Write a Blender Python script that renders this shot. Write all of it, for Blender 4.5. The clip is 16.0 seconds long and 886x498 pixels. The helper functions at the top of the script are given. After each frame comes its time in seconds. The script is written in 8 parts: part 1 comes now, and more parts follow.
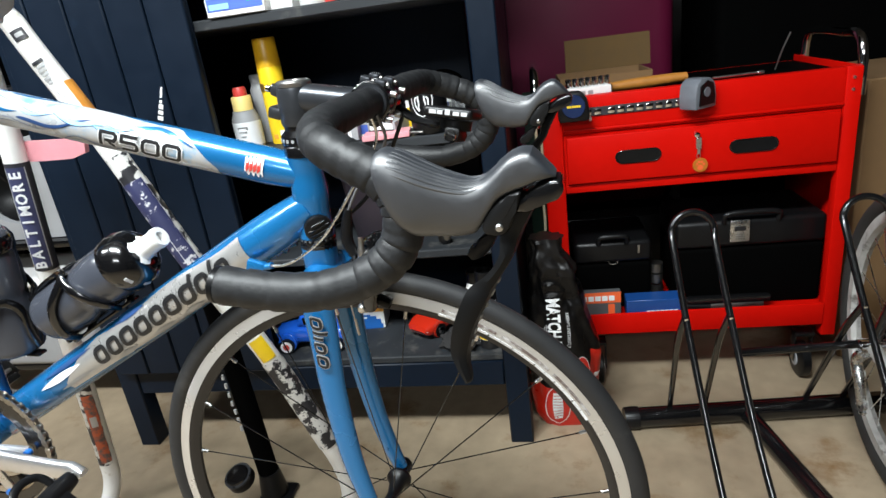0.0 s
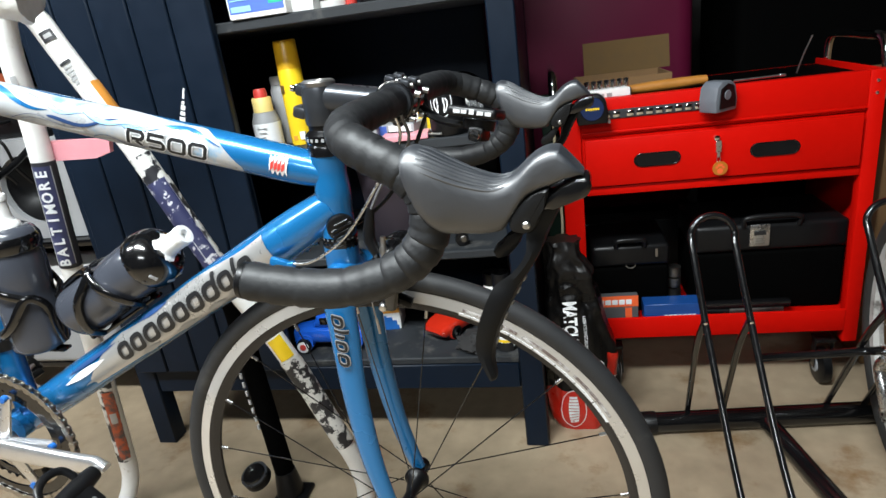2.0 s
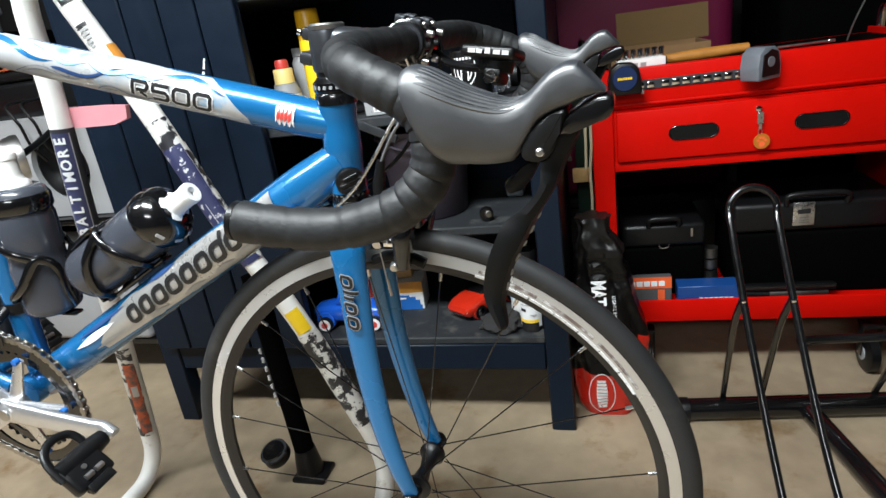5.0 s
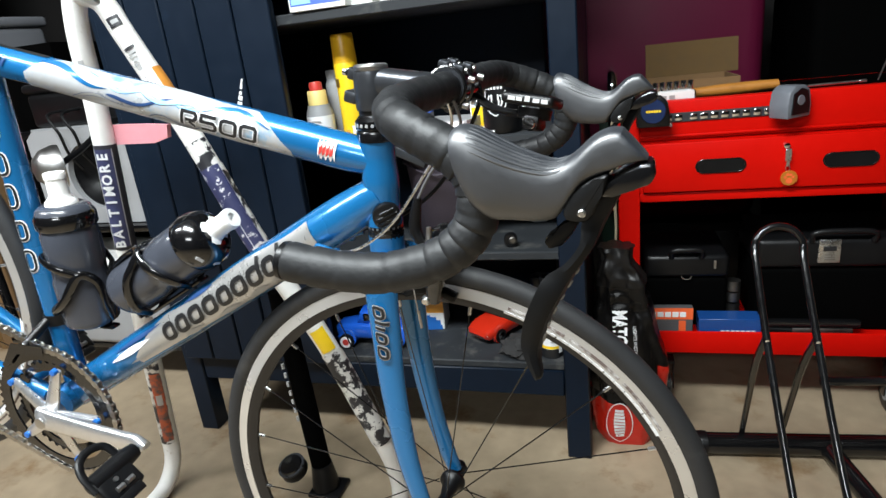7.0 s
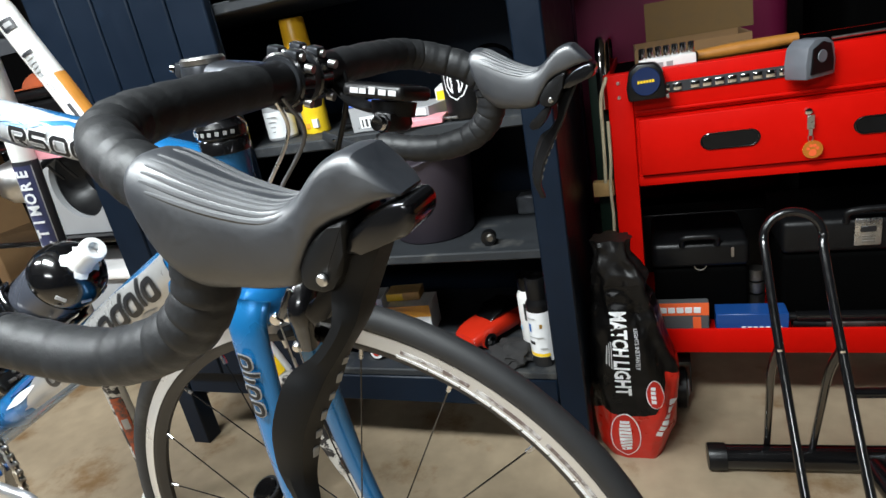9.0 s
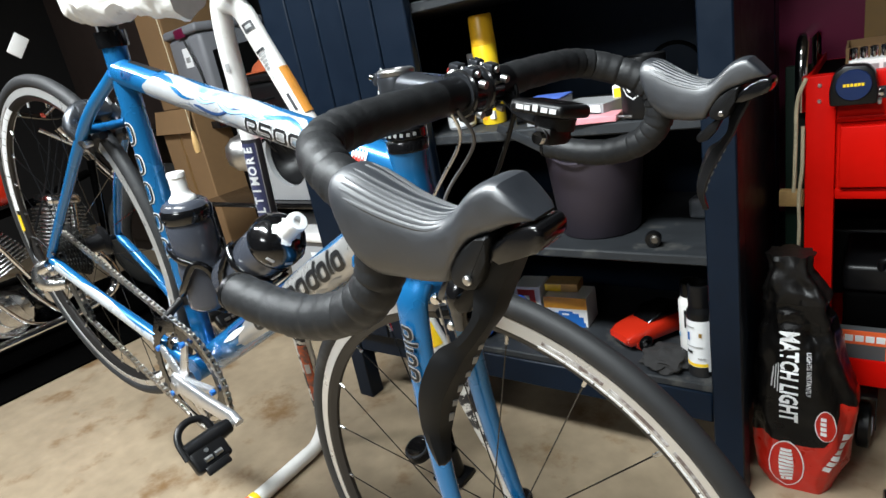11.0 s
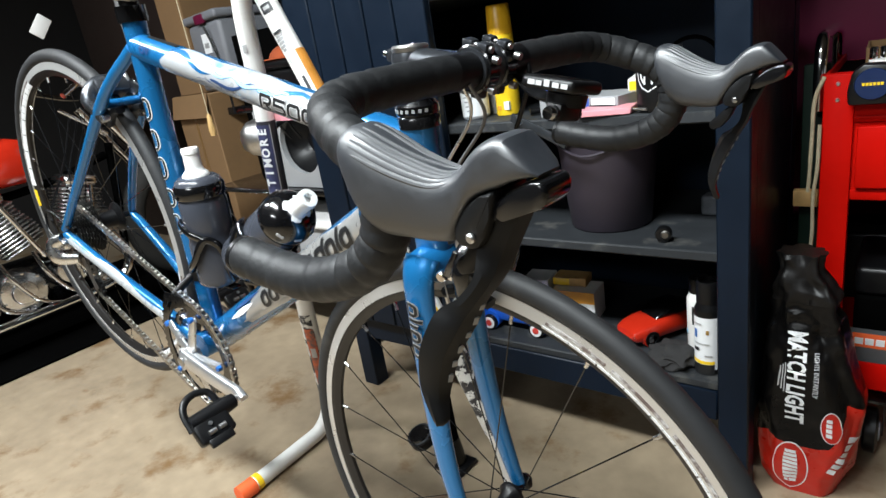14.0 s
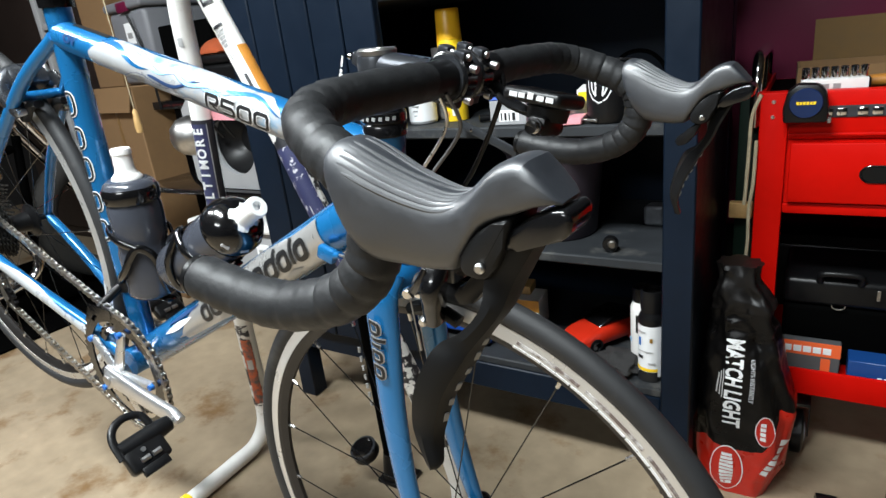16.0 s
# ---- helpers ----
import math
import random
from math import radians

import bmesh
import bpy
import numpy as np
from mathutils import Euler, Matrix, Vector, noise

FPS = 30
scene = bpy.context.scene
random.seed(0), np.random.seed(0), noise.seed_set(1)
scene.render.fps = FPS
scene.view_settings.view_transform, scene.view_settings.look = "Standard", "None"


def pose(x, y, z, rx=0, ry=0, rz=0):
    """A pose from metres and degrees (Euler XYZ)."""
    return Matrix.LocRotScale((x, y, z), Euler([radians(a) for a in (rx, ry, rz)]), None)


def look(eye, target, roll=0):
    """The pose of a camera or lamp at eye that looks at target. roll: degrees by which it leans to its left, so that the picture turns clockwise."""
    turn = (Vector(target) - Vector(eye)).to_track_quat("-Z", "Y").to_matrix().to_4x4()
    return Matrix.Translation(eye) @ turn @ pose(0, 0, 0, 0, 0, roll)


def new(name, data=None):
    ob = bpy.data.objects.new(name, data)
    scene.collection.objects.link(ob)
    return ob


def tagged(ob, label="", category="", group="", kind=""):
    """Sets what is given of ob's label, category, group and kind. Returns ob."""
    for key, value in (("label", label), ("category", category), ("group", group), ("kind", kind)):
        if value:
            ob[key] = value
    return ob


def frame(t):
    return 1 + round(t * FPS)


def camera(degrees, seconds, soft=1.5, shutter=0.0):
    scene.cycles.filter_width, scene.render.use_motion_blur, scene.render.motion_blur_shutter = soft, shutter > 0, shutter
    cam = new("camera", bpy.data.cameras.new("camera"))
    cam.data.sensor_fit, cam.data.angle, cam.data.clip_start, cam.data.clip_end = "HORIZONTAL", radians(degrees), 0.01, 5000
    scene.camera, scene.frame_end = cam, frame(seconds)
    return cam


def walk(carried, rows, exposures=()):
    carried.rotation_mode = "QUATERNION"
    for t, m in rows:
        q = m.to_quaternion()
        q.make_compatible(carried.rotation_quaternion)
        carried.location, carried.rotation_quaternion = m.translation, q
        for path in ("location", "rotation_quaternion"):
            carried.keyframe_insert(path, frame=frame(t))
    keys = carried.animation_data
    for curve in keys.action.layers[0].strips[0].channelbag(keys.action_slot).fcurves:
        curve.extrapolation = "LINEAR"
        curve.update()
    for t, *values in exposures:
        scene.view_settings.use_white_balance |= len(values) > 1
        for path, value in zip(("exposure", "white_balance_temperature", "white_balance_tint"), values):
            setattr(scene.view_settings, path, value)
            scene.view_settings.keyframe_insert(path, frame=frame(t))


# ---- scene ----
# The camera and its path
cam = camera(72.63, 16.0, soft=1.5)
PATH = [
    (0.0, pose(0.8424, -0.6244, 0.9830, 69.52, 7.28, 9.49)),
    (0.5, pose(0.8244, -0.6311, 0.9798, 69.66, 7.18, 9.99)),
    (1.0, pose(0.8230, -0.6341, 0.9785, 69.78, 7.26, 10.51)),
    (1.5, pose(0.8289, -0.6307, 0.9800, 69.96, 7.24, 10.70)),
    (2.0, pose(0.8332, -0.6295, 0.9806, 70.04, 7.24, 10.83)),
    (2.5, pose(0.8360, -0.6234, 0.9802, 70.11, 7.19, 10.95)),
    (3.0, pose(0.8377, -0.6159, 0.9771, 70.09, 7.20, 10.98)),
    (3.5, pose(0.8409, -0.6229, 0.9756, 70.21, 7.32, 11.03)),
    (4.0, pose(0.8497, -0.6259, 0.9714, 70.12, 7.48, 11.12)),
    (4.5, pose(0.8377, -0.6284, 0.9510, 69.78, 7.88, 12.09)),
    (5.0, pose(0.8391, -0.6013, 0.9278, 69.79, 7.81, 13.84)),
    (7.5, pose(0.8266, -0.6129, 0.9636, 71.35, 6.18, 16.11)),
    (8.0, pose(0.8397, -0.5873, 0.9593, 71.43, 6.70, 15.91)),
    (8.5, pose(0.9101, -0.4867, 0.9256, 70.66, 9.27, 15.22)),
    (9.0, pose(0.9364, -0.4264, 0.9354, 69.69, 10.34, 19.60)),
    (9.5, pose(0.9492, -0.4106, 0.9498, 69.07, 11.80, 25.23)),
    (10.0, pose(0.9591, -0.4352, 0.9652, 70.55, 11.97, 32.38)),
    (12.5, pose(0.9847, -0.4640, 0.9570, 71.27, 9.83, 38.15)),
    (13.0, pose(0.9847, -0.4657, 0.9601, 71.42, 9.49, 38.32)),
    (13.5, pose(0.9798, -0.4649, 0.9503, 71.34, 9.17, 38.40)),
    (14.0, pose(0.9802, -0.4638, 0.9433, 71.22, 8.77, 38.44)),
    (14.5, pose(0.9539, -0.4731, 0.9419, 71.02, 7.94, 37.09)),
    (15.0, pose(0.9383, -0.4704, 0.9487, 71.08, 7.24, 34.63)),
    (15.5, pose(0.9351, -0.4698, 0.9526, 70.73, 6.56, 32.90)),
    (16.0, pose(0.9326, -0.4583, 0.9512, 70.56, 6.26, 32.25)),
]
walk(cam, PATH)

# World and lamps: a garage at night under ceiling lamps
world = bpy.data.worlds.new("night")
scene.world = world
world.use_nodes = True
world.node_tree.nodes["Background"].inputs[0].default_value = (0.02, 0.022, 0.03, 1)
world.node_tree.nodes["Background"].inputs[1].default_value = 0.15


def area_lamp(name, place, target, size, size_y, watts, colour):
    data = bpy.data.lights.new(name, "AREA")
    data.shape, data.size, data.size_y, data.energy, data.color = "RECTANGLE", size, size_y, watts, colour
    ob = new(name, data)
    ob.matrix_world = look(place, target)
    return ob


area_lamp("ceiling_light_near", (0.28, -0.74, 2.36), (0.28, -0.62, 0), 1.2, 0.30, 88, (0.905, 0.980, 1.0))
area_lamp("ceiling_light_far", (-1.3, -0.8, 2.36), (-1.3, -0.8, 0), 1.1, 0.14, 46, (0.93, 0.97, 1.0))
# Unseen lamp added in front to throw light into the shelves
area_lamp("added_front_light", (0.7, -2.9, 2.30), (0.5, 0.4, 0.6), 1.2, 0.30, 27, (0.92, 0.975, 1.0))
scene.view_settings.exposure = 0.36


# Materials
def mat(name, colour, rough=0.5, metal=0.0, vary=0.12, grain=40.0, bump=0.15, spots=None, spot_scale=4.0, spot_at=0.62, spot_edge=0.06, coat=0.0, spec=0.5, fine=0.0006, alpha=1.0, trans=0.0, per_piece=0.0, ior=1.5):
    """A painted, plastic or metal surface: base colour, two scales of variation, relief and, if spots is a colour, stains."""
    m = bpy.data.materials.new(name)
    m.use_nodes = True
    nt = m.node_tree
    N, L = nt.nodes, nt.links
    bs = N["Principled BSDF"]
    tc = N.new("ShaderNodeTexCoord")
    n1 = N.new("ShaderNodeTexNoise")
    n1.inputs["Scale"].default_value, n1.inputs["Detail"].default_value = grain, 6
    n2 = N.new("ShaderNodeTexNoise")
    n2.inputs["Scale"].default_value, n2.inputs["Detail"].default_value = grain * 0.12, 4
    L.new(tc.outputs["Object"], n1.inputs["Vector"])
    L.new(tc.outputs["Object"], n2.inputs["Vector"])
    mix = N.new("ShaderNodeMath")
    mix.operation = "MULTIPLY_ADD"
    L.new(n1.outputs["Fac"], mix.inputs[0])
    mix.inputs[1].default_value = 0.5
    half = N.new("ShaderNodeMath")
    half.operation = "MULTIPLY"
    L.new(n2.outputs["Fac"], half.inputs[0])
    half.inputs[1].default_value = 0.5
    L.new(half.outputs[0], mix.inputs[2])
    ramp = N.new("ShaderNodeMapRange")
    L.new(mix.outputs[0], ramp.inputs[0])
    ramp.inputs[1].default_value, ramp.inputs[2].default_value = 0.3, 0.7
    ramp.inputs[3].default_value, ramp.inputs[4].default_value = 1 - vary, 1 + vary
    col = N.new("ShaderNodeMix")
    col.data_type, col.blend_type = "RGBA", "MULTIPLY"
    col.inputs[0].default_value = 1.0
    col.inputs[6].default_value = (*colour, 1)
    L.new(ramp.outputs[0], col.inputs[7])
    out = col.outputs[2]
    if spots:
        n3 = N.new("ShaderNodeTexNoise")
        n3.inputs["Scale"].default_value, n3.inputs["Detail"].default_value, n3.inputs["Roughness"].default_value = spot_scale, 8, 0.65
        L.new(tc.outputs["Object"], n3.inputs["Vector"])
        r3 = N.new("ShaderNodeMapRange")
        L.new(n3.outputs["Fac"], r3.inputs[0])
        r3.inputs[1].default_value, r3.inputs[2].default_value = spot_at - spot_edge, spot_at + spot_edge
        c3 = N.new("ShaderNodeMix")
        c3.data_type = "RGBA"
        L.new(r3.outputs[0], c3.inputs[0])
        L.new(out, c3.inputs[6])
        c3.inputs[7].default_value = (*spots, 1)
        out = c3.outputs[2]
    if per_piece:
        info = N.new("ShaderNodeObjectInfo")
        rp = N.new("ShaderNodeMapRange")
        L.new(info.outputs["Random"], rp.inputs[0])
        rp.inputs[3].default_value, rp.inputs[4].default_value = 1 - per_piece, 1 + per_piece
        c4 = N.new("ShaderNodeMix")
        c4.data_type, c4.blend_type = "RGBA", "MULTIPLY"
        c4.inputs[0].default_value = 1.0
        L.new(out, c4.inputs[6])
        L.new(rp.outputs[0], c4.inputs[7])
        out = c4.outputs[2]
    L.new(out, bs.inputs["Base Color"])
    rr = N.new("ShaderNodeMapRange")
    L.new(mix.outputs[0], rr.inputs[0])
    rr.inputs[1].default_value, rr.inputs[2].default_value = 0.3, 0.7
    rr.inputs[3].default_value, rr.inputs[4].default_value = max(rough - 0.07, 0.02), min(rough + 0.07, 1)
    L.new(rr.outputs[0], bs.inputs["Roughness"])
    bs.inputs["Metallic"].default_value = metal
    bs.inputs["IOR"].default_value = ior
    bs.inputs["Specular IOR Level"].default_value = spec
    bs.inputs["Coat Weight"].default_value = coat
    bs.inputs["Coat Roughness"].default_value = 0.08
    bs.inputs["Transmission Weight"].default_value = trans
    bs.inputs["Alpha"].default_value = alpha
    if bump:
        b = N.new("ShaderNodeBump")
        b.inputs["Strength"].default_value, b.inputs["Distance"].default_value = bump, fine
        L.new(n1.outputs["Fac"], b.inputs["Height"])
        L.new(b.outputs[0], bs.inputs["Normal"])
    return m


# Mesh helpers
def finish(bm, smooth=True, angle=40):
    bmesh.ops.recalc_face_normals(bm, faces=bm.faces)
    lim = radians(angle)
    for f in bm.faces:
        f.smooth = smooth
    for e in bm.edges:
        e.smooth = len(e.link_faces) == 2 and e.calc_face_angle(3.2) < lim
    return bm


def part(name, bm, material, parent=None, label="", m=None, smooth=True, angle=40):
    """Links a bmesh as one mesh object, under parent if there is one."""
    if m is not None:
        bmesh.ops.transform(bm, matrix=m, verts=bm.verts)
    finish(bm, smooth, angle)
    me = bpy.data.meshes.new(name)
    bm.to_mesh(me)
    bm.free()
    me.materials.append(material)
    ob = new(name, me)
    if parent is not None:
        ob.parent = parent
    if label:
        tagged(ob, label)
    return ob


def thing(name, label, category, place=(0, 0, 0), turn=0, group="", kind="", m=None):
    """An Empty at a thing's base."""
    ob = new(name)
    ob.empty_display_size = 0.05
    ob.matrix_basis = m if m is not None else pose(*place, 0, 0, turn)
    return tagged(ob, label, category, group, kind)


def join(*bms):
    out = bmesh.new()
    for b in bms:
        me = bpy.data.meshes.new("tmp")
        b.to_mesh(me)
        b.free()
        out.from_mesh(me)
        bpy.data.meshes.remove(me)
    return out


def box(x0, x1, y0, y1, z0, z1, bevel=0.0, seg=2):
    bm = bmesh.new()
    bmesh.ops.create_cube(bm, size=1)
    bmesh.ops.scale(bm, vec=(x1 - x0, y1 - y0, z1 - z0), verts=bm.verts)
    bmesh.ops.translate(bm, vec=((x0 + x1) / 2, (y0 + y1) / 2, (z0 + z1) / 2), verts=bm.verts)
    if bevel:
        bmesh.ops.bevel(bm, geom=bm.edges[:], offset=bevel, segments=seg, profile=0.5, affect="EDGES")
    return bm


def moved(bm, m):
    bmesh.ops.transform(bm, matrix=m, verts=bm.verts)
    return bm


def smooth_path(pts, n=8):
    """Catmull-Rom through the points."""
    P = [Vector(p) for p in pts]
    P = [P[0] * 2 - P[1]] + P + [P[-1] * 2 - P[-2]]
    out = []
    for i in range(1, len(P) - 2):
        a, b, c, d = P[i - 1:i + 3]
        for k in range(n):
            t = k / n
            out.append(0.5 * ((2 * b) + (c - a) * t + (2 * a - 5 * b + 4 * c - d) * t * t + (3 * b - a - 3 * c + d) * t ** 3))
    out.append(P[-2])
    return out


def rnd(c, power):
    return math.copysign(abs(c) ** power, c)


def tube(pts, radius, sides=16, flat=1.0, closed=False, caps=True, up=None, power=1.0):
    """A tube along points. radius: a number, a list, or a function of 0..1; flat: width to height."""
    P = [Vector(p) for p in pts]
    n = len(P)
    rad = (lambda k: radius) if isinstance(radius, (int, float)) else (lambda k: radius(k / (n - 1))) if callable(radius) else (lambda k: radius[k])
    bm = bmesh.new()
    rings = []
    ref = None
    for k in range(n):
        if closed:
            tg = P[(k + 1) % n] - P[k - 1]
        else:
            tg = P[min(k + 1, n - 1)] - P[max(k - 1, 0)]
        tg.normalize()
        if ref is None:
            ref = Vector(up) if up else (Vector((0, 0, 1)) if abs(tg.z) < 0.9 else Vector((0, 1, 0)))
        ref = (Vector(up) if up else ref)
        ref = (ref - tg * ref.dot(tg)).normalized()
        side = tg.cross(ref)
        r = rad(k)
        ra, rb = (r if isinstance(r, tuple) else (r * flat, r))
        rings.append([bm.verts.new(P[k] + side * (ra * rnd(math.cos(a), power)) + ref * (rb * rnd(math.sin(a), power))) for a in (2 * math.pi * j / sides for j in range(sides))])
    for k in range(n if closed else n - 1):
        A, B = rings[k], rings[(k + 1) % n]
        for j in range(sides):
            bm.faces.new((A[j], A[(j + 1) % sides], B[(j + 1) % sides], B[j]))
    if caps and not closed:
        bm.faces.new(rings[0][::-1])
        bm.faces.new(rings[-1])
    return bm


def lathe(profile, sides=32, axis="z"):
    """Turns a profile of (radius, height) round the z axis (or lays it along x or y)."""
    bm = bmesh.new()
    rings = []
    for r, h in profile:
        if r < 1e-6:
            rings.append([bm.verts.new((0, 0, h))])
        else:
            rings.append([bm.verts.new((r * math.cos(a), r * math.sin(a), h)) for a in (2 * math.pi * j / sides for j in range(sides))])
    for A, B in zip(rings, rings[1:]):
        for j in range(sides):
            if len(A) == 1 and len(B) > 1:
                bm.faces.new((A[0], B[(j + 1) % sides], B[j]))
            elif len(B) == 1 and len(A) > 1:
                bm.faces.new((A[j], A[(j + 1) % sides], B[0]))
            elif len(A) > 1:
                bm.faces.new((A[j], A[(j + 1) % sides], B[(j + 1) % sides], B[j]))
    if axis == "y":
        bmesh.ops.rotate(bm, matrix=Matrix.Rotation(radians(-90), 3, "X"), verts=bm.verts)
    if axis == "x":
        bmesh.ops.rotate(bm, matrix=Matrix.Rotation(radians(90), 3, "Y"), verts=bm.verts)
    return bm


def ring(R, profile, sides=96, arc=None):
    """Turns a closed profile of (offset outward, offset along y) round the y axis at radius R."""
    bm = bmesh.new()
    loops = []
    a0, a1 = arc or (0, 2 * math.pi)
    n = sides if arc is None else sides + 1
    for k in range(n):
        a = a0 + (a1 - a0) * k / sides
        loops.append([bm.verts.new(((R + o) * math.cos(a), y, (R + o) * math.sin(a))) for o, y in profile])
    for k in range(sides):
        A, B = loops[k], loops[(k + 1) % n]
        for j in range(len(profile)):
            bm.faces.new((A[j], A[(j + 1) % len(profile)], B[(j + 1) % len(profile)], B[j]))
    return bm


def slab(outline, thick, axis="y"):
    """A flat shape, given by its outline in the plane across axis, with thickness along it, centred."""
    bm = bmesh.new()
    put = {"y": lambda u, v, w: (u, w, v), "z": lambda u, v, w: (u, v, w), "x": lambda u, v, w: (w, u, v)}[axis]
    A = [bm.verts.new(put(u, v, -thick / 2)) for u, v in outline]
    B = [bm.verts.new(put(u, v, thick / 2)) for u, v in outline]
    n = len(A)
    bm.faces.new(A)
    bm.faces.new(B[::-1])
    for j in range(n):
        bm.faces.new((A[j], B[j], B[(j + 1) % n], A[(j + 1) % n]))
    return bm


def between(a, b):
    """The pose whose z axis runs from a to b, its origin at a."""
    a, b = Vector(a), Vector(b)
    return Matrix.Translation(a) @ (b - a).to_track_quat("Z", "Y").to_matrix().to_4x4()


def rod(a, b, r, sides=12):
    return moved(lathe([(0, 0), (r, 0), (r, (Vector(b) - Vector(a)).length), (0, (Vector(b) - Vector(a)).length)], sides), between(a, b))


def letters(text, size, depth=0.0008, bold=0.0, squeeze=1.0):
    """Text as a mesh in the xz plane, facing -y, its middle at the origin."""
    cu = bpy.data.curves.new("letters", "FONT")
    cu.body, cu.size, cu.extrude, cu.offset = text, size, depth, bold
    cu.align_x, cu.align_y, cu.resolution_u = "CENTER", "CENTER", 2
    ob = new("letters", cu)
    dg = bpy.context.evaluated_depsgraph_get()
    me = bpy.data.meshes.new_from_object(ob.evaluated_get(dg))
    bpy.data.objects.remove(ob)
    bpy.data.curves.remove(cu)
    bm = bmesh.new()
    bm.from_mesh(me)
    bpy.data.meshes.remove(me)
    bmesh.ops.scale(bm, vec=(squeeze, 1, 1), verts=bm.verts)
    bmesh.ops.rotate(bm, matrix=Matrix.Rotation(radians(90), 3, "X"), verts=bm.verts)
    return bm


def patch(a, b, r, s0, s1, lo, hi, n=16, k=6, lift=0.0005, out=(0, -1, 0), taper=0.0):
    """A decal on a round tube from a to b of radius r: from s0 to s1 along it (metres), between two edges lo and hi round it
    (metres of arc from the side that faces out, upward positive), each a number or a function of 0..1."""
    a, b = Vector(a), Vector(b)
    d = (b - a).normalized()
    o = Vector(out)
    o = (o - d * o.dot(d)).normalized()
    v = o.cross(d)
    if v.z < 0:
        v = -v
    bm = bmesh.new()
    rows = []
    for i in range(n + 1):
        t = i / n
        s = s0 + (s1 - s0) * t
        l = lo(t) if callable(lo) else lo
        h = hi(t) if callable(hi) else hi
        rr = r + lift + taper * s
        row = []
        for j in range(k + 1):
            w = (l + (h - l) * j / k) / rr
            row.append(bm.verts.new(a + d * s + o * (rr * math.cos(w)) + v * (rr * math.sin(w))))
        rows.append(row)
    for i in range(n):
        for j in range(k):
            bm.faces.new((rows[i][j], rows[i + 1][j], rows[i + 1][j + 1], rows[i][j + 1]))
    return bm


# Colours and surfaces
NAVY = mat("navy_painted_wood", (0.00272, 0.00782, 0.01742), 0.45, vary=0.18, grain=30, bump=0.35, spec=0.22, spots=(0.007, 0.016, 0.033), spot_scale=9, spot_at=0.7)
SHELF_TOP = mat("dusty_shelf_board", (0.0136, 0.01615, 0.01955), 0.7, vary=0.3, grain=26, bump=0.3, spots=(0.060, 0.059, 0.056), spot_scale=14, spot_at=0.62)
CONCRETE = mat("tan_concrete", (0.316, 0.2464, 0.1656), 0.46, vary=0.22, grain=22, bump=0.35, fine=0.002, spots=(0.185, 0.108, 0.048), spot_scale=4.2, spot_at=0.60)
# Walls and ceiling are coloured dark to look unlit and cut bounce
PLASTER = mat("wall_darkened_as_unlit", (0.014, 0.0125, 0.012), 0.9, vary=0.15, grain=20)
CEIL = mat("ceiling_board", (0.10, 0.095, 0.09), 0.9, vary=0.1)
BLUE = mat("blue_metallic_frame_paint", (0.010, 0.142, 0.360), 0.27, metal=0.36, vary=0.04, grain=9, bump=0.0, coat=0.6)
SILVER_PAINT = mat("silver_frame_paint", (0.4324, 0.4278, 0.4186), 0.30, metal=0.55, vary=0.06, grain=120, bump=0.02, coat=0.7)
WHITE_DECAL = mat("white_decal", (0.78, 0.79, 0.80), 0.35, vary=0.03, bump=0)
DARKBLUE_DECAL = mat("dark_blue_decal", (0.02, 0.055, 0.16), 0.35, vary=0.05, bump=0)
SKY_DECAL = mat("light_blue_decal", (0.28, 0.55, 0.80), 0.35, vary=0.05, bump=0)
BLACK_DECAL = mat("black_decal", (0.012, 0.012, 0.013), 0.4, vary=0.05, bump=0)
GREY_DECAL = mat("grey_decal", (0.36, 0.365, 0.37), 0.35, metal=0.3, vary=0.05, bump=0)
RED_DECAL = mat("red_decal", (0.55, 0.05, 0.04), 0.4, vary=0.05, bump=0)
RUBBER = mat("tyre_rubber", (0.01445, 0.01488, 0.01615), 0.62, vary=0.2, grain=120, bump=0.3, spots=(0.032, 0.031, 0.030), spot_scale=18, spot_at=0.66)
TAPE = mat("bar_tape", (0.0105, 0.0110, 0.0120), 0.52, vary=0.28, grain=260, bump=0.6, fine=0.0005, spec=0.42)
FAINT_METAL = mat("dull_silver_print", (0.16, 0.16, 0.16), 0.4, metal=0.5, vary=0.1, bump=0)
HOOD = mat("hood_rubber", (0.0058, 0.0086, 0.0140), 0.49, vary=0.22, grain=420, bump=0.12, fine=0.0003, spec=1.0, ior=1.70)
BLACK_PLASTIC = mat("black_plastic", (0.0045, 0.0045, 0.005), 0.36, vary=0.15, grain=80, bump=0.12, spec=0.3)
BLACK_GLOSS = mat("black_gloss", (0.004, 0.004, 0.0045), 0.16, vary=0.1, bump=0.0, coat=0.5)
BLACK_STEEL = mat("black_powder_coat", (0.005, 0.005, 0.0055), 0.17, vary=0.15, grain=90, bump=0.15, coat=0.3)
ALLOY = mat("brushed_alloy", (0.72, 0.72, 0.72), 0.28, metal=1.0, vary=0.08, grain=120, bump=0.06)
RIM_SIDE = mat("machined_rim", (0.66, 0.65, 0.635), 0.30, metal=0.70, vary=0.06, grain=30, bump=0.0)
RIM_PRINT = mat("worn_brown_print", (0.115, 0.085, 0.075), 0.45, vary=0.4, grain=90, bump=0.0, spots=(0.45, 0.43, 0.41), spot_scale=60, spot_at=0.56)
RIM_BLACK = mat("dark_rim", (0.024, 0.022, 0.021), 0.4, metal=0.4, vary=0.12, bump=0.05)
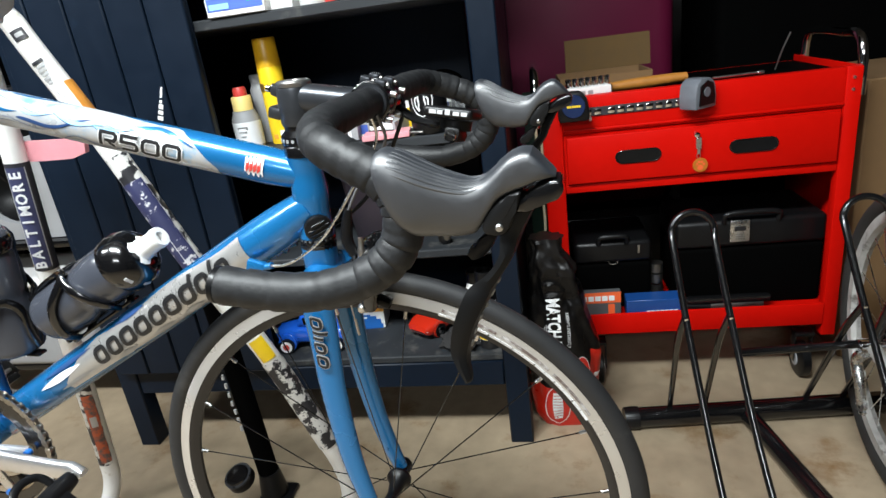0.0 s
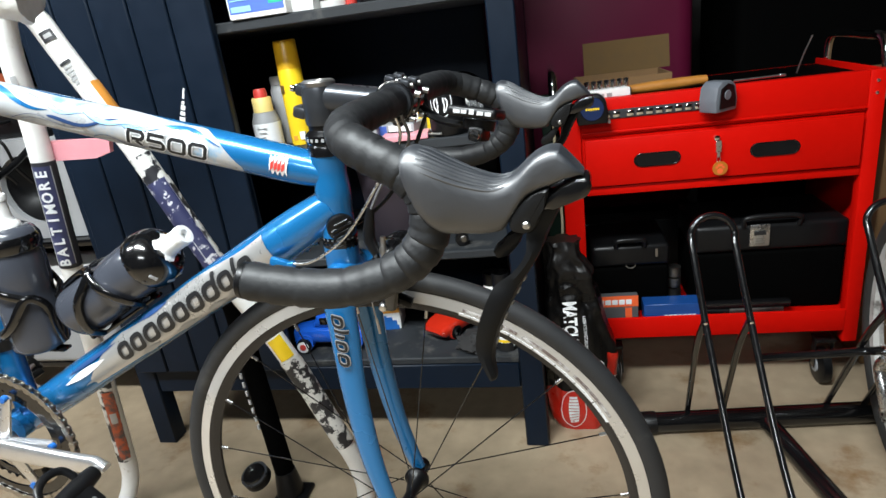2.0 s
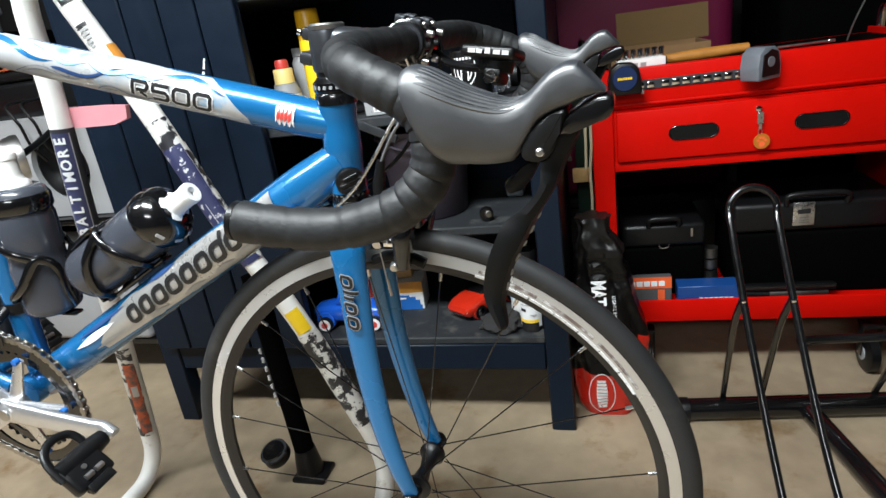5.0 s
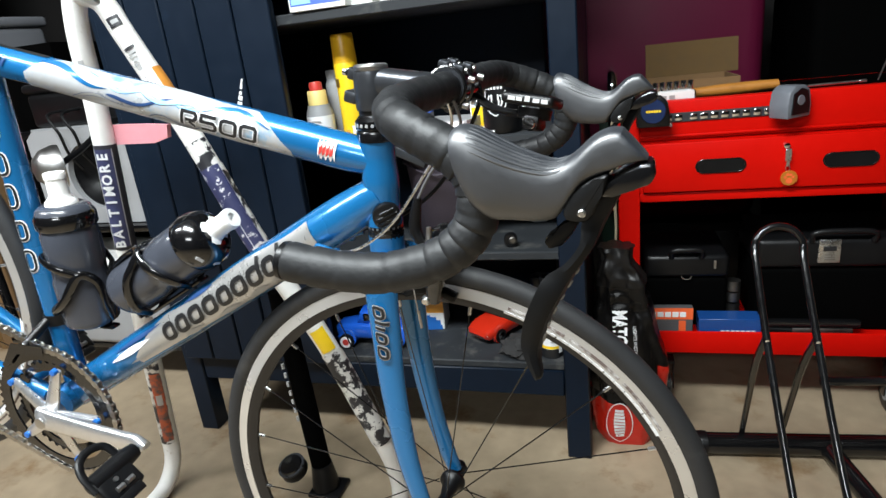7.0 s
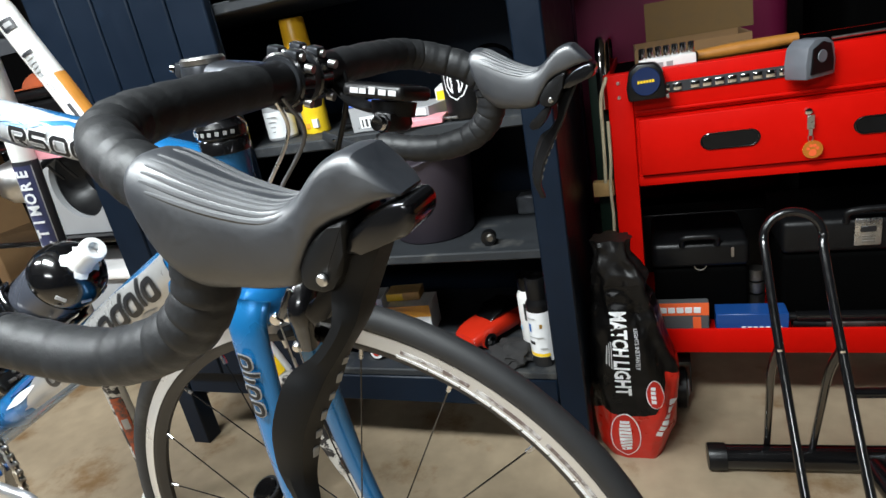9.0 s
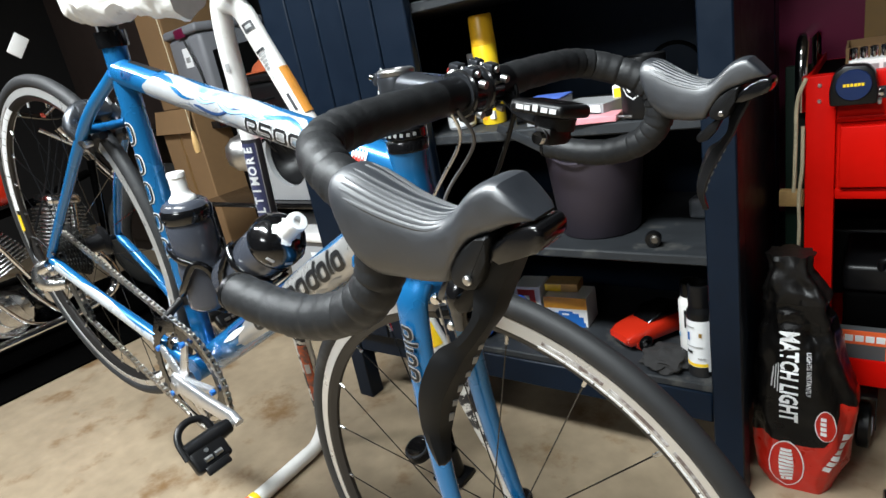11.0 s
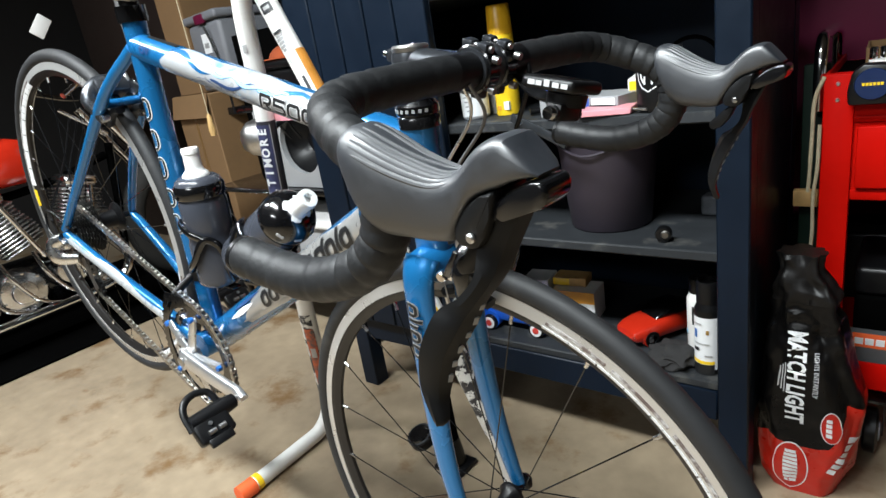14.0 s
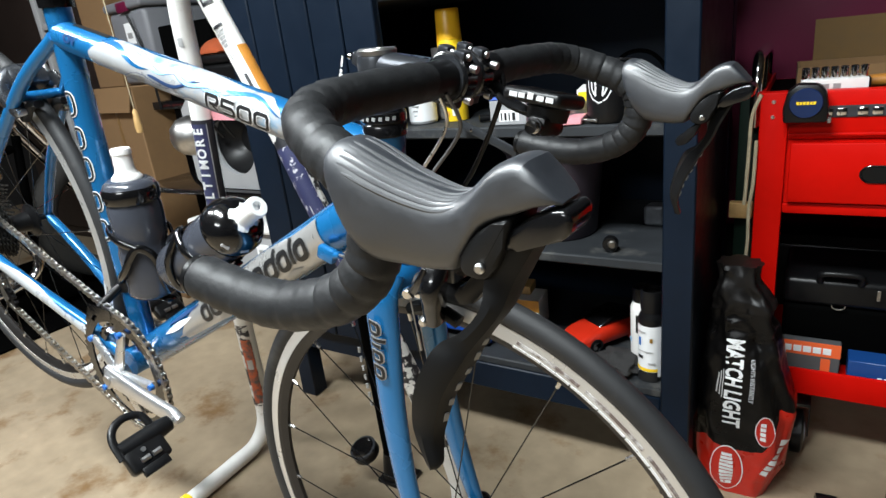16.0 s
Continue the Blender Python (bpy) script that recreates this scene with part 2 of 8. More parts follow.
CHROME = mat("chrome", (0.85, 0.85, 0.86), 0.08, metal=1.0, vary=0.04, bump=0.0)
STEEL = mat("steel", (0.52, 0.51, 0.50), 0.35, metal=1.0, vary=0.15, grain=80, bump=0.08)
SPROCKET = mat("oily_black_steel", (0.035, 0.034, 0.032), 0.45, metal=0.7, vary=0.3, grain=120, bump=0.1)
CHAIN_STEEL = mat("worn_chain_steel", (0.42, 0.40, 0.37), 0.34, metal=1.0, vary=0.3, grain=200, bump=0.2)
DARK_STEEL = mat("dark_chain_steel", (0.20, 0.19, 0.175), 0.42, metal=1.0, vary=0.3, grain=200, bump=0.2)
RED = mat("red_powder_coat", (0.552, 0.00414, 0.00166), 0.42, vary=0.06, grain=60, bump=0.06, spec=0.07, coat=0.0, spots=(0.50, 0.0045, 0.002), spot_scale=7, spot_at=0.72)
WHITE_PAINT = mat("white_enamel", (0.83, 0.82, 0.79), 0.38, vary=0.07, grain=40, bump=0.1, spots=(0.50, 0.44, 0.34), spot_scale=22, spot_at=0.70)
STICKER_NAVY = mat("navy_sticker", (0.045, 0.050, 0.12), 0.45, vary=0.15, grain=60, bump=0.05)
STICKER_DARK = mat("dark_sticker", (0.03, 0.03, 0.035), 0.45, vary=0.2, grain=60, bump=0.05)
STICKER_GREY = mat("grey_sticker", (0.42, 0.42, 0.42), 0.5, vary=0.2, grain=60, bump=0.05)
TORN_ORANGE = mat("worn_amber_sticker", (0.52, 0.21, 0.03), 0.5, vary=0.25, grain=40, bump=0.08, spots=(0.66, 0.55, 0.38), spot_scale=30, spot_at=0.60, spot_edge=0.02)
ORANGE = mat("orange_sticker", (0.75, 0.33, 0.04), 0.45, vary=0.1, grain=60, bump=0.05)
YELLOW = mat("yellow_print", (0.90, 0.60, 0.02), 0.32, vary=0.05, bump=0.03)
BAG_BLACK = mat("black_film_bag", (0.0035, 0.0032, 0.0032), 0.30, vary=0.2, grain=30, bump=0.5, fine=0.003, spec=0.25)
BAG_RED = mat("red_film_bag", (0.50, 0.016, 0.007), 0.30, vary=0.12, grain=30, bump=0.5, fine=0.003)
PURPLE = mat("purple_plastic", (0.098, 0.0045, 0.027), 0.5, vary=0.08, grain=8, bump=0.06, spec=0.2)
BIN_PURPLE = mat("dusty_mauve_plastic", (0.034, 0.026, 0.037), 0.55, vary=0.1, grain=10, bump=0.08)
CARDBOARD = mat("cardboard", (0.17, 0.0952, 0.0391), 0.85, vary=0.10, grain=40, bump=0.2)
# Cardboard darkened for the raised box flap: its shade is in the colour
SHADED_CARDBOARD = mat("shaded_cardboard", (0.105, 0.058, 0.016), 0.85, vary=0.14, grain=40, bump=0.2)
PACK_TAPE = mat("brown_packing_tape", (0.17, 0.095, 0.036), 0.35, vary=0.10, grain=40, bump=0.1)
SMOKE = mat("smoked_bottle_plastic", (0.0468, 0.0513, 0.0648), 0.24, vary=0.25, grain=12, bump=0.03, coat=0.2)
WHITE_PLASTIC = mat("white_plastic", (0.78, 0.77, 0.75), 0.42, vary=0.05, bump=0.05)
GREY_PLASTIC = mat("grey_plastic", (0.2992, 0.3036, 0.3124), 0.5, vary=0.07, grain=14, bump=0.06)
BLUE_PLASTIC = mat("blue_plastic", (0.015, 0.12, 0.42), 0.35, vary=0.06, bump=0.05)
GREEN_PAINT = mat("green_label", (0.02, 0.42, 0.24), 0.5, vary=0.05, bump=0)
BLUE_LABEL = mat("blue_label", (0.07, 0.14, 0.50), 0.5, vary=0.05, bump=0)
ORANGE_RED = mat("orange_red_print", (0.80, 0.12, 0.03), 0.5, vary=0.05, bump=0.03)
WOOD = mat("pale_wood", (0.50, 0.31, 0.12), 0.6, vary=0.2, grain=60, bump=0.2)
TOY_RED = mat("toy_red_paint", (0.50, 0.022, 0.008), 0.22, vary=0.04, bump=0.0, coat=0.7)
TOY_BLUE = mat("toy_blue_paint", (0.012, 0.10, 0.55), 0.2, vary=0.04, bump=0.0, coat=0.7)
BLUE_ANO = mat("dark_navy_plastic", (0.006, 0.018, 0.070), 0.35, vary=0.05, bump=0.03)
PINK = mat("pink_plastic", (0.72, 0.30, 0.34), 0.5, vary=0.08, bump=0.05)
ROPE = mat("pale_cord", (0.46, 0.39, 0.26), 0.9, vary=0.3, grain=300, bump=0.5)
GREEN_DARK = mat("dark_green_paint", (0.002, 0.010, 0.0055), 0.6, vary=0.1, bump=0.08, spec=0.2)
BRASS = mat("brass", (0.62, 0.40, 0.12), 0.35, metal=1.0, vary=0.1, bump=0.05)
TYRE_FAR = mat("dusty_tyre", (0.02, 0.0192, 0.0176), 0.8, vary=0.25, grain=60, bump=0.4)
CLOTH = mat("white_rag", (0.74, 0.73, 0.70), 0.9, vary=0.08, grain=90, bump=0.5, fine=0.002, spots=(0.45, 0.42, 0.38), spot_scale=25, spot_at=0.68)
GLASSY = mat("clear_plastic", (0.85, 0.87, 0.88), 0.12, vary=0.02, bump=0.0, trans=0.85)
SATIN_FOIL = mat("dull_grey_foil", (0.17, 0.18, 0.20), 0.35, vary=0.3, grain=50, bump=0.4, metal=0.3)
FLAME_PANEL = mat("silver_and_blue_flame_paint", (0.47, 0.485, 0.50), 0.3, metal=0.3, vary=0.10, grain=60, bump=0.02, coat=0.7, spots=(0.16, 0.40, 0.66), spot_scale=19, spot_at=0.60)
CAMO = mat("black_and_white_sticker", (0.020, 0.020, 0.024), 0.45, vary=0.2, grain=80, bump=0.05, spots=(0.66, 0.65, 0.62), spot_scale=42, spot_at=0.505, spot_edge=0.012)
NAVY_MARKS = mat("navy_sticker_with_white_marks", (0.038, 0.042, 0.11), 0.45, vary=0.15, grain=80, bump=0.05, spots=(0.66, 0.66, 0.68), spot_scale=60, spot_at=0.585, spot_edge=0.012)
SATIN_ALLOY = mat("satin_black_alloy", (0.058, 0.062, 0.070), 0.30, metal=0.7, vary=0.08, grain=120, bump=0.05)
HANDLE_WOOD = mat("varnished_handle_wood", (0.42, 0.17, 0.028), 0.45, vary=0.22, grain=50, bump=0.1)
WHEEL_WHITE = mat("dusty_white_paint", (0.42, 0.41, 0.39), 0.55, vary=0.3, grain=30, bump=0.2, spots=(0.12, 0.11, 0.10), spot_scale=20, spot_at=0.62)
LEVER_BLACK = mat("lever_black", (0.0060, 0.0062, 0.0067), 0.42, vary=0.1, grain=90, bump=0.05, spec=0.25)
# Matte black; on the chest, gap box and case bottoms it carries shade
DEAD_BLACK = mat("dead_black_and_shade", (0.0010, 0.0010, 0.0010), 0.8, vary=0.2, grain=20, bump=0.1, spec=0.02)
CRANK = mat("satin_polished_crank", (0.70, 0.70, 0.71), 0.30, metal=0.85, vary=0.08, grain=90, bump=0.05, coat=0.3)
ORANGE_CAMO = mat("torn_orange_sticker", (0.50, 0.10, 0.035), 0.5, vary=0.25, grain=80, bump=0.08, spots=(0.10, 0.08, 0.075), spot_scale=48, spot_at=0.55)
TAG_ORANGE = mat("orange_anodised_tag", (0.55, 0.17, 0.02), 0.35, metal=0.3, vary=0.1, bump=0.05)


# The garage shell
def structure(name, bm, material, label):
    ob = part(name, bm, material)
    return tagged(ob, label, name.split("_")[0], kind="structure")


structure("floor", box(-5.0, 4.0, -3.5, 3.2, -0.1, 0.0), CONCRETE, "stained tan concrete garage floor")
structure("wall_north", box(-5.0, 4.0, 2.2, 2.32, 0.0, 2.5), PLASTER, "garage wall behind the shelves, coloured near black to look unlit")
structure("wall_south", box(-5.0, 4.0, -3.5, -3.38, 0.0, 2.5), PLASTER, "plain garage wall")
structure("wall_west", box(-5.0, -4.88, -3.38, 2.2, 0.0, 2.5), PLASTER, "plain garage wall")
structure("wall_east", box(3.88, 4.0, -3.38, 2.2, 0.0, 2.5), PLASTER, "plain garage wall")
structure("ceiling", box(-5.0, 4.0, -3.5, 2.32, 2.5, 2.6), CEIL, "plain garage ceiling")


# The road bicycle, hung nose down in the work stand
bike = thing("road_bicycle", "blue and silver flame-decal road bicycle hung nose down", "bicycle", m=pose(0, 0, 0.491, 0, 19.36, 0))
HEAD_A, HEAD_D = Vector((0.447, 0, 0.418)), Vector((-0.284, 0, 0.959)).normalized()
STEER = Matrix.Translation(HEAD_A) @ Matrix.Rotation(radians(-2.6), 4, HEAD_D) @ Matrix.Translation(-HEAD_A)
BB = Vector((0.005, 0, 0.03))
REAR, FRONT = Vector((-0.385, 0, 0.098)), Vector((0.591, 0, 0.103))
HT, HB = Vector((0.4075, 0, 0.5475)), Vector((0.4365, 0, 0.4535))
ST = Vector((-0.1425, 0, 0.547))


def line(a, b, n=10):
    a, b = Vector(a), Vector(b)
    return [a.lerp(b, k / n) for k in range(n + 1)]


frame_body = part("frame", join(
    tube(line(HB, HT, 20), lambda t: 0.0192 + 0.0016 * math.cos(2 * math.pi * t) ** 2, 28),
    tube(line((-0.128, 0, 0.503), (0.4165, 0, 0.5225), 24), lambda t: 0.0195 + 0.002 * t - 0.0045 * max(0, t - 0.94) / 0.06, 24),
    tube(line(BB, (0.4265, 0, 0.4885), 24), lambda t: (0.0255 + 0.0035 * t - 0.003 * t * t) - 0.0045 * max(0, t - 0.90) / 0.10, 28),
    tube(line(BB, ST), 0.0172, 24),
    moved(lathe([(0, -0.036), (0.0225, -0.036), (0.0225, 0.036), (0, 0.036)], 24, "y"), Matrix.Translation(BB)),
    *[tube(smooth_path([(-0.132, s * 0.012, 0.500), (-0.20, s * 0.033, 0.415), (-0.30, s * 0.046, 0.262), (-0.355, s * 0.058, 0.165), (-0.388, s * 0.066, 0.102)], 6), lambda t: 0.0095 - 0.0015 * t, 12) for s in (-1, 1)],
    *[tube(smooth_path([(-0.02, s * 0.030, 0.032), (-0.10, s * 0.036, 0.045), (-0.25, s * 0.055, 0.071), (-0.385, s * 0.066, 0.094)], 6), lambda t: 0.0125 - 0.0035 * t, 12) for s in (-1, 1)],
    tube(line((-0.215, -0.036, 0.395), (-0.215, 0.036, 0.395), 4), 0.007, 10),
    tube(line((-0.058, -0.034, 0.038), (-0.058, 0.034, 0.038), 4), 0.009, 10),
), BLUE, bike, "blue metallic aluminium frame")


def fork_leg(s):
    return tube(smooth_path([(0.452, s * 0.026, 0.418), (0.458, s * 0.036, 0.395), (0.477, s * 0.040, 0.340), (0.500, s * 0.044, 0.275), (0.535, s * 0.048, 0.195), (0.566, s * 0.050, 0.140), (0.588, s * 0.050, 0.108)], 6), lambda t: (0.0125 - 0.005 * t, 0.0225 - 0.0125 * t), 18, up=(0.95, 0, 0.3))


part("fork", join(fork_leg(-1), fork_leg(1), tube(line((0.4495, 0, 0.408), (0.4398, 0, 0.4412), 8), lambda t: 0.0195 + 0.0014 * t, 24), tube(line((0.453, -0.036, 0.405), (0.453, 0.036, 0.405), 6), lambda t: 0.019 + 0.004 * math.sin(math.pi * t), 14)), BLUE, bike, "blue carbon fork", m=STEER)

# Front wheel
TYRE = [(0.0125 * math.cos(a), 0.0122 * math.sin(a)) for a in (2 * math.pi * k / 14 for k in range(14))]


RIM_WORDS = {"front_wheel": ((0.82, 1.56), (3.96, 4.70)), "rear_wheel": ((2.22, 3.24), (5.36, 6.38))}


def wheel(name, centre, m, label, nspokes, hub_r, hub_w, flange=0.012):
    w = new(name)
    w.parent = bike
    w.matrix_basis = m @ Matrix.Translation(centre)
    tagged(w, label)
    part("tyre", ring(0.3235, TYRE, 128), RUBBER, w, "worn black road tyre")
    part("rim", ring(0.3105, [(0.004, -0.0075), (-0.012, -0.0092), (-0.0165, -0.007), (-0.0228, -0.0025), (-0.0228, 0.0025), (-0.0165, 0.007), (-0.012, 0.0092), (0.004, 0.0075)], 128), RIM_BLACK, w, "dark aluminium rim")
    part("brake_track", join(*[ring(0.3105, [(0.003, s * 0.0082), (-0.0106, s * 0.0100), (-0.0106, s * 0.0086), (0.003, s * 0.0070)], 128) for s in (-1, 1)]), RIM_SIDE, w, "machined silver braking surface")
    part("hub", join(lathe([(0, -hub_w / 2 - 0.018), (0.006, -hub_w / 2 - 0.018), (0.008, -hub_w / 2), (hub_r + flange, -hub_w / 2 + 0.002), (hub_r + flange, -hub_w / 2 + 0.006), (hub_r, -hub_w / 2 + 0.012), (hub_r - 0.004, 0), (hub_r, hub_w / 2 - 0.012), (hub_r + flange, hub_w / 2 - 0.006), (hub_r + flange, hub_w / 2 - 0.002), (0.008, hub_w / 2), (0.006, hub_w / 2 + 0.018), (0, hub_w / 2 + 0.018)], 24, "y")), BLACK_PLASTIC, w, "black hub")
    deep = 0.0190 if name == "rear_wheel" else 0.0138
    for a0, a1 in RIM_WORDS[name]:
        part("rim_lettering", join(*[ring(0.3105, [(-0.0098, s * 0.0104), (-0.0120, s * 0.0101), (-deep, s * (0.0102 - 0.35 * (deep - 0.0098))), (-deep, s * (0.0090 - 0.35 * (deep - 0.0098))), (-0.0120, s * 0.0088), (-0.0098, s * 0.0092)], 4, (a0 + (a1 - a0) * k / 14, a0 + (a1 - a0) * (k + (0.97, 0.90, 0.98, 0.93)[k % 4]) / 14)) for k in range(14) for s in (-1, 1)]), WHITE_DECAL, w, "white lettering shapes on the rim")
        part("rim_print", join(*[ring(0.3105, [(-0.0040, s * 0.0096), (-0.0072, s * 0.0101), (-0.0072, s * 0.0087), (-0.0040, s * 0.0084)], 12, (a0 + (a1 - a0) * (0.02 + 0.33 * k), a0 + (a1 - a0) * (0.32 + 0.33 * k))) for k in range(3) for s in (-1, 1)]), RIM_PRINT, w, "dark brown worn band on the braking surface")
    if name == "rear_wheel":
        part("rim_sticker", ring(0.3105, [(-0.0085, -0.0104), (-0.0165, -0.0084), (-0.0165, -0.0072), (-0.0085, -0.0092)], 4, (3.27, 3.40)), YELLOW, w, "yellow rim sticker")
    for k in range(nspokes):
        a = 2 * math.pi * k / nspokes + 0.12
        s = -1 if k % 2 else 1
        cross = 0.45 if (k // 2) % 2 else -0.45
        h = Vector(((hub_r + 0.008) * math.cos(a + cross), s * (hub_w / 2 - 0.004), (hub_r + 0.008) * math.sin(a + cross)))
        r = Vector((0.288 * math.cos(a), s * 0.001, 0.288 * math.sin(a)))
        part("spoke", rod(h, r, 0.0008, 6), BLACK_STEEL, w)
        part("nipple", rod(r - (r - h).normalized() * 0.010, r, 0.0022, 8), ALLOY, w)
    return w


front_wheel = wheel("front_wheel", FRONT, STEER, "front wheel with machined rim and few straight spokes", 20, 0.0115, 0.072, 0.006)
rear_wheel = wheel("rear_wheel", REAR, Matrix(), "rear wheel with white rim lettering shapes", 24, 0.019, 0.075)
part("skewer", join(rod(FRONT - Vector((0, 0.062, 0)), FRONT + Vector((0, 0.062, 0)), 0.004), moved(lathe([(0, 0), (0.011, -0.001), (0.012, -0.008), (0.008, -0.014), (0, -0.015)], 16, "y"), Matrix.Translation(FRONT + Vector((0, -0.054, 0)))), moved(lathe([(0, 0), (0.011, 0.001), (0.012, 0.008), (0.008, 0.014), (0, 0.015)], 16, "y"), Matrix.Translation(FRONT + Vector((0, 0.054, 0))))), BLACK_PLASTIC, bike, "black quick release skewer", m=STEER)

# Headset, stem, bar
up = HEAD_D


def on_head(h):
    return HEAD_A + up * h


def stack(profile, base):
    return moved(lathe(profile, 28), between(base, base + up))


part("headset_lower", stack([(0.0, 0), (0.0205, 0), (0.0208, 0.005), (0.0196, 0.006), (0.0196, 0.008), (0.0208, 0.009), (0.0208, 0.014), (0.0202, 0.015), (0, 0.015)], on_head(0.0225)), BLACK_GLOSS, bike, "black lower headset cup", m=STEER)
part("headset_upper", stack([(0.0, 0), (0.0215, 0), (0.022, 0.010), (0.0205, 0.012), (0.0222, 0.014), (0.0222, 0.022), (0.0165, 0.028), (0, 0.028)], on_head(0.1315)), BLACK_GLOSS, bike, "black upper headset with raised lettering", m=STEER)
SC = on_head(0.1845)
BAR = Vector((0.480, 0, 0.622))
part("spacer", stack([(0, 0), (0.0165, 0), (0.0170, 0.001), (0.0170, 0.009), (0.0165, 0.010), (0, 0.010)], on_head(0.1590)), BLACK_PLASTIC, bike, "", m=STEER)
stem = part("stem", join(
    stack([(0, -0.020), (0.0185, -0.020), (0.0195, -0.016), (0.0195, 0.016), (0.0185, 0.020), (0, 0.020)], SC),
    tube(line(SC + up * 0.010 + Vector((0.008, 0, 0)), BAR - Vector((0.012, 0, 0.006))), lambda t: (0.0165 + 0.002 * t, 0.0155 - 0.001 * t), 20, up=(0, 0, 1), power=0.8),
    *[moved(box(-0.0275, -0.012, -0.0115, 0.0115, q - 0.0065, q + 0.0065, 0.003), Matrix.Translation(SC)) for q in (-0.012, 0.012)],
    moved(lathe([(0, -0.023), (0.0185, -0.023), (0.0195, -0.019), (0.0195, 0.019), (0.0185, 0.023), (0, 0.023)], 24, "y"), Matrix.Translation(BAR)),
), SATIN_ALLOY, bike, "satin black stem", m=STEER)
part("top_cap", stack([(0, 0), (0.018, 0), (0.0185, 0.004), (0.0165, 0.006), (0.006, 0.0062), (0.005, 0.0045), (0, 0.0045)], SC + up * 0.0205), STEEL, stem, "", m=STEER)
for s in (-1, 1):
    for dz in (-0.013, 0.013):
        p = BAR + Vector((0.019, s * 0.016, dz))
        part("bolt", rod(p, p + Vector((0.006, 0, 0)), 0.0034, 10), STEEL, stem, m=STEER)
        q = SC - Vector((0.0262, s * 0.006, 0)) + up * (dz * 0.92)
        part("bolt", rod(q, q - Vector((0.004, 0, 0)), 0.0036, 10), CHROME, stem, m=STEER)
part("faceplate", join(*[moved(lathe([(0.0194, -0.008), (0.0212, -0.007), (0.0212, 0.007), (0.0194, 0.008)], 24, "y"), Matrix.Translation(BAR + Vector((0, y, 0)))) for y in (-0.013, 0.013)]), BLACK_GLOSS, stem, "", m=STEER)

for s in (-1, 1):
    for dx in (-0.010, 0.006):
        for dz in (0.0195, -0.0195):
            part("clamp_lug", box(BAR.x + dx - 0.0045, BAR.x + dx + 0.0065, s * 0.014 - 0.006, s * 0.014 + 0.006, BAR.z + dz - 0.0045, BAR.z + dz + 0.0045, 0.0022, 2), SATIN_ALLOY, stem, m=STEER)
        part("bolt", rod((BAR.x + dx + 0.006, s * 0.014, BAR.z + 0.0195), (BAR.x + dx + 0.009, s * 0.014, BAR.z + 0.0195), 0.003, 10), STEEL, stem, m=STEER)
for k in range(9):
    a = radians(200 + 17 * k)
    p = on_head(0.1315) + up * 0.018
    o = Vector((math.cos(a) * 0.959, math.sin(a), math.cos(a) * 0.284))
    part("headset_lettering", box(-0.0016, 0.0016, -0.0003, 0.0003, -0.0017, 0.0017), GREY_DECAL, bike, m=STEER @ between(p + o * 0.0223, p + o * 0.03) @ pose(0, 0, 0, 90, 0, 0))
    p = on_head(0.0225) + up * 0.0125
    part("headset_lettering", box(-0.0013, 0.0013, -0.0002, 0.0002, -0.0010, 0.0010), FAINT_METAL, bike, m=STEER @ between(p + o * 0.0209, p + o * 0.03) @ pose(0, 0, 0, 90, 0, 0))

# Handlebar: top, ramps and drops, wound with tape
def bar_half(s):
    return smooth_path([(0.480, s * 0.018, 0.622), (0.481, s * 0.07, 0.623), (0.483, s * 0.13, 0.6235), (0.487, s * 0.170, 0.6230), (0.500, s * 0.194, 0.6215), (0.525, s * 0.207, 0.6190), (0.548, s * 0.212, 0.6155), (0.567, s * 0.215, 0.607), (0.577, s * 0.217, 0.592), (0.579, s * 0.219, 0.572), (0.570, s * 0.222, 0.551), (0.551, s * 0.225, 0.533), (0.522, s * 0.228, 0.517), (0.485, s * 0.230, 0.507), (0.4475, s * 0.232, 0.5015)], 10)


def wound(t):
    """The tape's thickness: each turn overlaps the last."""
    k = (t * 24.0) % 1.0
    return 0.0150 + 0.0009 * k - (0.0006 if k < 0.12 else 0)


bar = part("handlebar", join(rod(BAR - Vector((0, 0.075, 0)), BAR + Vector((0, 0.075, 0)), 0.0155, 20)), BLACK_PLASTIC, bike, "black drop handlebar", m=STEER)
for s in (-1, 1):
    pts = bar_half(s)
    n0 = 6
    part("bar_tape", tube(pts[n0:], wound, 20), TAPE, bar, "black cork bar tape wound in overlapping turns", m=STEER)
    e = Vector(pts[-1])
    part("end_plug", moved(lathe([(0, 0), (0.0150, 0), (0.0146, 0.004), (0.011, 0.0065), (0, 0.007)], 20), STEER @ between(e, e + Vector((-1, s * 0.07, -0.1)))), BLACK_PLASTIC, bar)

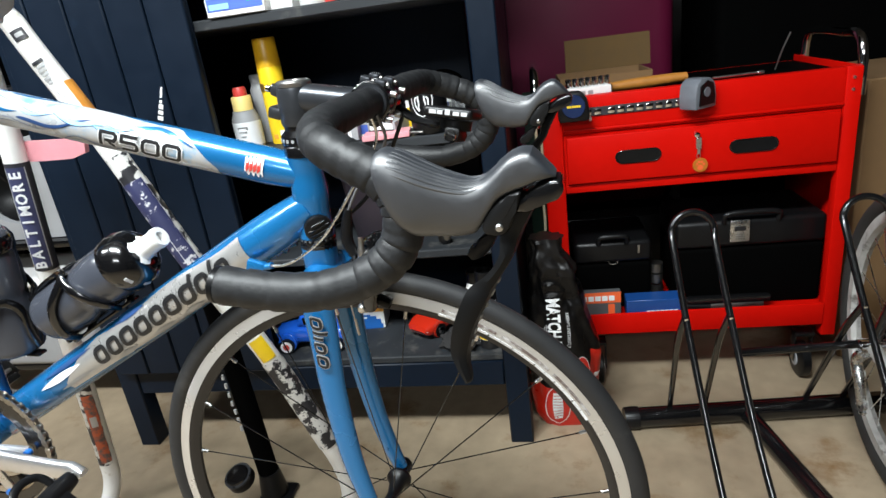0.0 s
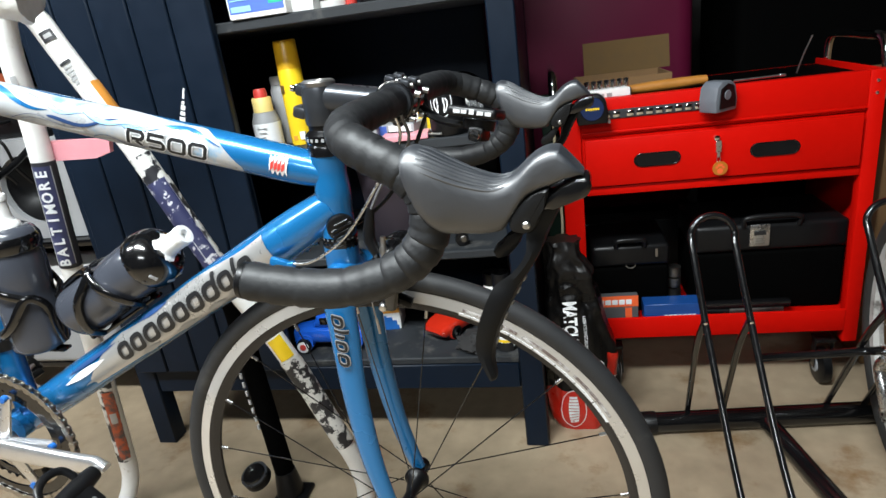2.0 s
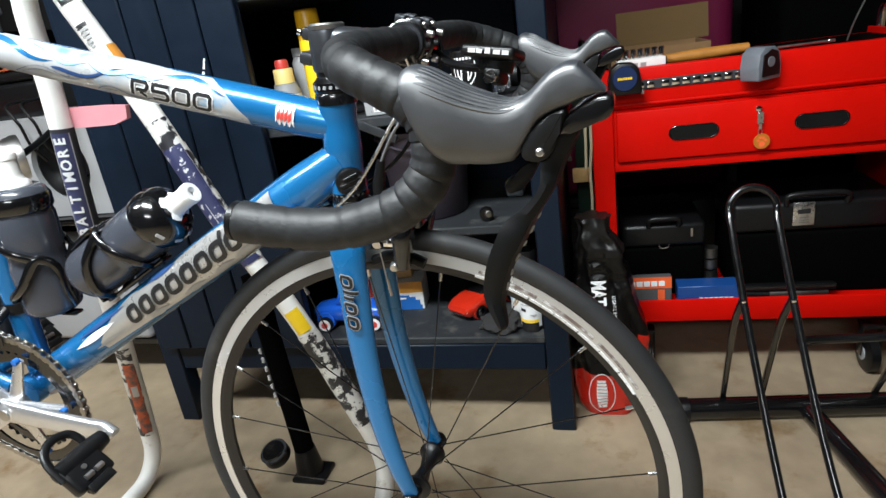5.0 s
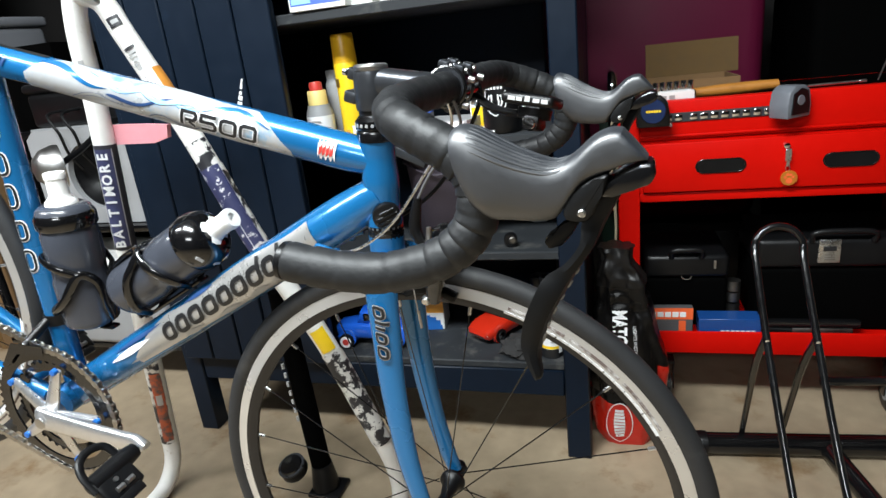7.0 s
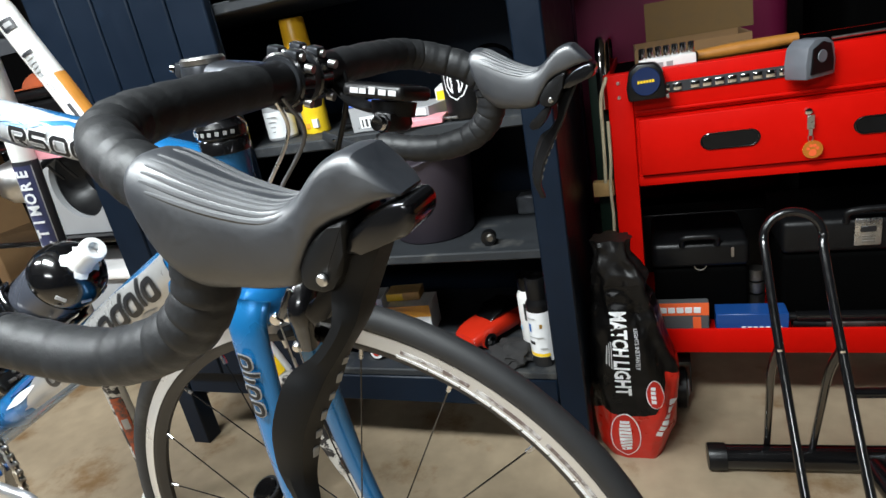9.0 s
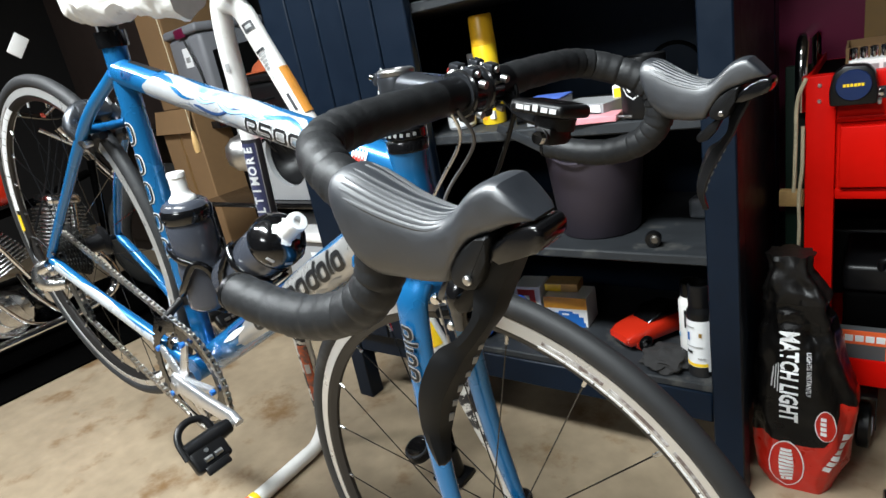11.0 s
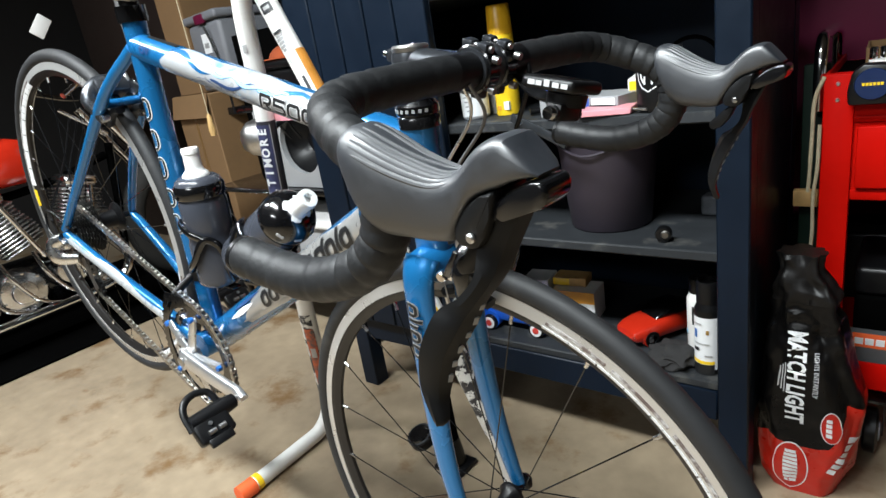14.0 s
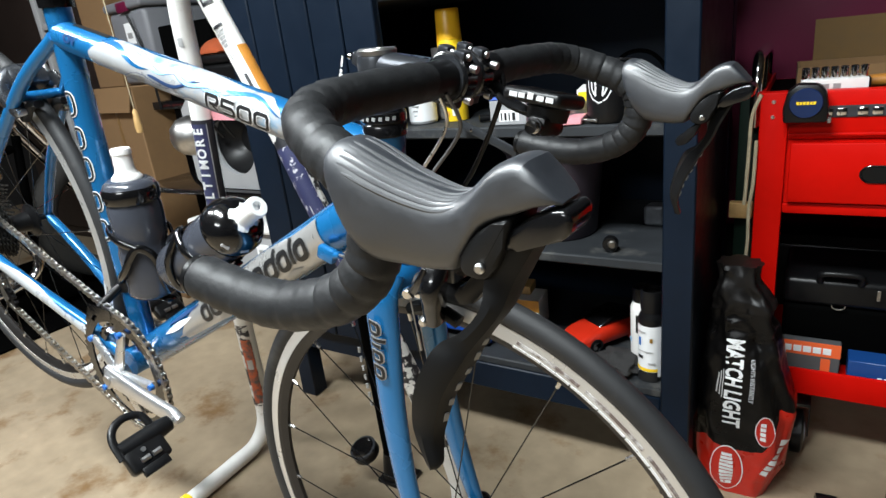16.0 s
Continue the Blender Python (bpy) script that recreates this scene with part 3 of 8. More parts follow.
# Brake and shift levers
# stations along the hood: forward, top, bottom, half width, squareness
HOOD_ST = [(0.5500, 0.6335, 0.5900, 0.0188, 0.76), (0.5545, 0.6370, 0.5860, 0.0204, 0.72), (0.5650, 0.6372, 0.5838, 0.0213, 0.68), (0.5780, 0.6340, 0.5825, 0.0210, 0.66), (0.5930, 0.6308, 0.5835, 0.0196, 0.68), (0.6080, 0.6292, 0.5858, 0.0186, 0.66),
           (0.6180, 0.6297, 0.5885, 0.0179, 0.64), (0.6255, 0.6338, 0.5915, 0.0175, 0.62), (0.6305, 0.6408, 0.5945, 0.0172, 0.60), (0.6340, 0.6472, 0.6040, 0.0170, 0.58), (0.6390, 0.6540, 0.6205, 0.0168, 0.54), (0.6460, 0.6592, 0.6290, 0.0164, 0.48), (0.6525, 0.6606, 0.6345, 0.0160, 0.42),
           (0.6610, 0.6560, 0.6420, 0.0150, 0.42), (0.6690, 0.6512, 0.6468, 0.0128, 0.5), (0.6725, 0.6492, 0.6476, 0.0095, 0.7)]


def spread(values, n):
    """Values between given ones, n to a step, gliding through them."""
    out = []
    for i in range(len(values) - 1):
        for k in range(n):
            t = k / n
            p0, p1, p2, p3 = (values[max(i - 1, 0)], values[i], values[i + 1], values[min(i + 2, len(values) - 1)])
            out.append(tuple(0.5 * (2 * b_ + (c_ - a_) * t + (2 * a_ - 5 * b_ + 4 * c_ - d_) * t * t + (3 * b_ - a_ - 3 * c_ + d_) * t ** 3) for a_, b_, c_, d_ in zip(p0, p1, p2, p3)))
    out.append(tuple(values[-1]))
    return out


STATIONS = spread(HOOD_ST[:13], 3) + HOOD_ST[13:]


def hood_point(k, ang, s):
    """A point of the hood's skin: station k, angle from the outer side (0) over the top (90)."""
    u, top, bot, w, pw = STATIONS[k]
    y0 = s * (0.2170 - 0.0075 * min(1, max(0, (u - 0.565) / 0.065)))
    c, q = rnd(math.cos(radians(ang)), pw), rnd(math.sin(radians(ang)), pw)
    return Vector((u + 0.028 * (0.5 - 0.5 * q) ** 1.6 * max(0, 1 - (u - 0.5490) / 0.055), y0 + s * w * c, (top + bot) / 2 + (top - bot) / 2 * q))


def hood_mesh(s, n=32):
    bm = bmesh.new()
    rows = [[bm.verts.new(hood_point(k, 360 * j / n, s)) for j in range(n)] for k in range(len(STATIONS))]
    for A, B in zip(rows, rows[1:]):
        for j in range(n):
            bm.faces.new((A[j], A[(j + 1) % n], B[(j + 1) % n], B[j]))
    bm.faces.new(rows[0][::-1])
    bm.faces.new(rows[-1])
    return bm


# the blade, from the pivot down: height, rear edge and front edge, each forward and outward
BLADE = [(0.6240, 0.6545, 0.2170, 0.6660, 0.2030), (0.6120, 0.6500, 0.2190, 0.6640, 0.2035), (0.6000, 0.6470, 0.2206, 0.6621, 0.2047), (0.5850, 0.6503, 0.2253, 0.6605, 0.2079), (0.5700, 0.6451, 0.2290, 0.6563, 0.2150), (0.5600, 0.6368, 0.2325, 0.6542, 0.2158), (0.5500, 0.6338, 0.2370, 0.6525, 0.2168),
         (0.5300, 0.6322, 0.2405, 0.6487, 0.2228), (0.5100, 0.6345, 0.2400, 0.6485, 0.2262), (0.5000, 0.6400, 0.2408, 0.6505, 0.2297), (0.4905, 0.6480, 0.2415, 0.6555, 0.2340), (0.4870, 0.6512, 0.2412, 0.6545, 0.2370)]
BRACKET = [(0.6345, 0.6000), (0.6333, 0.6060), (0.6352, 0.6145), (0.6393, 0.6222), (0.6455, 0.6290), (0.6510, 0.6335), (0.6540, 0.6345), (0.6536, 0.6200), (0.6528, 0.6080), (0.6505, 0.6018), (0.6455, 0.5985), (0.6380, 0.5975)]
NOSE = [(0.6520, 0.6260), (0.6610, 0.6385), (0.6690, 0.6450), (0.6750, 0.6478), (0.6788, 0.6455), (0.6803, 0.6400), (0.6785, 0.6340), (0.6710, 0.6290), (0.6600, 0.6205), (0.6525, 0.6165)]


def blade_mesh(s):
    """A lever blade: an outer side face, a front face turned inward, and a hollowed back."""
    bm = bmesh.new()
    rows = []
    for z, lu, ly, ru, ry in spread(BLADE, 4):
        mu, my = lu + 0.80 * (ru - lu), ly + 0.22 * (ry - ly)
        bu, by = (lu + ru) / 2 - 0.0035, (ly + ry) / 2 - 0.0030
        loop = [(lu, ly), (lu * 0.5 + mu * 0.5, ly * 0.5 + my * 0.5 + 0.0012), (mu - 0.0010, my + 0.0004), (mu + 0.0006, my - 0.0010), ((mu + ru) / 2 + 0.0006, (my + ry) / 2), (ru, ry), (ru - 0.0022, ry - 0.0004), (bu, by), (lu + 0.0010, ly - 0.0026)]
        rows.append([bm.verts.new((u, s * y, z)) for u, y in loop])
    for A, B in zip(rows, rows[1:]):
        for j in range(len(A)):
            bm.faces.new((A[j], A[(j + 1) % len(A)], B[(j + 1) % len(A)], B[j]))
    bm.faces.new(rows[0][::-1])
    bm.faces.new(rows[-1])
    return bm


FAINT = mat("faint_grey_print", (0.30, 0.30, 0.29), 0.45, vary=0.1, bump=0)


def lever(s):
    lv = new("brake_lever")
    lv.parent = bike
    tagged(lv, "black brake and shift lever with ribbed rubber hood")
    part("hood", hood_mesh(s), HOOD, lv, "ribbed dark grey rubber hood", m=STEER, angle=32)
    # ribs over the top
    for i, ang in enumerate((26, 37, 48, 59, 70, 81, 93, 106, 120) if s < 0 else (60, 72, 84, 96, 108, 120, 132, 144, 155)):
        pts = [hood_point(k, ang - s * 0.9 * (k - 4), s) + Vector((0, -s * 0.0007 * math.cos(radians(ang)), -0.0007)) for k in range(5 + (1 if i in (0, 8) else 0), 23 - (i % 2))]
        part("rib", tube(pts, lambda t: 0.00170 * max(0.15, math.sin(math.pi * min(1, 0.12 + t * 0.85)) ** 0.5), 8), HOOD, lv, m=STEER)
    br = slab(BRACKET, 0.0310)
    bmesh.ops.bevel(br, geom=br.edges[:], offset=0.0022, segments=2, profile=0.5, affect="EDGES")
    part("bracket", moved(br, Matrix.Translation((0, s * 0.2095, 0))), LEVER_BLACK, lv, "satin black lever bracket", m=STEER)
    ns = slab(NOSE, 0.0255)
    bmesh.ops.bevel(ns, geom=ns.edges[:], offset=0.0030, segments=3, profile=0.6, affect="EDGES")
    part("nose_cap", moved(ns, Matrix.Translation((0, s * 0.2095, 0))), BLACK_GLOSS, lv, "", m=STEER)
    part("blade", blade_mesh(s), LEVER_BLACK, lv, "satin black lever blade", m=STEER, angle=28)
    # the smaller shift paddle behind the blade
    pad = slab([(0.6465, 0.6000), (0.6440, 0.5850), (0.6395, 0.5740), (0.6320, 0.5690), (0.6270, 0.5730), (0.6290, 0.5800), (0.6370, 0.5870), (0.6400, 0.5980)], 0.010)
    bmesh.ops.bevel(pad, geom=pad.edges[:], offset=0.0025, segments=2, profile=0.6, affect="EDGES")
    part("shift_paddle", moved(pad, Matrix.Translation((0, s * 0.2055, 0))), BLACK_PLASTIC, lv, "small black shift paddle", m=STEER)
    part("pivot_bolt", moved(lathe([(0, -0.0020), (0.0018, -0.0020), (0.0027, -0.0012), (0.0028, 0.0), (0, 0.0)], 16, "y"), Matrix.Translation((0.6455, s * 0.2095 - 0.0158, 0.6058))), ALLOY, lv, "bright pivot bolt", m=STEER)
    for k in range(6):
        z = 0.5640 - 0.0100 * k
        for (za, _, _, ua, ya), (zb, _, _, ub, yb) in zip(BLADE, BLADE[1:]):
            if zb <= z <= za:
                t = (za - z) / (za - zb)
                part("lettering_bar", moved(box(-0.0006, 0.0006, -0.0016, 0.0016, -(0.0022, 0.0030)[k % 2], (0.0022, 0.0030)[k % 2], 0.0003, 1), Matrix.Translation((ua + (ub - ua) * t - 0.0004, s * (ya + (yb - ya) * t + 0.0030), z)) @ Matrix.Rotation(radians(s * 24), 4, "Z") @ Matrix.Rotation(math.atan2(ua - ub, za - zb), 4, "Y")), FAINT, lv, m=STEER)
    return lv


lever(-1)
lever(1)

# Crankset, chain, cassette and gears
CR = Vector((0.012, -0.047, 0.024))


def toothed(r, teeth, w, hole):
    bm = bmesh.new()
    n = teeth * 4
    fr, bk, fi, bi = [], [], [], []
    for k in range(n):
        a = 2 * math.pi * k / n
        rr = r + (0.0028 if k % 4 in (0, 1) else -0.0018)
        for lst, R, y in ((fr, rr, -w / 2), (bk, rr, w / 2), (fi, hole, -w / 2), (bi, hole, w / 2)):
            lst.append(bm.verts.new((R * math.cos(a), y, R * math.sin(a))))
    for k in range(n):
        j = (k + 1) % n
        for A, B in ((fr, bk), (bk, bi), (bi, fi), (fi, fr)):
            bm.faces.new((A[k], A[j], B[j], B[k]))
    return bm


crankset = new("crankset")
crankset.parent = bike
tagged(crankset, "silver crank arm with two black chainrings")
part("outer_chainring", toothed(0.104, 52, 0.003, 0.086), BLACK_STEEL, crankset, "worn black outer chainring", m=Matrix.Translation(CR))
part("inner_chainring", toothed(0.078, 39, 0.003, 0.064), BLACK_STEEL, crankset, "", m=Matrix.Translation(CR + Vector((0, 0.008, 0))))
ARM_A = math.atan2(0.047, 0.178)
ARM = Vector((math.cos(ARM_A), 0, math.sin(ARM_A)))
PED = CR + ARM * 0.178 + Vector((0, -0.036, 0))
spider = []
for k in range(5):
    a = ARM_A + math.pi + 2 * math.pi * k / 5 + math.pi / 5
    tip = CR + Vector((math.cos(a) * 0.078, -0.004, math.sin(a) * 0.078))
    spider.append(tube(line(CR + Vector((0, -0.012, 0)), tip, 5), lambda t: (0.005, 0.013 - 0.006 * t), 10, up=(-math.sin(a), 0, math.cos(a))))
    part("chainring_bolt", moved(lathe([(0, -0.0045), (0.0048, -0.004), (0.0052, 0.003), (0, 0.003)], 12, "y"), Matrix.Translation(tip + Vector((0, -0.004, 0)))), BLUE_PLASTIC, crankset, "anodised blue chainring bolt")
part("crank_arm", join(tube(smooth_path([CR + Vector((0, -0.020, 0)) - ARM * 0.012, CR + Vector((0, -0.024, 0)) + ARM * 0.03, CR + Vector((0, -0.030, 0)) + ARM * 0.10, PED + ARM * 0.010], 6), lambda t: (0.0070, (0.0180 - 0.0050 * t + 0.002 * max(0, t - 0.85) / 0.15) * math.sqrt(max(0.06, 1 - (max(0, t - 0.93) / 0.07) ** 2))), 16, up=(0, 0, 1), power=0.75), moved(lathe([(0, -0.031), (0.010, -0.030), (0.016, -0.024), (0.017, 0.0), (0, 0)], 20, "y"), Matrix.Translation(CR)), *spider), CRANK, crankset, "polished silver crank arm and spider")
part("crank_bolt", moved(lathe([(0, -0.033), (0.0045, -0.033), (0.0085, -0.0325), (0.0085, -0.030), (0, -0.030)], 14, "y"), Matrix.Translation(CR)), STEEL, crankset)
CR2 = Vector((CR.x, 0.055, CR.z))
PED2 = CR2 - ARM * 0.176 + Vector((0, 0.025, 0))
part("crank_arm", tube(smooth_path([CR2, CR2 - ARM * 0.09 + Vector((0, 0.014, 0)), PED2], 6), lambda t: (0.006, 0.015 - 0.004 * t), 14, up=(0, 0, 1)), ALLOY, crankset, "polished silver crank arm")


def pedal(c, s):
    p = new("clipless_pedal")
    p.parent = bike
    p.matrix_basis = Matrix.Translation(c) @ pose(0, 0, 0, 0, -149, 0) @ Matrix.Scale(0.92, 4)
    tagged(p, "black clipless road pedal")
    part("axle", rod((0, 0, 0), (0, s * 0.022, 0), 0.0065), STEEL, p)
    part("pedal_body", join(tube(line((0, s * 0.006, 0), (0, s * 0.084, 0), 8), lambda t: 0.0118 + 0.0030 * min(1, t * 4) - 0.002 * t, 18), moved(box(-0.040, 0.004, -0.030, 0.030, -0.011, 0.009, 0.006, 3), Matrix.Translation((0, s * 0.056, 0)))), BLACK_PLASTIC, p, "worn black pedal body")
    part("front_hoop", tube(smooth_path([(0.004, s * 0.030, -0.002), (0.020, s * 0.031, -0.004), (0.034, s * 0.037, -0.004), (0.040, s * 0.056, -0.004), (0.034, s * 0.074, -0.004), (0.018, s * 0.084, -0.004), (-0.012, s * 0.086, -0.004)], 6), lambda t: (0.0058, 0.0040), 12), BLACK_PLASTIC, p)
    part("rear_claw", join(rod((-0.040, s * 0.040, -0.002), (-0.040, s * 0.072, -0.002), 0.0075), box(-0.050, -0.036, s * 0.056 - 0.020, s * 0.056 + 0.020, -0.012, -0.004, 0.002)), BLACK_PLASTIC, p)
    for q in (0.047, 0.064):
        part("spring", rod((-0.027, s * (q - 0.006), -0.0125), (-0.027, s * (q + 0.006), -0.0125), 0.0040), STEEL, p, "bright release spring")
    part("adjuster", rod((-0.014, s * 0.060, -0.0105), (-0.014, s * 0.060, -0.0135), 0.0035), STEEL, p)


pedal(PED + Vector((0, -0.006, 0)), -1)
pedal(PED2 + Vector((0, 0.006, 0)), 1)

cassette = new("cassette")
cassette.parent = rear_wheel
for k in range(9):
    part("sprocket", toothed(0.052 - 0.0032 * k, 27 - k, 0.0018, 0.017), SPROCKET, cassette, m=Matrix.Translation((0, -0.018 - 0.0042 * k, 0)))
PUL1, PUL2 = REAR + Vector((0.008, -0.046, -0.062)), REAR + Vector((0.048, -0.046, -0.118))


def chain_links(points):
    """Link after link along the points, plates left and right of the rollers."""
    P = [Vector(p) for p in points]
    total, out, k, d = sum((b - a).length for a, b in zip(P, P[1:])), [], 0, 0.0
    step = 0.0127
    pos, seg = 0.0, 0
    cum = [0.0]
    for a, b in zip(P, P[1:]):
        cum.append(cum[-1] + (b - a).length)

    def at(s):
        for i in range(len(P) - 1):
            if s <= cum[i + 1]:
                return P[i].lerp(P[i + 1], (s - cum[i]) / (cum[i + 1] - cum[i]))
        return P[-1]
    n = int(total / step)
    for i in range(n):
        a, b = at(i * step), at((i + 1) * step)
        w = 0.0033 if i % 2 else 0.0024
        for s in (-1, 1):
            m = between(a + Vector((0, s * w, 0)), b + Vector((0, s * w, 0)))
            bm = bmesh.new()
            L = (b - a).length
            pr = [(-0.0042, -0.003), (-0.0042, 0.003), (-0.0026, L / 2), (-0.0042, L - 0.003), (-0.0042, L + 0.003), (0.0042, L + 0.003), (0.0042, L - 0.003), (0.0026, L / 2), (0.0042, 0.003), (0.0042, -0.003)]
            t = (b - a).normalized()
            up_ = Vector((0, 1, 0)).cross(t)
            c = a + Vector((0, s * w, 0))
            A = [bm.verts.new(c + up_ * x + t * z) for x, z in pr]
            B = [bm.verts.new(c + up_ * x + t * z + Vector((0, s * 0.001, 0))) for x, z in pr]
            bm.faces.new(A)
            bm.faces.new(B[::-1])
            for j in range(len(A)):
                bm.faces.new((A[j], A[(j + 1) % len(A)], B[(j + 1) % len(A)], B[j]))
            out.append(bm)
        out.append(rod(a - Vector((0, 0.0035, 0)), a + Vector((0, 0.0035, 0)), 0.0034, 8))
    return join(*out)


def arc_pts(c, r, a0, a1, n=14):
    return [c + Vector((r * math.cos(radians(a0 + (a1 - a0) * k / n)), 0, r * math.sin(radians(a0 + (a1 - a0) * k / n)))) for k in range(n + 1)]


CAS = REAR + Vector((0, -0.036, 0))
CH = CR
chain_path = [CAS + Vector((-0.010, 0, 0.043)), CAS + Vector((0.004, 0, 0.0445)), *arc_pts(CH, 0.106, 96, -80, 26), PUL2 + Vector((0.004, 0, -0.013)), PUL2 + Vector((-0.010, 0, -0.009)), PUL1 + Vector((0.014, 0, 0.0)), PUL1 + Vector((0, 0, 0.015)), CAS + Vector((-0.030, 0, -0.030)), CAS + Vector((-0.043, 0, 0.0)), CAS + Vector((-0.010, 0, 0.043))]
tagged(part("chain", chain_links(chain_path), CHAIN_STEEL, bike, "oily steel bicycle chain"), kind="stuff")
rd = new("rear_derailleur")
rd.parent = bike
tagged(rd, "silver rear derailleur with long cage")
RDB = REAR + Vector((0.0, -0.072, -0.024))
part("derailleur_body", join(tube(smooth_path([RDB + Vector((-0.004, 0, 0.010)), RDB + Vector((-0.022, -0.012, -0.006)), RDB + Vector((-0.012, -0.014, -0.030)), PUL1 + Vector((0, -0.012, 0.004))], 6), lambda t: 0.012 + 0.004 * math.sin(math.pi * t), 14), moved(lathe([(0, -0.010), (0.011, -0.008), (0.013, 0.0), (0.011, 0.010), (0, 0.012)], 16, "y"), Matrix.Translation(RDB))), ALLOY, rd, "polished silver body")
for y in (-0.052, -0.040):
    part("cage_plate", moved(tube(line(PUL1, PUL2, 6), lambda t: (0.0008, 0.011 - 0.002 * math.sin(math.pi * t)), 10, up=(0.7, 0, 0.7)), Matrix.Translation((0, y + 0.046, 0))), STEEL, rd)
for p in (PUL1, PUL2):
    part("jockey_wheel", toothed(0.0185, 11, 0.006, 0.005), BLACK_PLASTIC, rd, m=Matrix.Translation(p))
part("adjuster_cable", tube(smooth_path([RDB + Vector((-0.020, -0.006, 0.0)), RDB + Vector((-0.055, -0.006, 0.012)), RDB + Vector((-0.065, 0, 0.045)), RDB + Vector((-0.030, 0.004, 0.050)), RDB + Vector((0.02, 0.004, 0.04))], 8), 0.0023, 8), BLACK_PLASTIC, rd)
fd = new("front_derailleur")
fd.parent = bike
part("cage", join(slab([(-0.005, 0.10), (-0.06, 0.085), (-0.075, 0.045), (-0.068, 0.04), (-0.05, 0.07), (-0.003, 0.085)], 0.001)), BLACK_STEEL, fd, m=Matrix.Translation((0.0, -0.053, 0.035)))
part("clamp", moved(lathe([(0, -0.008), (0.0195, -0.008), (0.0195, 0.008), (0, 0.008)], 20), between((-0.029, 0, 0.150), (-0.034, 0, 0.167))), BLACK_PLASTIC, fd)
part("link", tube(line((-0.032, -0.016, 0.150), (-0.035, -0.05, 0.125), 3), 0.007, 10), BLACK_PLASTIC, fd)


# Caliper brakes
def caliper(name, m, label, arm_mat=BLACK_GLOSS):
    c = new(name)
    c.parent = bike
    c.matrix_basis = m
    tagged(c, label)
    for s in (-1, 1):
        part("brake_arm", tube(smooth_path([(0.006, s * -0.008, 0.016), (0.013, s * 0.018, 0.019), (0.016, s * 0.037, 0.000), (0.014, s * 0.035, -0.018), (0.010, s * 0.029, -0.040)], 6), lambda t: (0.0150 - 0.003 * t, 0.0135 - 0.004 * t), 14, up=(1, 0, 0), power=0.8), arm_mat, c, "black forged brake arm")
        holder = tube(smooth_path([(-0.027, s * 0.019, -0.042), (-0.010, s * 0.019, -0.0355), (0.012, s * 0.019, -0.0355), (0.032, s * 0.019, -0.042)], 6), lambda t: (0.0055, 0.0075), 12, up=(0, 1, 0), power=0.7)
        part("brake_pad", holder, LEVER_BLACK, c, "black brake pad in its holder")
        part("pad_bolt", moved(lathe([(0, -0.006), (0.0035, -0.006), (0.0055, -0.003), (0.0060, 0.0), (0.0045, 0.010), (0, 0.010)] if s < 0 else [(0, -0.010), (0.0045, -0.010), (0.0060, 0.0), (0.0055, 0.003), (0, 0.006)], 14, "y"), Matrix.Translation((0.004, s * 0.037, -0.040))), ALLOY, c, "bright pad bolt")
    part("centre_bolt", rod((-0.01, 0, 0.010), (0.022, 0, 0.010), 0.006), STEEL, c)
    part("cable_clamp", join(moved(lathe([(0, -0.006), (0.0045, -0.006), (0.0062, -0.004), (0.0068, 0.0), (0.0060, 0.006), (0, 0.006)], 14, "y"), Matrix.Translation((-0.013, -0.037, -0.014))), box(-0.020, 0.004, -0.037, -0.028, -0.019, -0.010, 0.003)), CHROME, c, "bright cable clamp bolt")
    part("release_lever", tube(smooth_path([(-0.006, -0.040, -0.010), (0.004, -0.044, 0.004), (0.010, -0.042, 0.018)], 5), lambda t: (0.0028, 0.0050 - 0.002 * t), 10, up=(1, 0, 0)), BLACK_GLOSS, c)
    part("brake_bridge", box(-0.006, 0.032, -0.026, 0.028, -0.002, 0.024, 0.006), arm_mat, c)
    part("barrel_adjuster", lathe([(0, 0), (0.0038, 0), (0.0046, 0.003), (0.0046, 0.012), (0.0032, 0.016), (0.0030, 0.026), (0, 0.026)], 12), STEEL, c, m=pose(0.006, -0.030, 0.016))
    part("cable_end", join(rod((-0.013, -0.0375, -0.016), (-0.006, -0.036, -0.062), 0.0008, 6), rod((-0.0065, -0.036, -0.056), (-0.0035, -0.0355, -0.076), 0.0016, 8)), STEEL, c)
    return c


caliper("front_brake", STEER @ Matrix.Translation((0.500, 0, 0.436)) @ pose(0, 0, 0, 0, -14, 0), "black front caliper brake")
caliper("rear_brake", Matrix.Translation((-0.232, 0, 0.408)) @ pose(0, 0, 0, 0, 0, 180) @ pose(0, 0, 0, 0, 40, 0), "black and silver rear caliper brake", SATIN_ALLOY)

# Cables
CABLE = mat("grey_cable_housing", (0.12, 0.12, 0.125), 0.4, metal=0.3, vary=0.1, bump=0.05)
part("gear_cable", tube(smooth_path([(0.385, -0.034, 0.412), (0.425, -0.046, 0.432), (0.462, -0.050, 0.478), (0.486, -0.045, 0.545), (0.497, -0.035, 0.590), (0.487, -0.045, 0.620)], 8), 0.0016, 10), ALLOY, bike, "pale grey gear cable housing", m=STEER)
part("brake_cable", tube(smooth_path([(0.476, -0.027, 0.500), (0.484, -0.026, 0.535), (0.503, -0.022, 0.585), (0.495, -0.040, 0.616)], 8), 0.0017, 10), CABLE, bike, "grey brake cable housing", m=STEER)
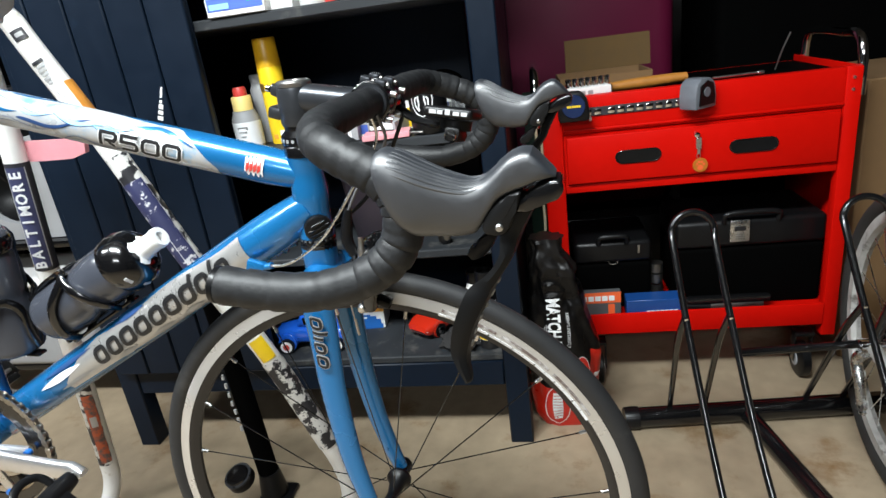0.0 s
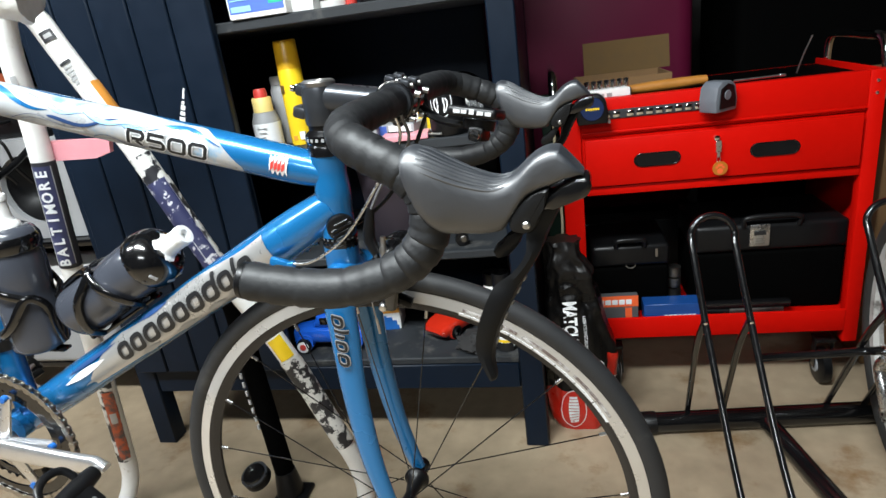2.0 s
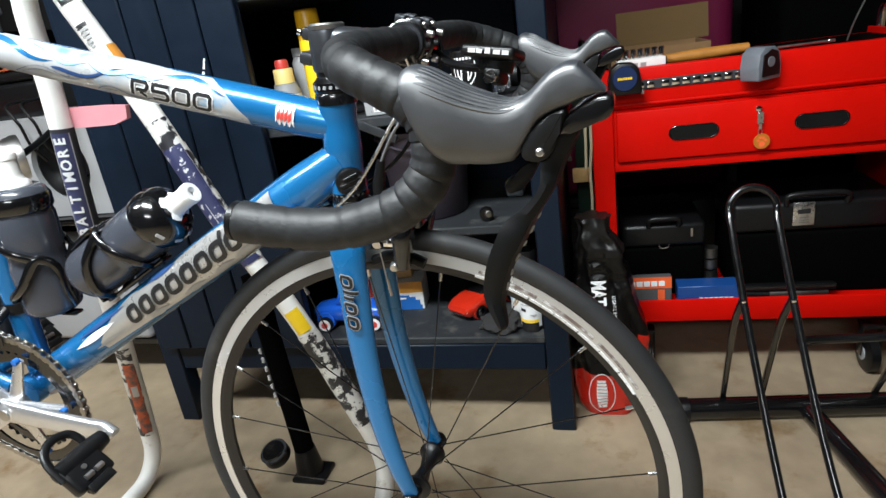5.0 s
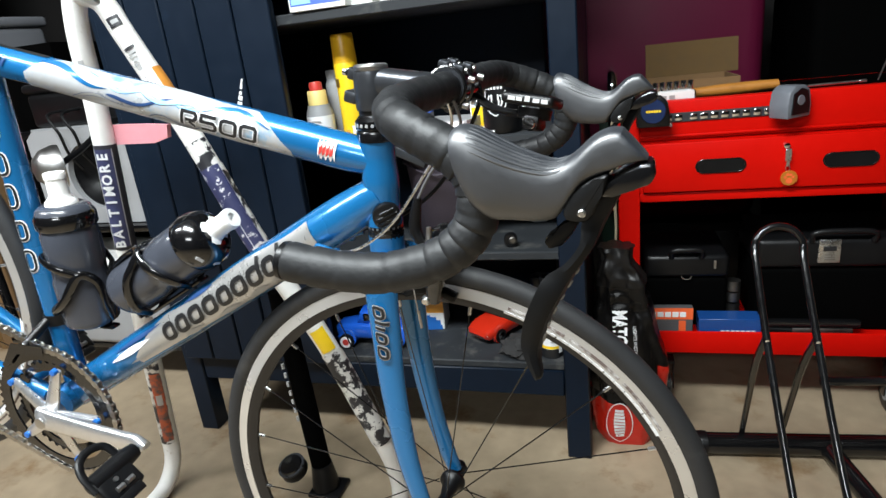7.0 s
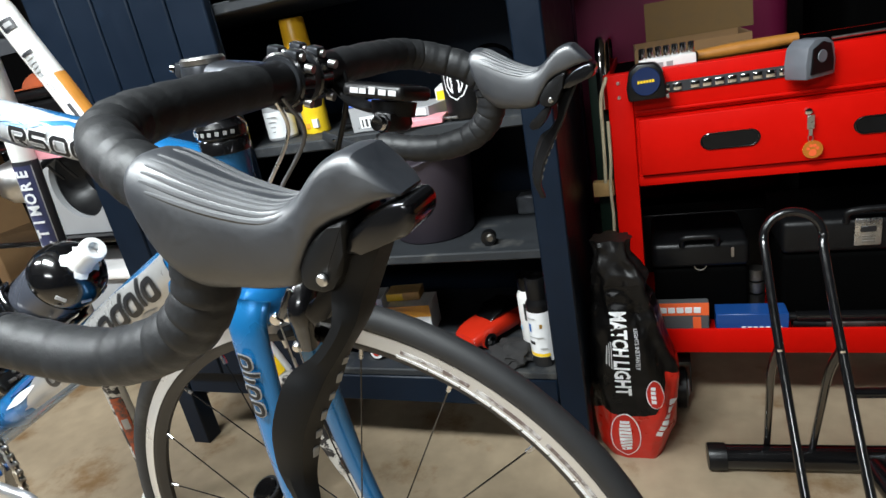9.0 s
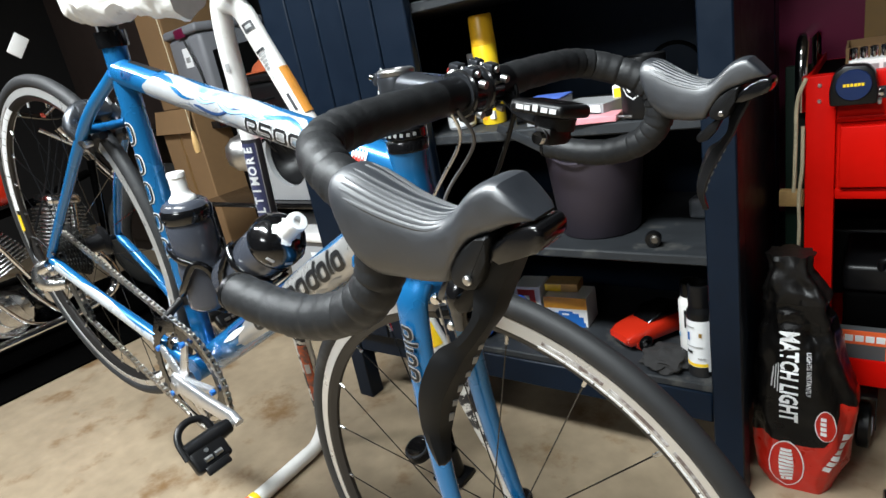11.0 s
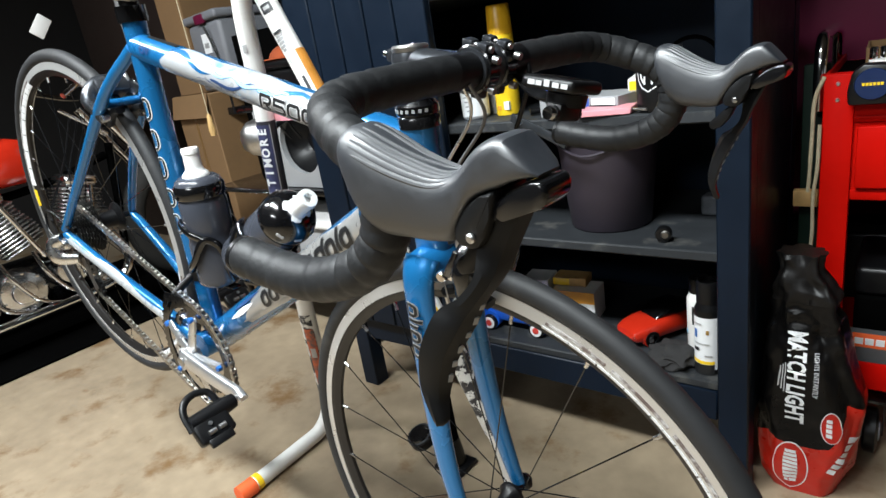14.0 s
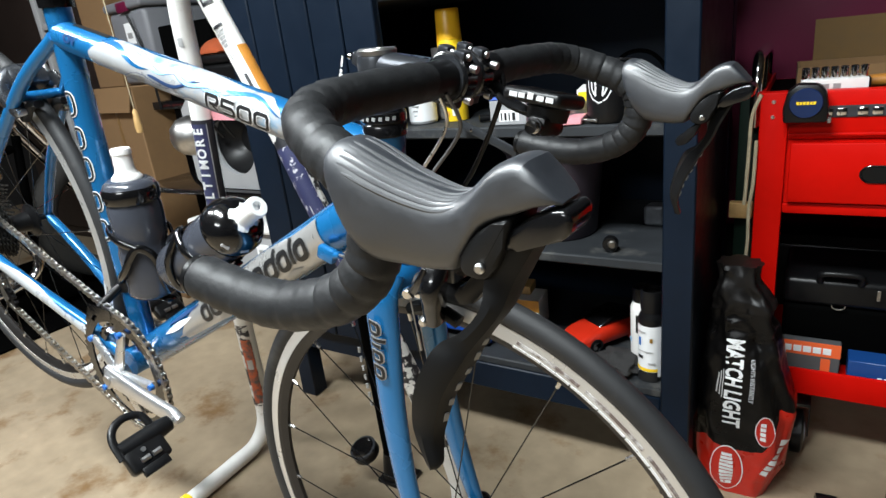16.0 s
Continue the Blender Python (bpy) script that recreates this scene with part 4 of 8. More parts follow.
part("gear_cable", tube(smooth_path([(0.385, 0.034, 0.412), (0.43, 0.050, 0.44), (0.475, 0.055, 0.50), (0.500, 0.045, 0.60), (0.487, 0.050, 0.632)], 8), 0.0024, 10), BLACK_PLASTIC, bike, "", m=STEER)
part("cable_boot", tube(smooth_path([(0.493, -0.030, 0.456), (0.480, -0.027, 0.472), (0.476, -0.027, 0.505)], 5), lambda t: 0.0052 + 0.0022 * math.sin(math.pi * t) - 0.001 * t, 12), BLACK_PLASTIC, bike, "", m=STEER)
for s in (-1, 1):
    part("cable_stop", join(box(0.370, 0.392, s * 0.034 - 0.005, s * 0.034 + 0.005, 0.402, 0.418, 0.003), rod((0.388, s * 0.034, 0.411), (0.400, s * 0.036, 0.418), 0.004)), BLUE, bike)
BADGE = Matrix.Translation((0.4425, -0.0182, 0.4690)) @ Matrix.Rotation(radians(28), 4, "Z") @ Matrix.Rotation(radians(-16), 4, "Y")
badge = part("head_tube_badge", lathe([(0, -0.0024), (0.0135, -0.0022), (0.0158, -0.0008), (0.0162, 0.003), (0, 0.003)], 28, "y"), BLACK_PLASTIC, bike, "dark round ribbed badge low on the head tube", m=BADGE)
for k, w in enumerate((0.0075, 0.0115, 0.0115, 0.0075)):
    part("badge_rib", rod((-w, -0.0026, -0.0095 + 0.0055 * k - w * 0.35), (w, -0.0026, -0.0095 + 0.0055 * k + w * 0.35), 0.0013, 8), BLACK_GLOSS, bike, m=BADGE)

# Seat post and collar
part("seat_collar", moved(lathe([(0.0, -0.012), (0.021, -0.012), (0.0215, -0.008), (0.0215, 0.010), (0.0, 0.012)], 24), between(ST + Vector((0.0, 0, 0)), ST + (ST - BB))), BLACK_GLOSS, bike, "black seat post clamp")
SD = (ST - BB).normalized()
part("seat_post", rod(ST - SD * 0.05, ST + SD * 0.11, 0.0137, 20), BLACK_PLASTIC, bike)


# Water bottles in black cages
def bottle(base, axis, away, cap, name="water_bottle"):
    axis, away = Vector(axis).normalized(), Vector(away).normalized()
    side = axis.cross(away)
    m = Matrix((side, away, axis)).transposed().to_4x4()
    M = bike.matrix_basis @ Matrix.Translation(base) @ m
    b = thing(name, "smoky grey bicycle water bottle with black collar and white spout", "bottle", m=M, group="water bottles on the bicycle")
    part("bottle_body", lathe([(0, 0), (0.030, 0.001), (0.0355, 0.006), (0.0365, 0.012), (0.0365, 0.070), (0.0345, 0.078), (0.0345, 0.088), (0.0365, 0.096), (0.0365, 0.138), (0.034, 0.146), (0, 0.146)], 36), SMOKE, b, "smoky translucent plastic body")
    spout = [(0, 0.1850), (0.0155, 0.1855), (0.0138, 0.1885), (0.0128, 0.1920), (0.0125, 0.2115), (0.0134, 0.2125), (0.0134, 0.2185), (0.0124, 0.2205), (0.0065, 0.2205), (0.0058, 0.213), (0, 0.213)]
    if cap is BLACK_GLOSS:
        part("dome_cap", lathe([(0, 0.1465), (0.0368, 0.1465), (0.0388, 0.149), (0.0390, 0.158), (0.0372, 0.168), (0.0320, 0.1775), (0.0240, 0.1840), (0.0150, 0.1870), (0, 0.1875)], 40), BLACK_GLOSS, b, "glossy black domed cap")
        for k in range(4):
            bm = bmesh.new()
            rows = []
            for i in range(9):
                t = i / 8
                r = 0.010 + 0.0235 * t
                z = 0.1880 - 0.0135 * max(0, (r - 0.010) / 0.0235) ** 1.8 + 0.0004
                hw = 0.0070 * (1 - t * t) + 0.0004
                rows.append([bm.verts.new((hw * q, r, z - 0.0006 * abs(q))) for q in (-1, -0.5, 0, 0.5, 1)] + [bm.verts.new((hw * q, r, z - 0.004)) for q in (1, -1)])
            for A, B in zip(rows, rows[1:]):
                for j in range(7):
                    bm.faces.new((A[j], A[(j + 1) % 7], B[(j + 1) % 7], B[j]))
            part("cap_petal", bm, WHITE_PLASTIC, b, "white moulded petal", m=Matrix.Rotation(radians(35 + 90 * k), 4, "Z"))
        part("spout", lathe(spout, 28), WHITE_PLASTIC, b, "white push-pull spout")
        for k in range(3):
            part("cap_window", moved(box(-0.0055, 0.0055, -0.0006, 0.0010, -0.0022, 0.0022, 0.0005, 1), Matrix.Rotation(radians(-25 + 40 * k), 4, "Z") @ Matrix.Translation((0, -0.0375, 0.1665)) @ Matrix.Rotation(radians(-28), 4, "X")), STICKER_GREY, b)
    else:
        part("collar", lathe([(0, 0.1465), (0.0365, 0.1465), (0.0382, 0.149), (0.0382, 0.163), (0.0362, 0.167), (0, 0.167)], 40), BLACK_GLOSS, b, "glossy black screw collar")
        part("shoulder", lathe([(0, 0.1672), (0.0355, 0.1672), (0.0335, 0.1725), (0.0270, 0.1775), (0, 0.1775)], 40), SMOKE, b)
        part("spout_base", lathe([(0, 0.1776), (0.0205, 0.1776), (0.0200, 0.1810), (0.0165, 0.1850), (0.0130, 0.1870), (0, 0.1870)], 32), cap, b, "white spout base")
        part("spout", lathe(spout, 28), WHITE_PLASTIC, b, "white push-pull spout")
    cg = thing("bottle_cage", "glossy black bottle cage bolted to the frame", "bottle cage", m=M, group="bottle cages on the bicycle")
    for s in (-1, 1):
        part("cage_arm", tube(smooth_path([(s * 0.008, -0.0415, 0.020), (s * 0.034, -0.026, 0.030), (s * 0.0405, 0.006, 0.052), (s * 0.030, 0.029, 0.085), (s * 0.012, 0.039, 0.070), (s * 0.006, 0.0395, 0.030), (0, 0.0385, 0.010)], 8), lambda t: (0.0035, 0.006), 10, up=(0, 0, 1)), BLACK_GLOSS, cg)
        part("cage_arm", tube(smooth_path([(s * 0.008, -0.0415, 0.105), (s * 0.033, -0.024, 0.108), (s * 0.0405, 0.004, 0.098), (s * 0.030, 0.029, 0.085)], 8), lambda t: (0.0032, 0.0055), 10, up=(0, 0, 1)), BLACK_GLOSS, cg)
    part("cage_back", box(-0.010, 0.010, -0.0445, -0.0395, 0.006, 0.125, 0.002), BLACK_GLOSS, cg)
    part("cage_base", box(-0.008, 0.008, -0.040, 0.039, -0.006, -0.001, 0.002), BLACK_GLOSS, cg)
    return b


DTD = Vector((0.68, 0, 0.734)).normalized()
DTN = Vector((-0.734, 0, 0.68)).normalized()
bottle(Vector((0.253, 0, 0.305)) + DTN * 0.071 - DTD * 0.160, DTD, DTN, BLACK_GLOSS)
STN = Vector((0.962, 0, 0.274)).normalized()
bottle(Vector((-0.0605, 0, 0.260)) + STN * 0.064 - SD * 0.118, SD, STN, WHITE_PLASTIC)

# Ride computer on its out-front mount
comp = thing("ride_computer", "black bicycle computer on an out-front mount", "bike computer", m=bike.matrix_basis @ STEER @ Matrix.Translation((0.567, -0.0045, 0.6300)) @ pose(0, 0, 0, -8, -9, -8))
part("computer_body", box(-0.028, 0.024, -0.027, 0.014, -0.0055, 0.0050, 0.004, 3), BLACK_PLASTIC, comp, "black computer case")
part("screen", box(-0.022, 0.018, -0.022, 0.010, 0.0052, 0.0057, 0.0003, 1), BLACK_GLOSS, comp, "dark screen")
for k in range(5):
    part("lettering_bar", box(-0.0200 + 0.0082 * k, -0.0200 + 0.0082 * k + (0.0072, 0.0058, 0.0052, 0.0064, 0.0064)[k], -0.02735, -0.0268, -0.0024, 0.0014 + (0.0012 if k == 2 else 0)), STICKER_GREY, comp)
part("mount_arm", join(tube(smooth_path([(-0.085, 0.030, 0.004), (-0.06, 0.028, -0.010), (-0.03, 0.012, -0.014), (0.0, 0.0, -0.013)], 6), lambda t: (0.010, 0.004), 10, up=(0, 0, 1)), lathe([(0, -0.017), (0.016, -0.017), (0.017, -0.007), (0, -0.007)], 20)), BLACK_PLASTIC, comp, "black mount arm")
part("light_bracket", join(box(-0.005, 0.011, -0.020, 0.008, -0.028, -0.014, 0.003), rod((0.004, -0.022, -0.022), (0.004, 0.010, -0.022), 0.0066)), BLACK_PLASTIC, comp)
part("bracket_screw", moved(lathe([(0, -0.004), (0.004, -0.0035), (0.0045, 0), (0, 0)], 12, "y"), Matrix.Translation((0.004, -0.0222, -0.022)) @ Matrix.Scale(1.3, 4)), CHROME, comp, "bright bracket screw")

# Decals on the tubes
TT0, TT1 = Vector((-0.128, 0, 0.503)), Vector((0.405, 0, 0.523))
DT0, DT1 = BB, Vector((0.418, 0, 0.480))
part("top_tube_silver", patch(TT0, TT1, 0.0196, 0.085, 0.447, lambda t: -0.032 + 0.008 * math.sin(9 * t), lambda t: 0.030 + 0.003 * math.sin(14 * t) - 0.045 * max(0, t - 0.86) / 0.14 - 0.03 * max(0, 0.12 - t) / 0.12, 60, 18, taper=0.0037), FLAME_PANEL, bike, "silver panel with blue airbrushed flames")
# tongues of flame: where each starts and ends, its height at both, its width, its fill
TONGUES = ((0.105, 0.205, 0.020, 0.006, 0.007, BLUE), (0.175, 0.250, 0.018, 0.008, 0.006, SKY_DECAL), (0.205, 0.300, -0.006, 0.010, 0.004, DARKBLUE_DECAL), (0.245, 0.330, 0.015, 0.004, 0.005, SKY_DECAL), (0.300, 0.395, 0.010, 0.016, 0.004, SKY_DECAL), (0.335, 0.420, 0.020, 0.012, 0.005, BLUE), (0.150, 0.240, -0.014, -0.004, 0.004, GREY_DECAL), (0.260, 0.330, -0.018, -0.012, 0.004, GREY_DECAL))
for i, (s0, s1, c0, c1, w, mt) in enumerate(TONGUES):
    def mid(t, c0=c0, c1=c1, i=i):
        return c0 + (c1 - c0) * t + 0.005 * math.sin(2 * math.pi * t + 0.9 * i)

    for grow, lift, material in ((0.0008, 0.0008, DARKBLUE_DECAL), (0.0, 0.0012, mt)):
        part("flame", patch(TT0, TT1, 0.0196, s0 - grow * 2, s1 + grow * 3, lambda t, g=grow, w=w, mid=mid: mid(t) - (w / 2 + g) * math.sin(math.pi * t ** 0.55) ** 0.8, lambda t, g=grow, w=w, mid=mid: mid(t) + (w / 2 + g * 0.3) * math.sin(math.pi * t ** 0.55) ** 0.8, 28, 4, lift + 0.00003 * i, taper=0.0037), material, bike)



def on_tube(bm, a, b, r, s, w, lift=0.0016, taper=0.0):
    """Lays flat lettering round a tube: its x along the tube from s, its z round the side from w."""
    a, b = Vector(a), Vector(b)
    d = (b - a).normalized()
    o = Vector((0, -1, 0))
    v = o.cross(d) if o.cross(d).z > 0 else -o.cross(d)
    zs = [q.co.z for q in bm.verts]
    for k in range(1, 8):
        bmesh.ops.bisect_plane(bm, geom=bm.verts[:] + bm.edges[:] + bm.faces[:], plane_co=(0, 0, min(zs) + (max(zs) - min(zs)) * k / 8), plane_no=(0, 0, 1))
    for q in bm.verts:
        x, z = q.co.x + s, q.co.z + w
        rr = r + lift + taper * x
        q.co = a + d * x + o * (rr * math.cos(z / rr)) + v * (rr * math.sin(z / rr))
    return bm


def stroke(points, width, closed=False):
    """A flat band of even width along points (x, z), mitred at its corners."""
    P = [Vector((x, z)) for x, z in points]
    n = len(P)
    bm = bmesh.new()
    pairs = []
    for k in range(n):
        a = (P[k] - P[k - 1]).normalized() if (closed or k > 0) else (P[1] - P[0]).normalized()
        b = (P[(k + 1) % n] - P[k]).normalized() if (closed or k < n - 1) else a
        m = Vector((-(a.y + b.y), a.x + b.x)).normalized()
        m = m * (width / 2) / max(0.4, m.dot(Vector((-a.y, a.x))))
        pairs.append([bm.verts.new((q.x, 0, q.y)) for q in (P[k] + m, P[k] - m)])
    for k in range(n if closed else n - 1):
        A, B = pairs[k], pairs[(k + 1) % n]
        bm.faces.new((A[0], B[0], B[1], A[1]))
    return bm


def squared(ch, w, h, x0, slant=0.12):
    """The strokes of the squared figures of the model number: lists of points, each with whether it closes."""
    c = h * 0.16
    shapes = {"0": [([(c, 0), (w - c, 0), (w, c), (w, h - c), (w - c, h), (c, h), (0, h - c), (0, c)], True)],
              "5": [([(w, h), (0, h), (0, h * 0.56), (w - c, h * 0.56), (w, h * 0.56 - c), (w, c), (w - c, 0), (0, 0)], False)],
              "R": [([(0, 0), (0, h), (w - c, h), (w, h - c), (w, h * 0.5 + c), (w - c, h * 0.44), (w * 0.26, h * 0.44)], False), ([(w * 0.52, h * 0.30), (w * 0.94, 0)], False)]}
    return [([(x0 + x + slant * z, z) for x, z in pts], closed) for pts, closed in shapes[ch]]


for name, width, lift, material, label in (("model_number", 0.0042, 0.0017, BLACK_DECAL, "black squared model number R500"), ("number_outline", 0.0068, 0.0013, WHITE_DECAL, "white outline of the model number")):
    for k, ch in enumerate("R500"):
        for pts, closed in squared(ch, 0.0185, 0.0165, 0.0255 * k):
            part(name, on_tube(stroke(pts, width, closed), TT0, TT1, 0.0196, 0.3075, -0.0122, lift, 0.0037), material, bike, label if k == 0 else "")
part("flag_decal", patch(TT0, TT1, 0.0196, 0.4800, 0.5010, lambda t: -0.008 + 0.003 * math.sin(23 * t), lambda t: 0.010 + 0.004 * t + 0.002 * math.sin(31 * t), 20, 6, 0.0008, taper=0.0037), WHITE_DECAL, bike, "torn white flag decal")
for k in range(4):
    part("flag_stripe", patch(TT0, TT1, 0.0196, 0.4815 + 0.0044 * k, 0.4852 + 0.0044 * k, lambda t: -0.006 + 0.004 * t, lambda t: 0.002 + 0.007 * t + 0.002 * math.sin(9 * t), 6, 5, 0.0013, taper=0.0037), RED_DECAL, bike)
part("frame_mark", on_tube(letters("OV", 0.017, 0.0, 0.0007, 1.1), TT0, TT1, 0.0196, 0.0440, 0.0050, 0.0012, 0.0037), DARKBLUE_DECAL, bike, "dark blue letters")
part("top_tube_strip", patch(TT0, TT1, 0.0196, 0.030, 0.105, 0.0265, 0.034, 14, 4, 0.0008, taper=0.0037), BLACK_DECAL, bike, "black sticker along the top of the tube")
part("down_tube_silver", patch(DT0, DT1, 0.0262, 0.175, 0.530, lambda t: -0.034 + 0.016 * (1 - t), lambda t: 0.024 - 0.030 * max(0, 0.25 - t) / 0.25 + 0.004 * math.sin(12 * t), 40, 14, taper=0.0022), SILVER_PAINT, bike, "silver flame panel under the maker lettering")
for i, (s0, s1, c, w, mt) in enumerate(((0.13, 0.22, 0.006, 0.010, WHITE_DECAL), (0.14, 0.25, 0.016, 0.007, DARKBLUE_DECAL), (0.16, 0.23, -0.010, 0.006, GREY_DECAL), (0.30, 0.36, 0.022, 0.008, DARKBLUE_DECAL), (0.34, 0.38, -0.022, 0.010, GREY_DECAL), (0.40, 0.435, -0.022, 0.010, GREY_DECAL), (0.27, 0.31, -0.020, 0.009, GREY_DECAL), (0.44, 0.475, -0.020, 0.009, GREY_DECAL))):
    part("flame", patch(DT0, DT1, 0.0262, s0, s1, lambda t, c=c, w=w: c - w * 0.5 * math.sin(math.pi * t), lambda t, c=c, w=w: c + w * 0.5 * math.sin(math.pi * t), 20, 4, 0.0009 + 0.0001 * i, taper=0.0022), mt, bike)
def round_mark(width, height, thick, slant, stem=0.0, open_side=False):
    """A rounded ring of a lettering shape, leaning, with a tall stem at its far side if there is one."""
    n = 20
    pts = []
    for k in range(n):
        a = 2 * math.pi * k / n
        z = height / 2 * (1 + rnd(math.sin(a), 0.62))
        pts.append((width / 2 * (1 + rnd(math.cos(a), 0.62)) + slant * z, z))
    bm = stroke(pts, thick, True)
    if stem:
        bm = join(bm, stroke([(width + slant * height * 0.8, height * 0.8), (width + slant * (height + stem), height + stem)], thick))
    return bm


MAKER_X = 0.2470
for k, wd in enumerate((0.0180, 0.0180, 0.0200, 0.0200, 0.0190, 0.0200, 0.0190, 0.0180, 0.0, 0.0170)):
    bm = round_mark(wd, 0.0195, 0.0062, 0.30, 0.011 if k == 6 else 0.0) if wd else stroke([(0, 0), (0.30 * 0.030, 0.030)], 0.0062)
    part("maker_mark", on_tube(bm, DT0, DT1, 0.0262, MAKER_X, -0.0105, 0.0019, 0.0022), BLACK_DECAL, bike)
    MAKER_X += wd + 0.0090 if wd else 0.0092
for k in range(5):
    for name, thick, lift, material in (("mark_edge", 0.0062, 0.0008, WHITE_DECAL), ("seat_tube_mark", 0.0036, 0.0013, BLACK_DECAL)):
        part(name, on_tube(round_mark((0.030, 0.026, 0.031, 0.028, 0.030)[k], 0.0190, thick, 0.12), BB, ST, 0.0172, 0.202 + 0.046 * k, -0.0110, lift), material, bike)
part("chainstay_panel", patch((-0.02, -0.030, 0.032), (-0.385, -0.066, 0.094), 0.0108, 0.07, 0.35, lambda t: -0.010 + 0.004 * math.sin(11 * t), lambda t: 0.013 - 0.004 * math.sin(9 * t), 30, 8, 0.0016), FLAME_PANEL, bike, "silver and blue flame panel")
# fork lettering shapes and flames
FL = [Vector((0.462, -0.041, 0.388)), Vector((0.497, -0.0445, 0.283))]
FORK_X = 0.010
for k, wd in enumerate((0.0120, 0.0, 0.0, 0.0105, 0.0125)):
    for name, thick, lift, material in (("fork_mark_edge", 0.0056, 0.0010, GREY_DECAL), ("fork_mark", 0.0034, 0.0016, BLACK_DECAL)):
        bm = round_mark(wd, 0.0120, thick, 0.25) if wd else stroke([(0, 0), (0.0045 if k == 1 else 0.003, 0.018 if k == 1 else 0.012)], thick)
        part(name, on_tube(bm, FL[0], FL[1], 0.0122, FORK_X, -0.0065, lift), material, bike, m=STEER)
    FORK_X += wd + 0.0062 if wd else 0.0070


# The navy storage unit
unit = thing("storage_unit", "navy painted wooden shelving unit with a plank sliding door", "shelf", (0.2, 0.585, 0), 1.0)
X0, X1, D = -0.54, 0.54, 0.42


def board(name, x0, x1, y0, y1, z0, z1, material=NAVY, parent=unit, label="", bevel=0.003):
    return part(name, box(x0, x1, y0, y1, z0, z1, bevel, 1), material, parent, label)


for x in (X0, X1 - 0.055):
    for y in (0, D - 0.05):
        board("post", x, x + 0.055, y, y + 0.05, 0, 1.75)
for z, zt in ((0.232, 0.018), (0.500, 0.020), (0.751, 0.022), (1.030, 0.022), (1.40, 0.022)):
    board("shelf_board", X0 + 0.012, X1 - 0.012, 0.006, D - 0.008, z, z + zt, SHELF_TOP, label="dusty navy shelf board")
board("apron", X0 + 0.056, X1 - 0.056, 0.004, 0.024, 0.165, 0.2315)
board("top_board", X0 - 0.01, X1 + 0.01, -0.01, D + 0.02, 1.752, 1.78)
board("back_panel", X0 + 0.002, X1 - 0.105, D, D + 0.010, 0.16, 1.75)
board("side_panel", X0 + 0.008, X0 + 0.018, 0.052, D - 0.052, 0.17, 1.75)
board("side_panel", X1 - 0.011, X1 - 0.001, 0.0505, D - 0.0505, 0.17, 1.75)
# the plank door in front of the closed half
for k in range(5):
    w = 0.0880
    board("door_plank", -0.508 + w * k, -0.508 + w * (k + 1) - 0.0035, -0.022, -0.003, 0.240, 1.735, label="navy door plank")
board("door_rail", -0.508, -0.072, -0.0025, 0.0025, 0.26, 1.72)
for k, (w, h) in enumerate(((0.013, 0.010), (0.011, 0.010), (0.010, 0.012), (0.006, 0.008), (0.005, 0.014), (0.004, 0.012))):
    part("door_sticker", box(-w / 2, w / 2, -0.0232, -0.0224, 0.0, h * 0.85, 0.0002, 1), WHITE_DECAL, unit, "small torn white sticker", m=Matrix.Translation((-0.188 + 0.0038 * k, 0, 0.868 + 0.0115 * k)) @ Matrix.Rotation(radians(18 + 4 * (k % 3)), 4, "Y"))



def on_shelf(x, y, z, turn=0):
    """A pose at a world x and depth y behind the unit's front, on the board at height z."""
    return pose(x, 0.585 + y, z, 0, 0, turn)


def can(name, label, m, r, h, body, cap_h, cap_mat, top=None, bars=(), category="spray can"):
    t = thing(name, label, category, m=m)
    part("can_body", lathe([(0, 0), (r * 0.94, 0), (r, 0.003), (r, h * 0.90), (r * 0.97, h * 0.925), (r * 0.86, h * 0.965), (r * 0.80, h), (0, h)], 28), body, t)
    part("cap", lathe([(0, h + 0.0005), (r * 0.84, h + 0.0005), (r * 0.86, h + cap_h * 0.85), (r * 0.80, h + cap_h), (r * 0.70, h + cap_h), (r * 0.66, h + cap_h * 0.8), (0, h + cap_h * 0.8)], 28), cap_mat, t)
    for i, (z0, z1, a0, a1, mt) in enumerate(bars):
        q = r + 0.0006 + 0.0003 * i
        bm = bmesh.new()
        n = 12
        lo = [bm.verts.new((q * math.sin(radians(a0 + (a1 - a0) * k / n)), -q * math.cos(radians(a0 + (a1 - a0) * k / n)), z0)) for k in range(n + 1)]
        hi = [bm.verts.new((v.co.x, v.co.y, z1)) for v in lo]
        for k in range(n):
            bm.faces.new((lo[k], lo[k + 1], hi[k + 1], hi[k]))
        part("label_bar", bm, mt, t)
    return t


sp = thing("insect_spray", "tall yellow aerosol can with a yellow cap on a shelf", "spray can", m=on_shelf(0.2165, 0.115, 0.774))
part("can_body", lathe([(0, 0), (0.0262, 0), (0.0270, 0.003), (0.0270, 0.166), (0.0262, 0.169), (0, 0.169)], 32), YELLOW, sp, "yellow printed can")
part("cap", lathe([(0, 0.1692), (0.0268, 0.1692), (0.0268, 0.172), (0.0250, 0.228), (0.0235, 0.231), (0.0215, 0.229), (0.0205, 0.221), (0, 0.219)], 32), mat("amber_plastic", (0.86, 0.47, 0.02), 0.35, vary=0.05, bump=0.03), sp, "amber yellow cap")
part("label_bar", box(-0.019, -0.010, -0.0256, -0.0200, 0.118, 0.136, 0.0003, 1), BRASS, sp)
part("label_bar", box(0.006, 0.019, -0.0268, -0.0190, 0.012, 0.030, 0.0003, 1), WHITE_DECAL, sp)
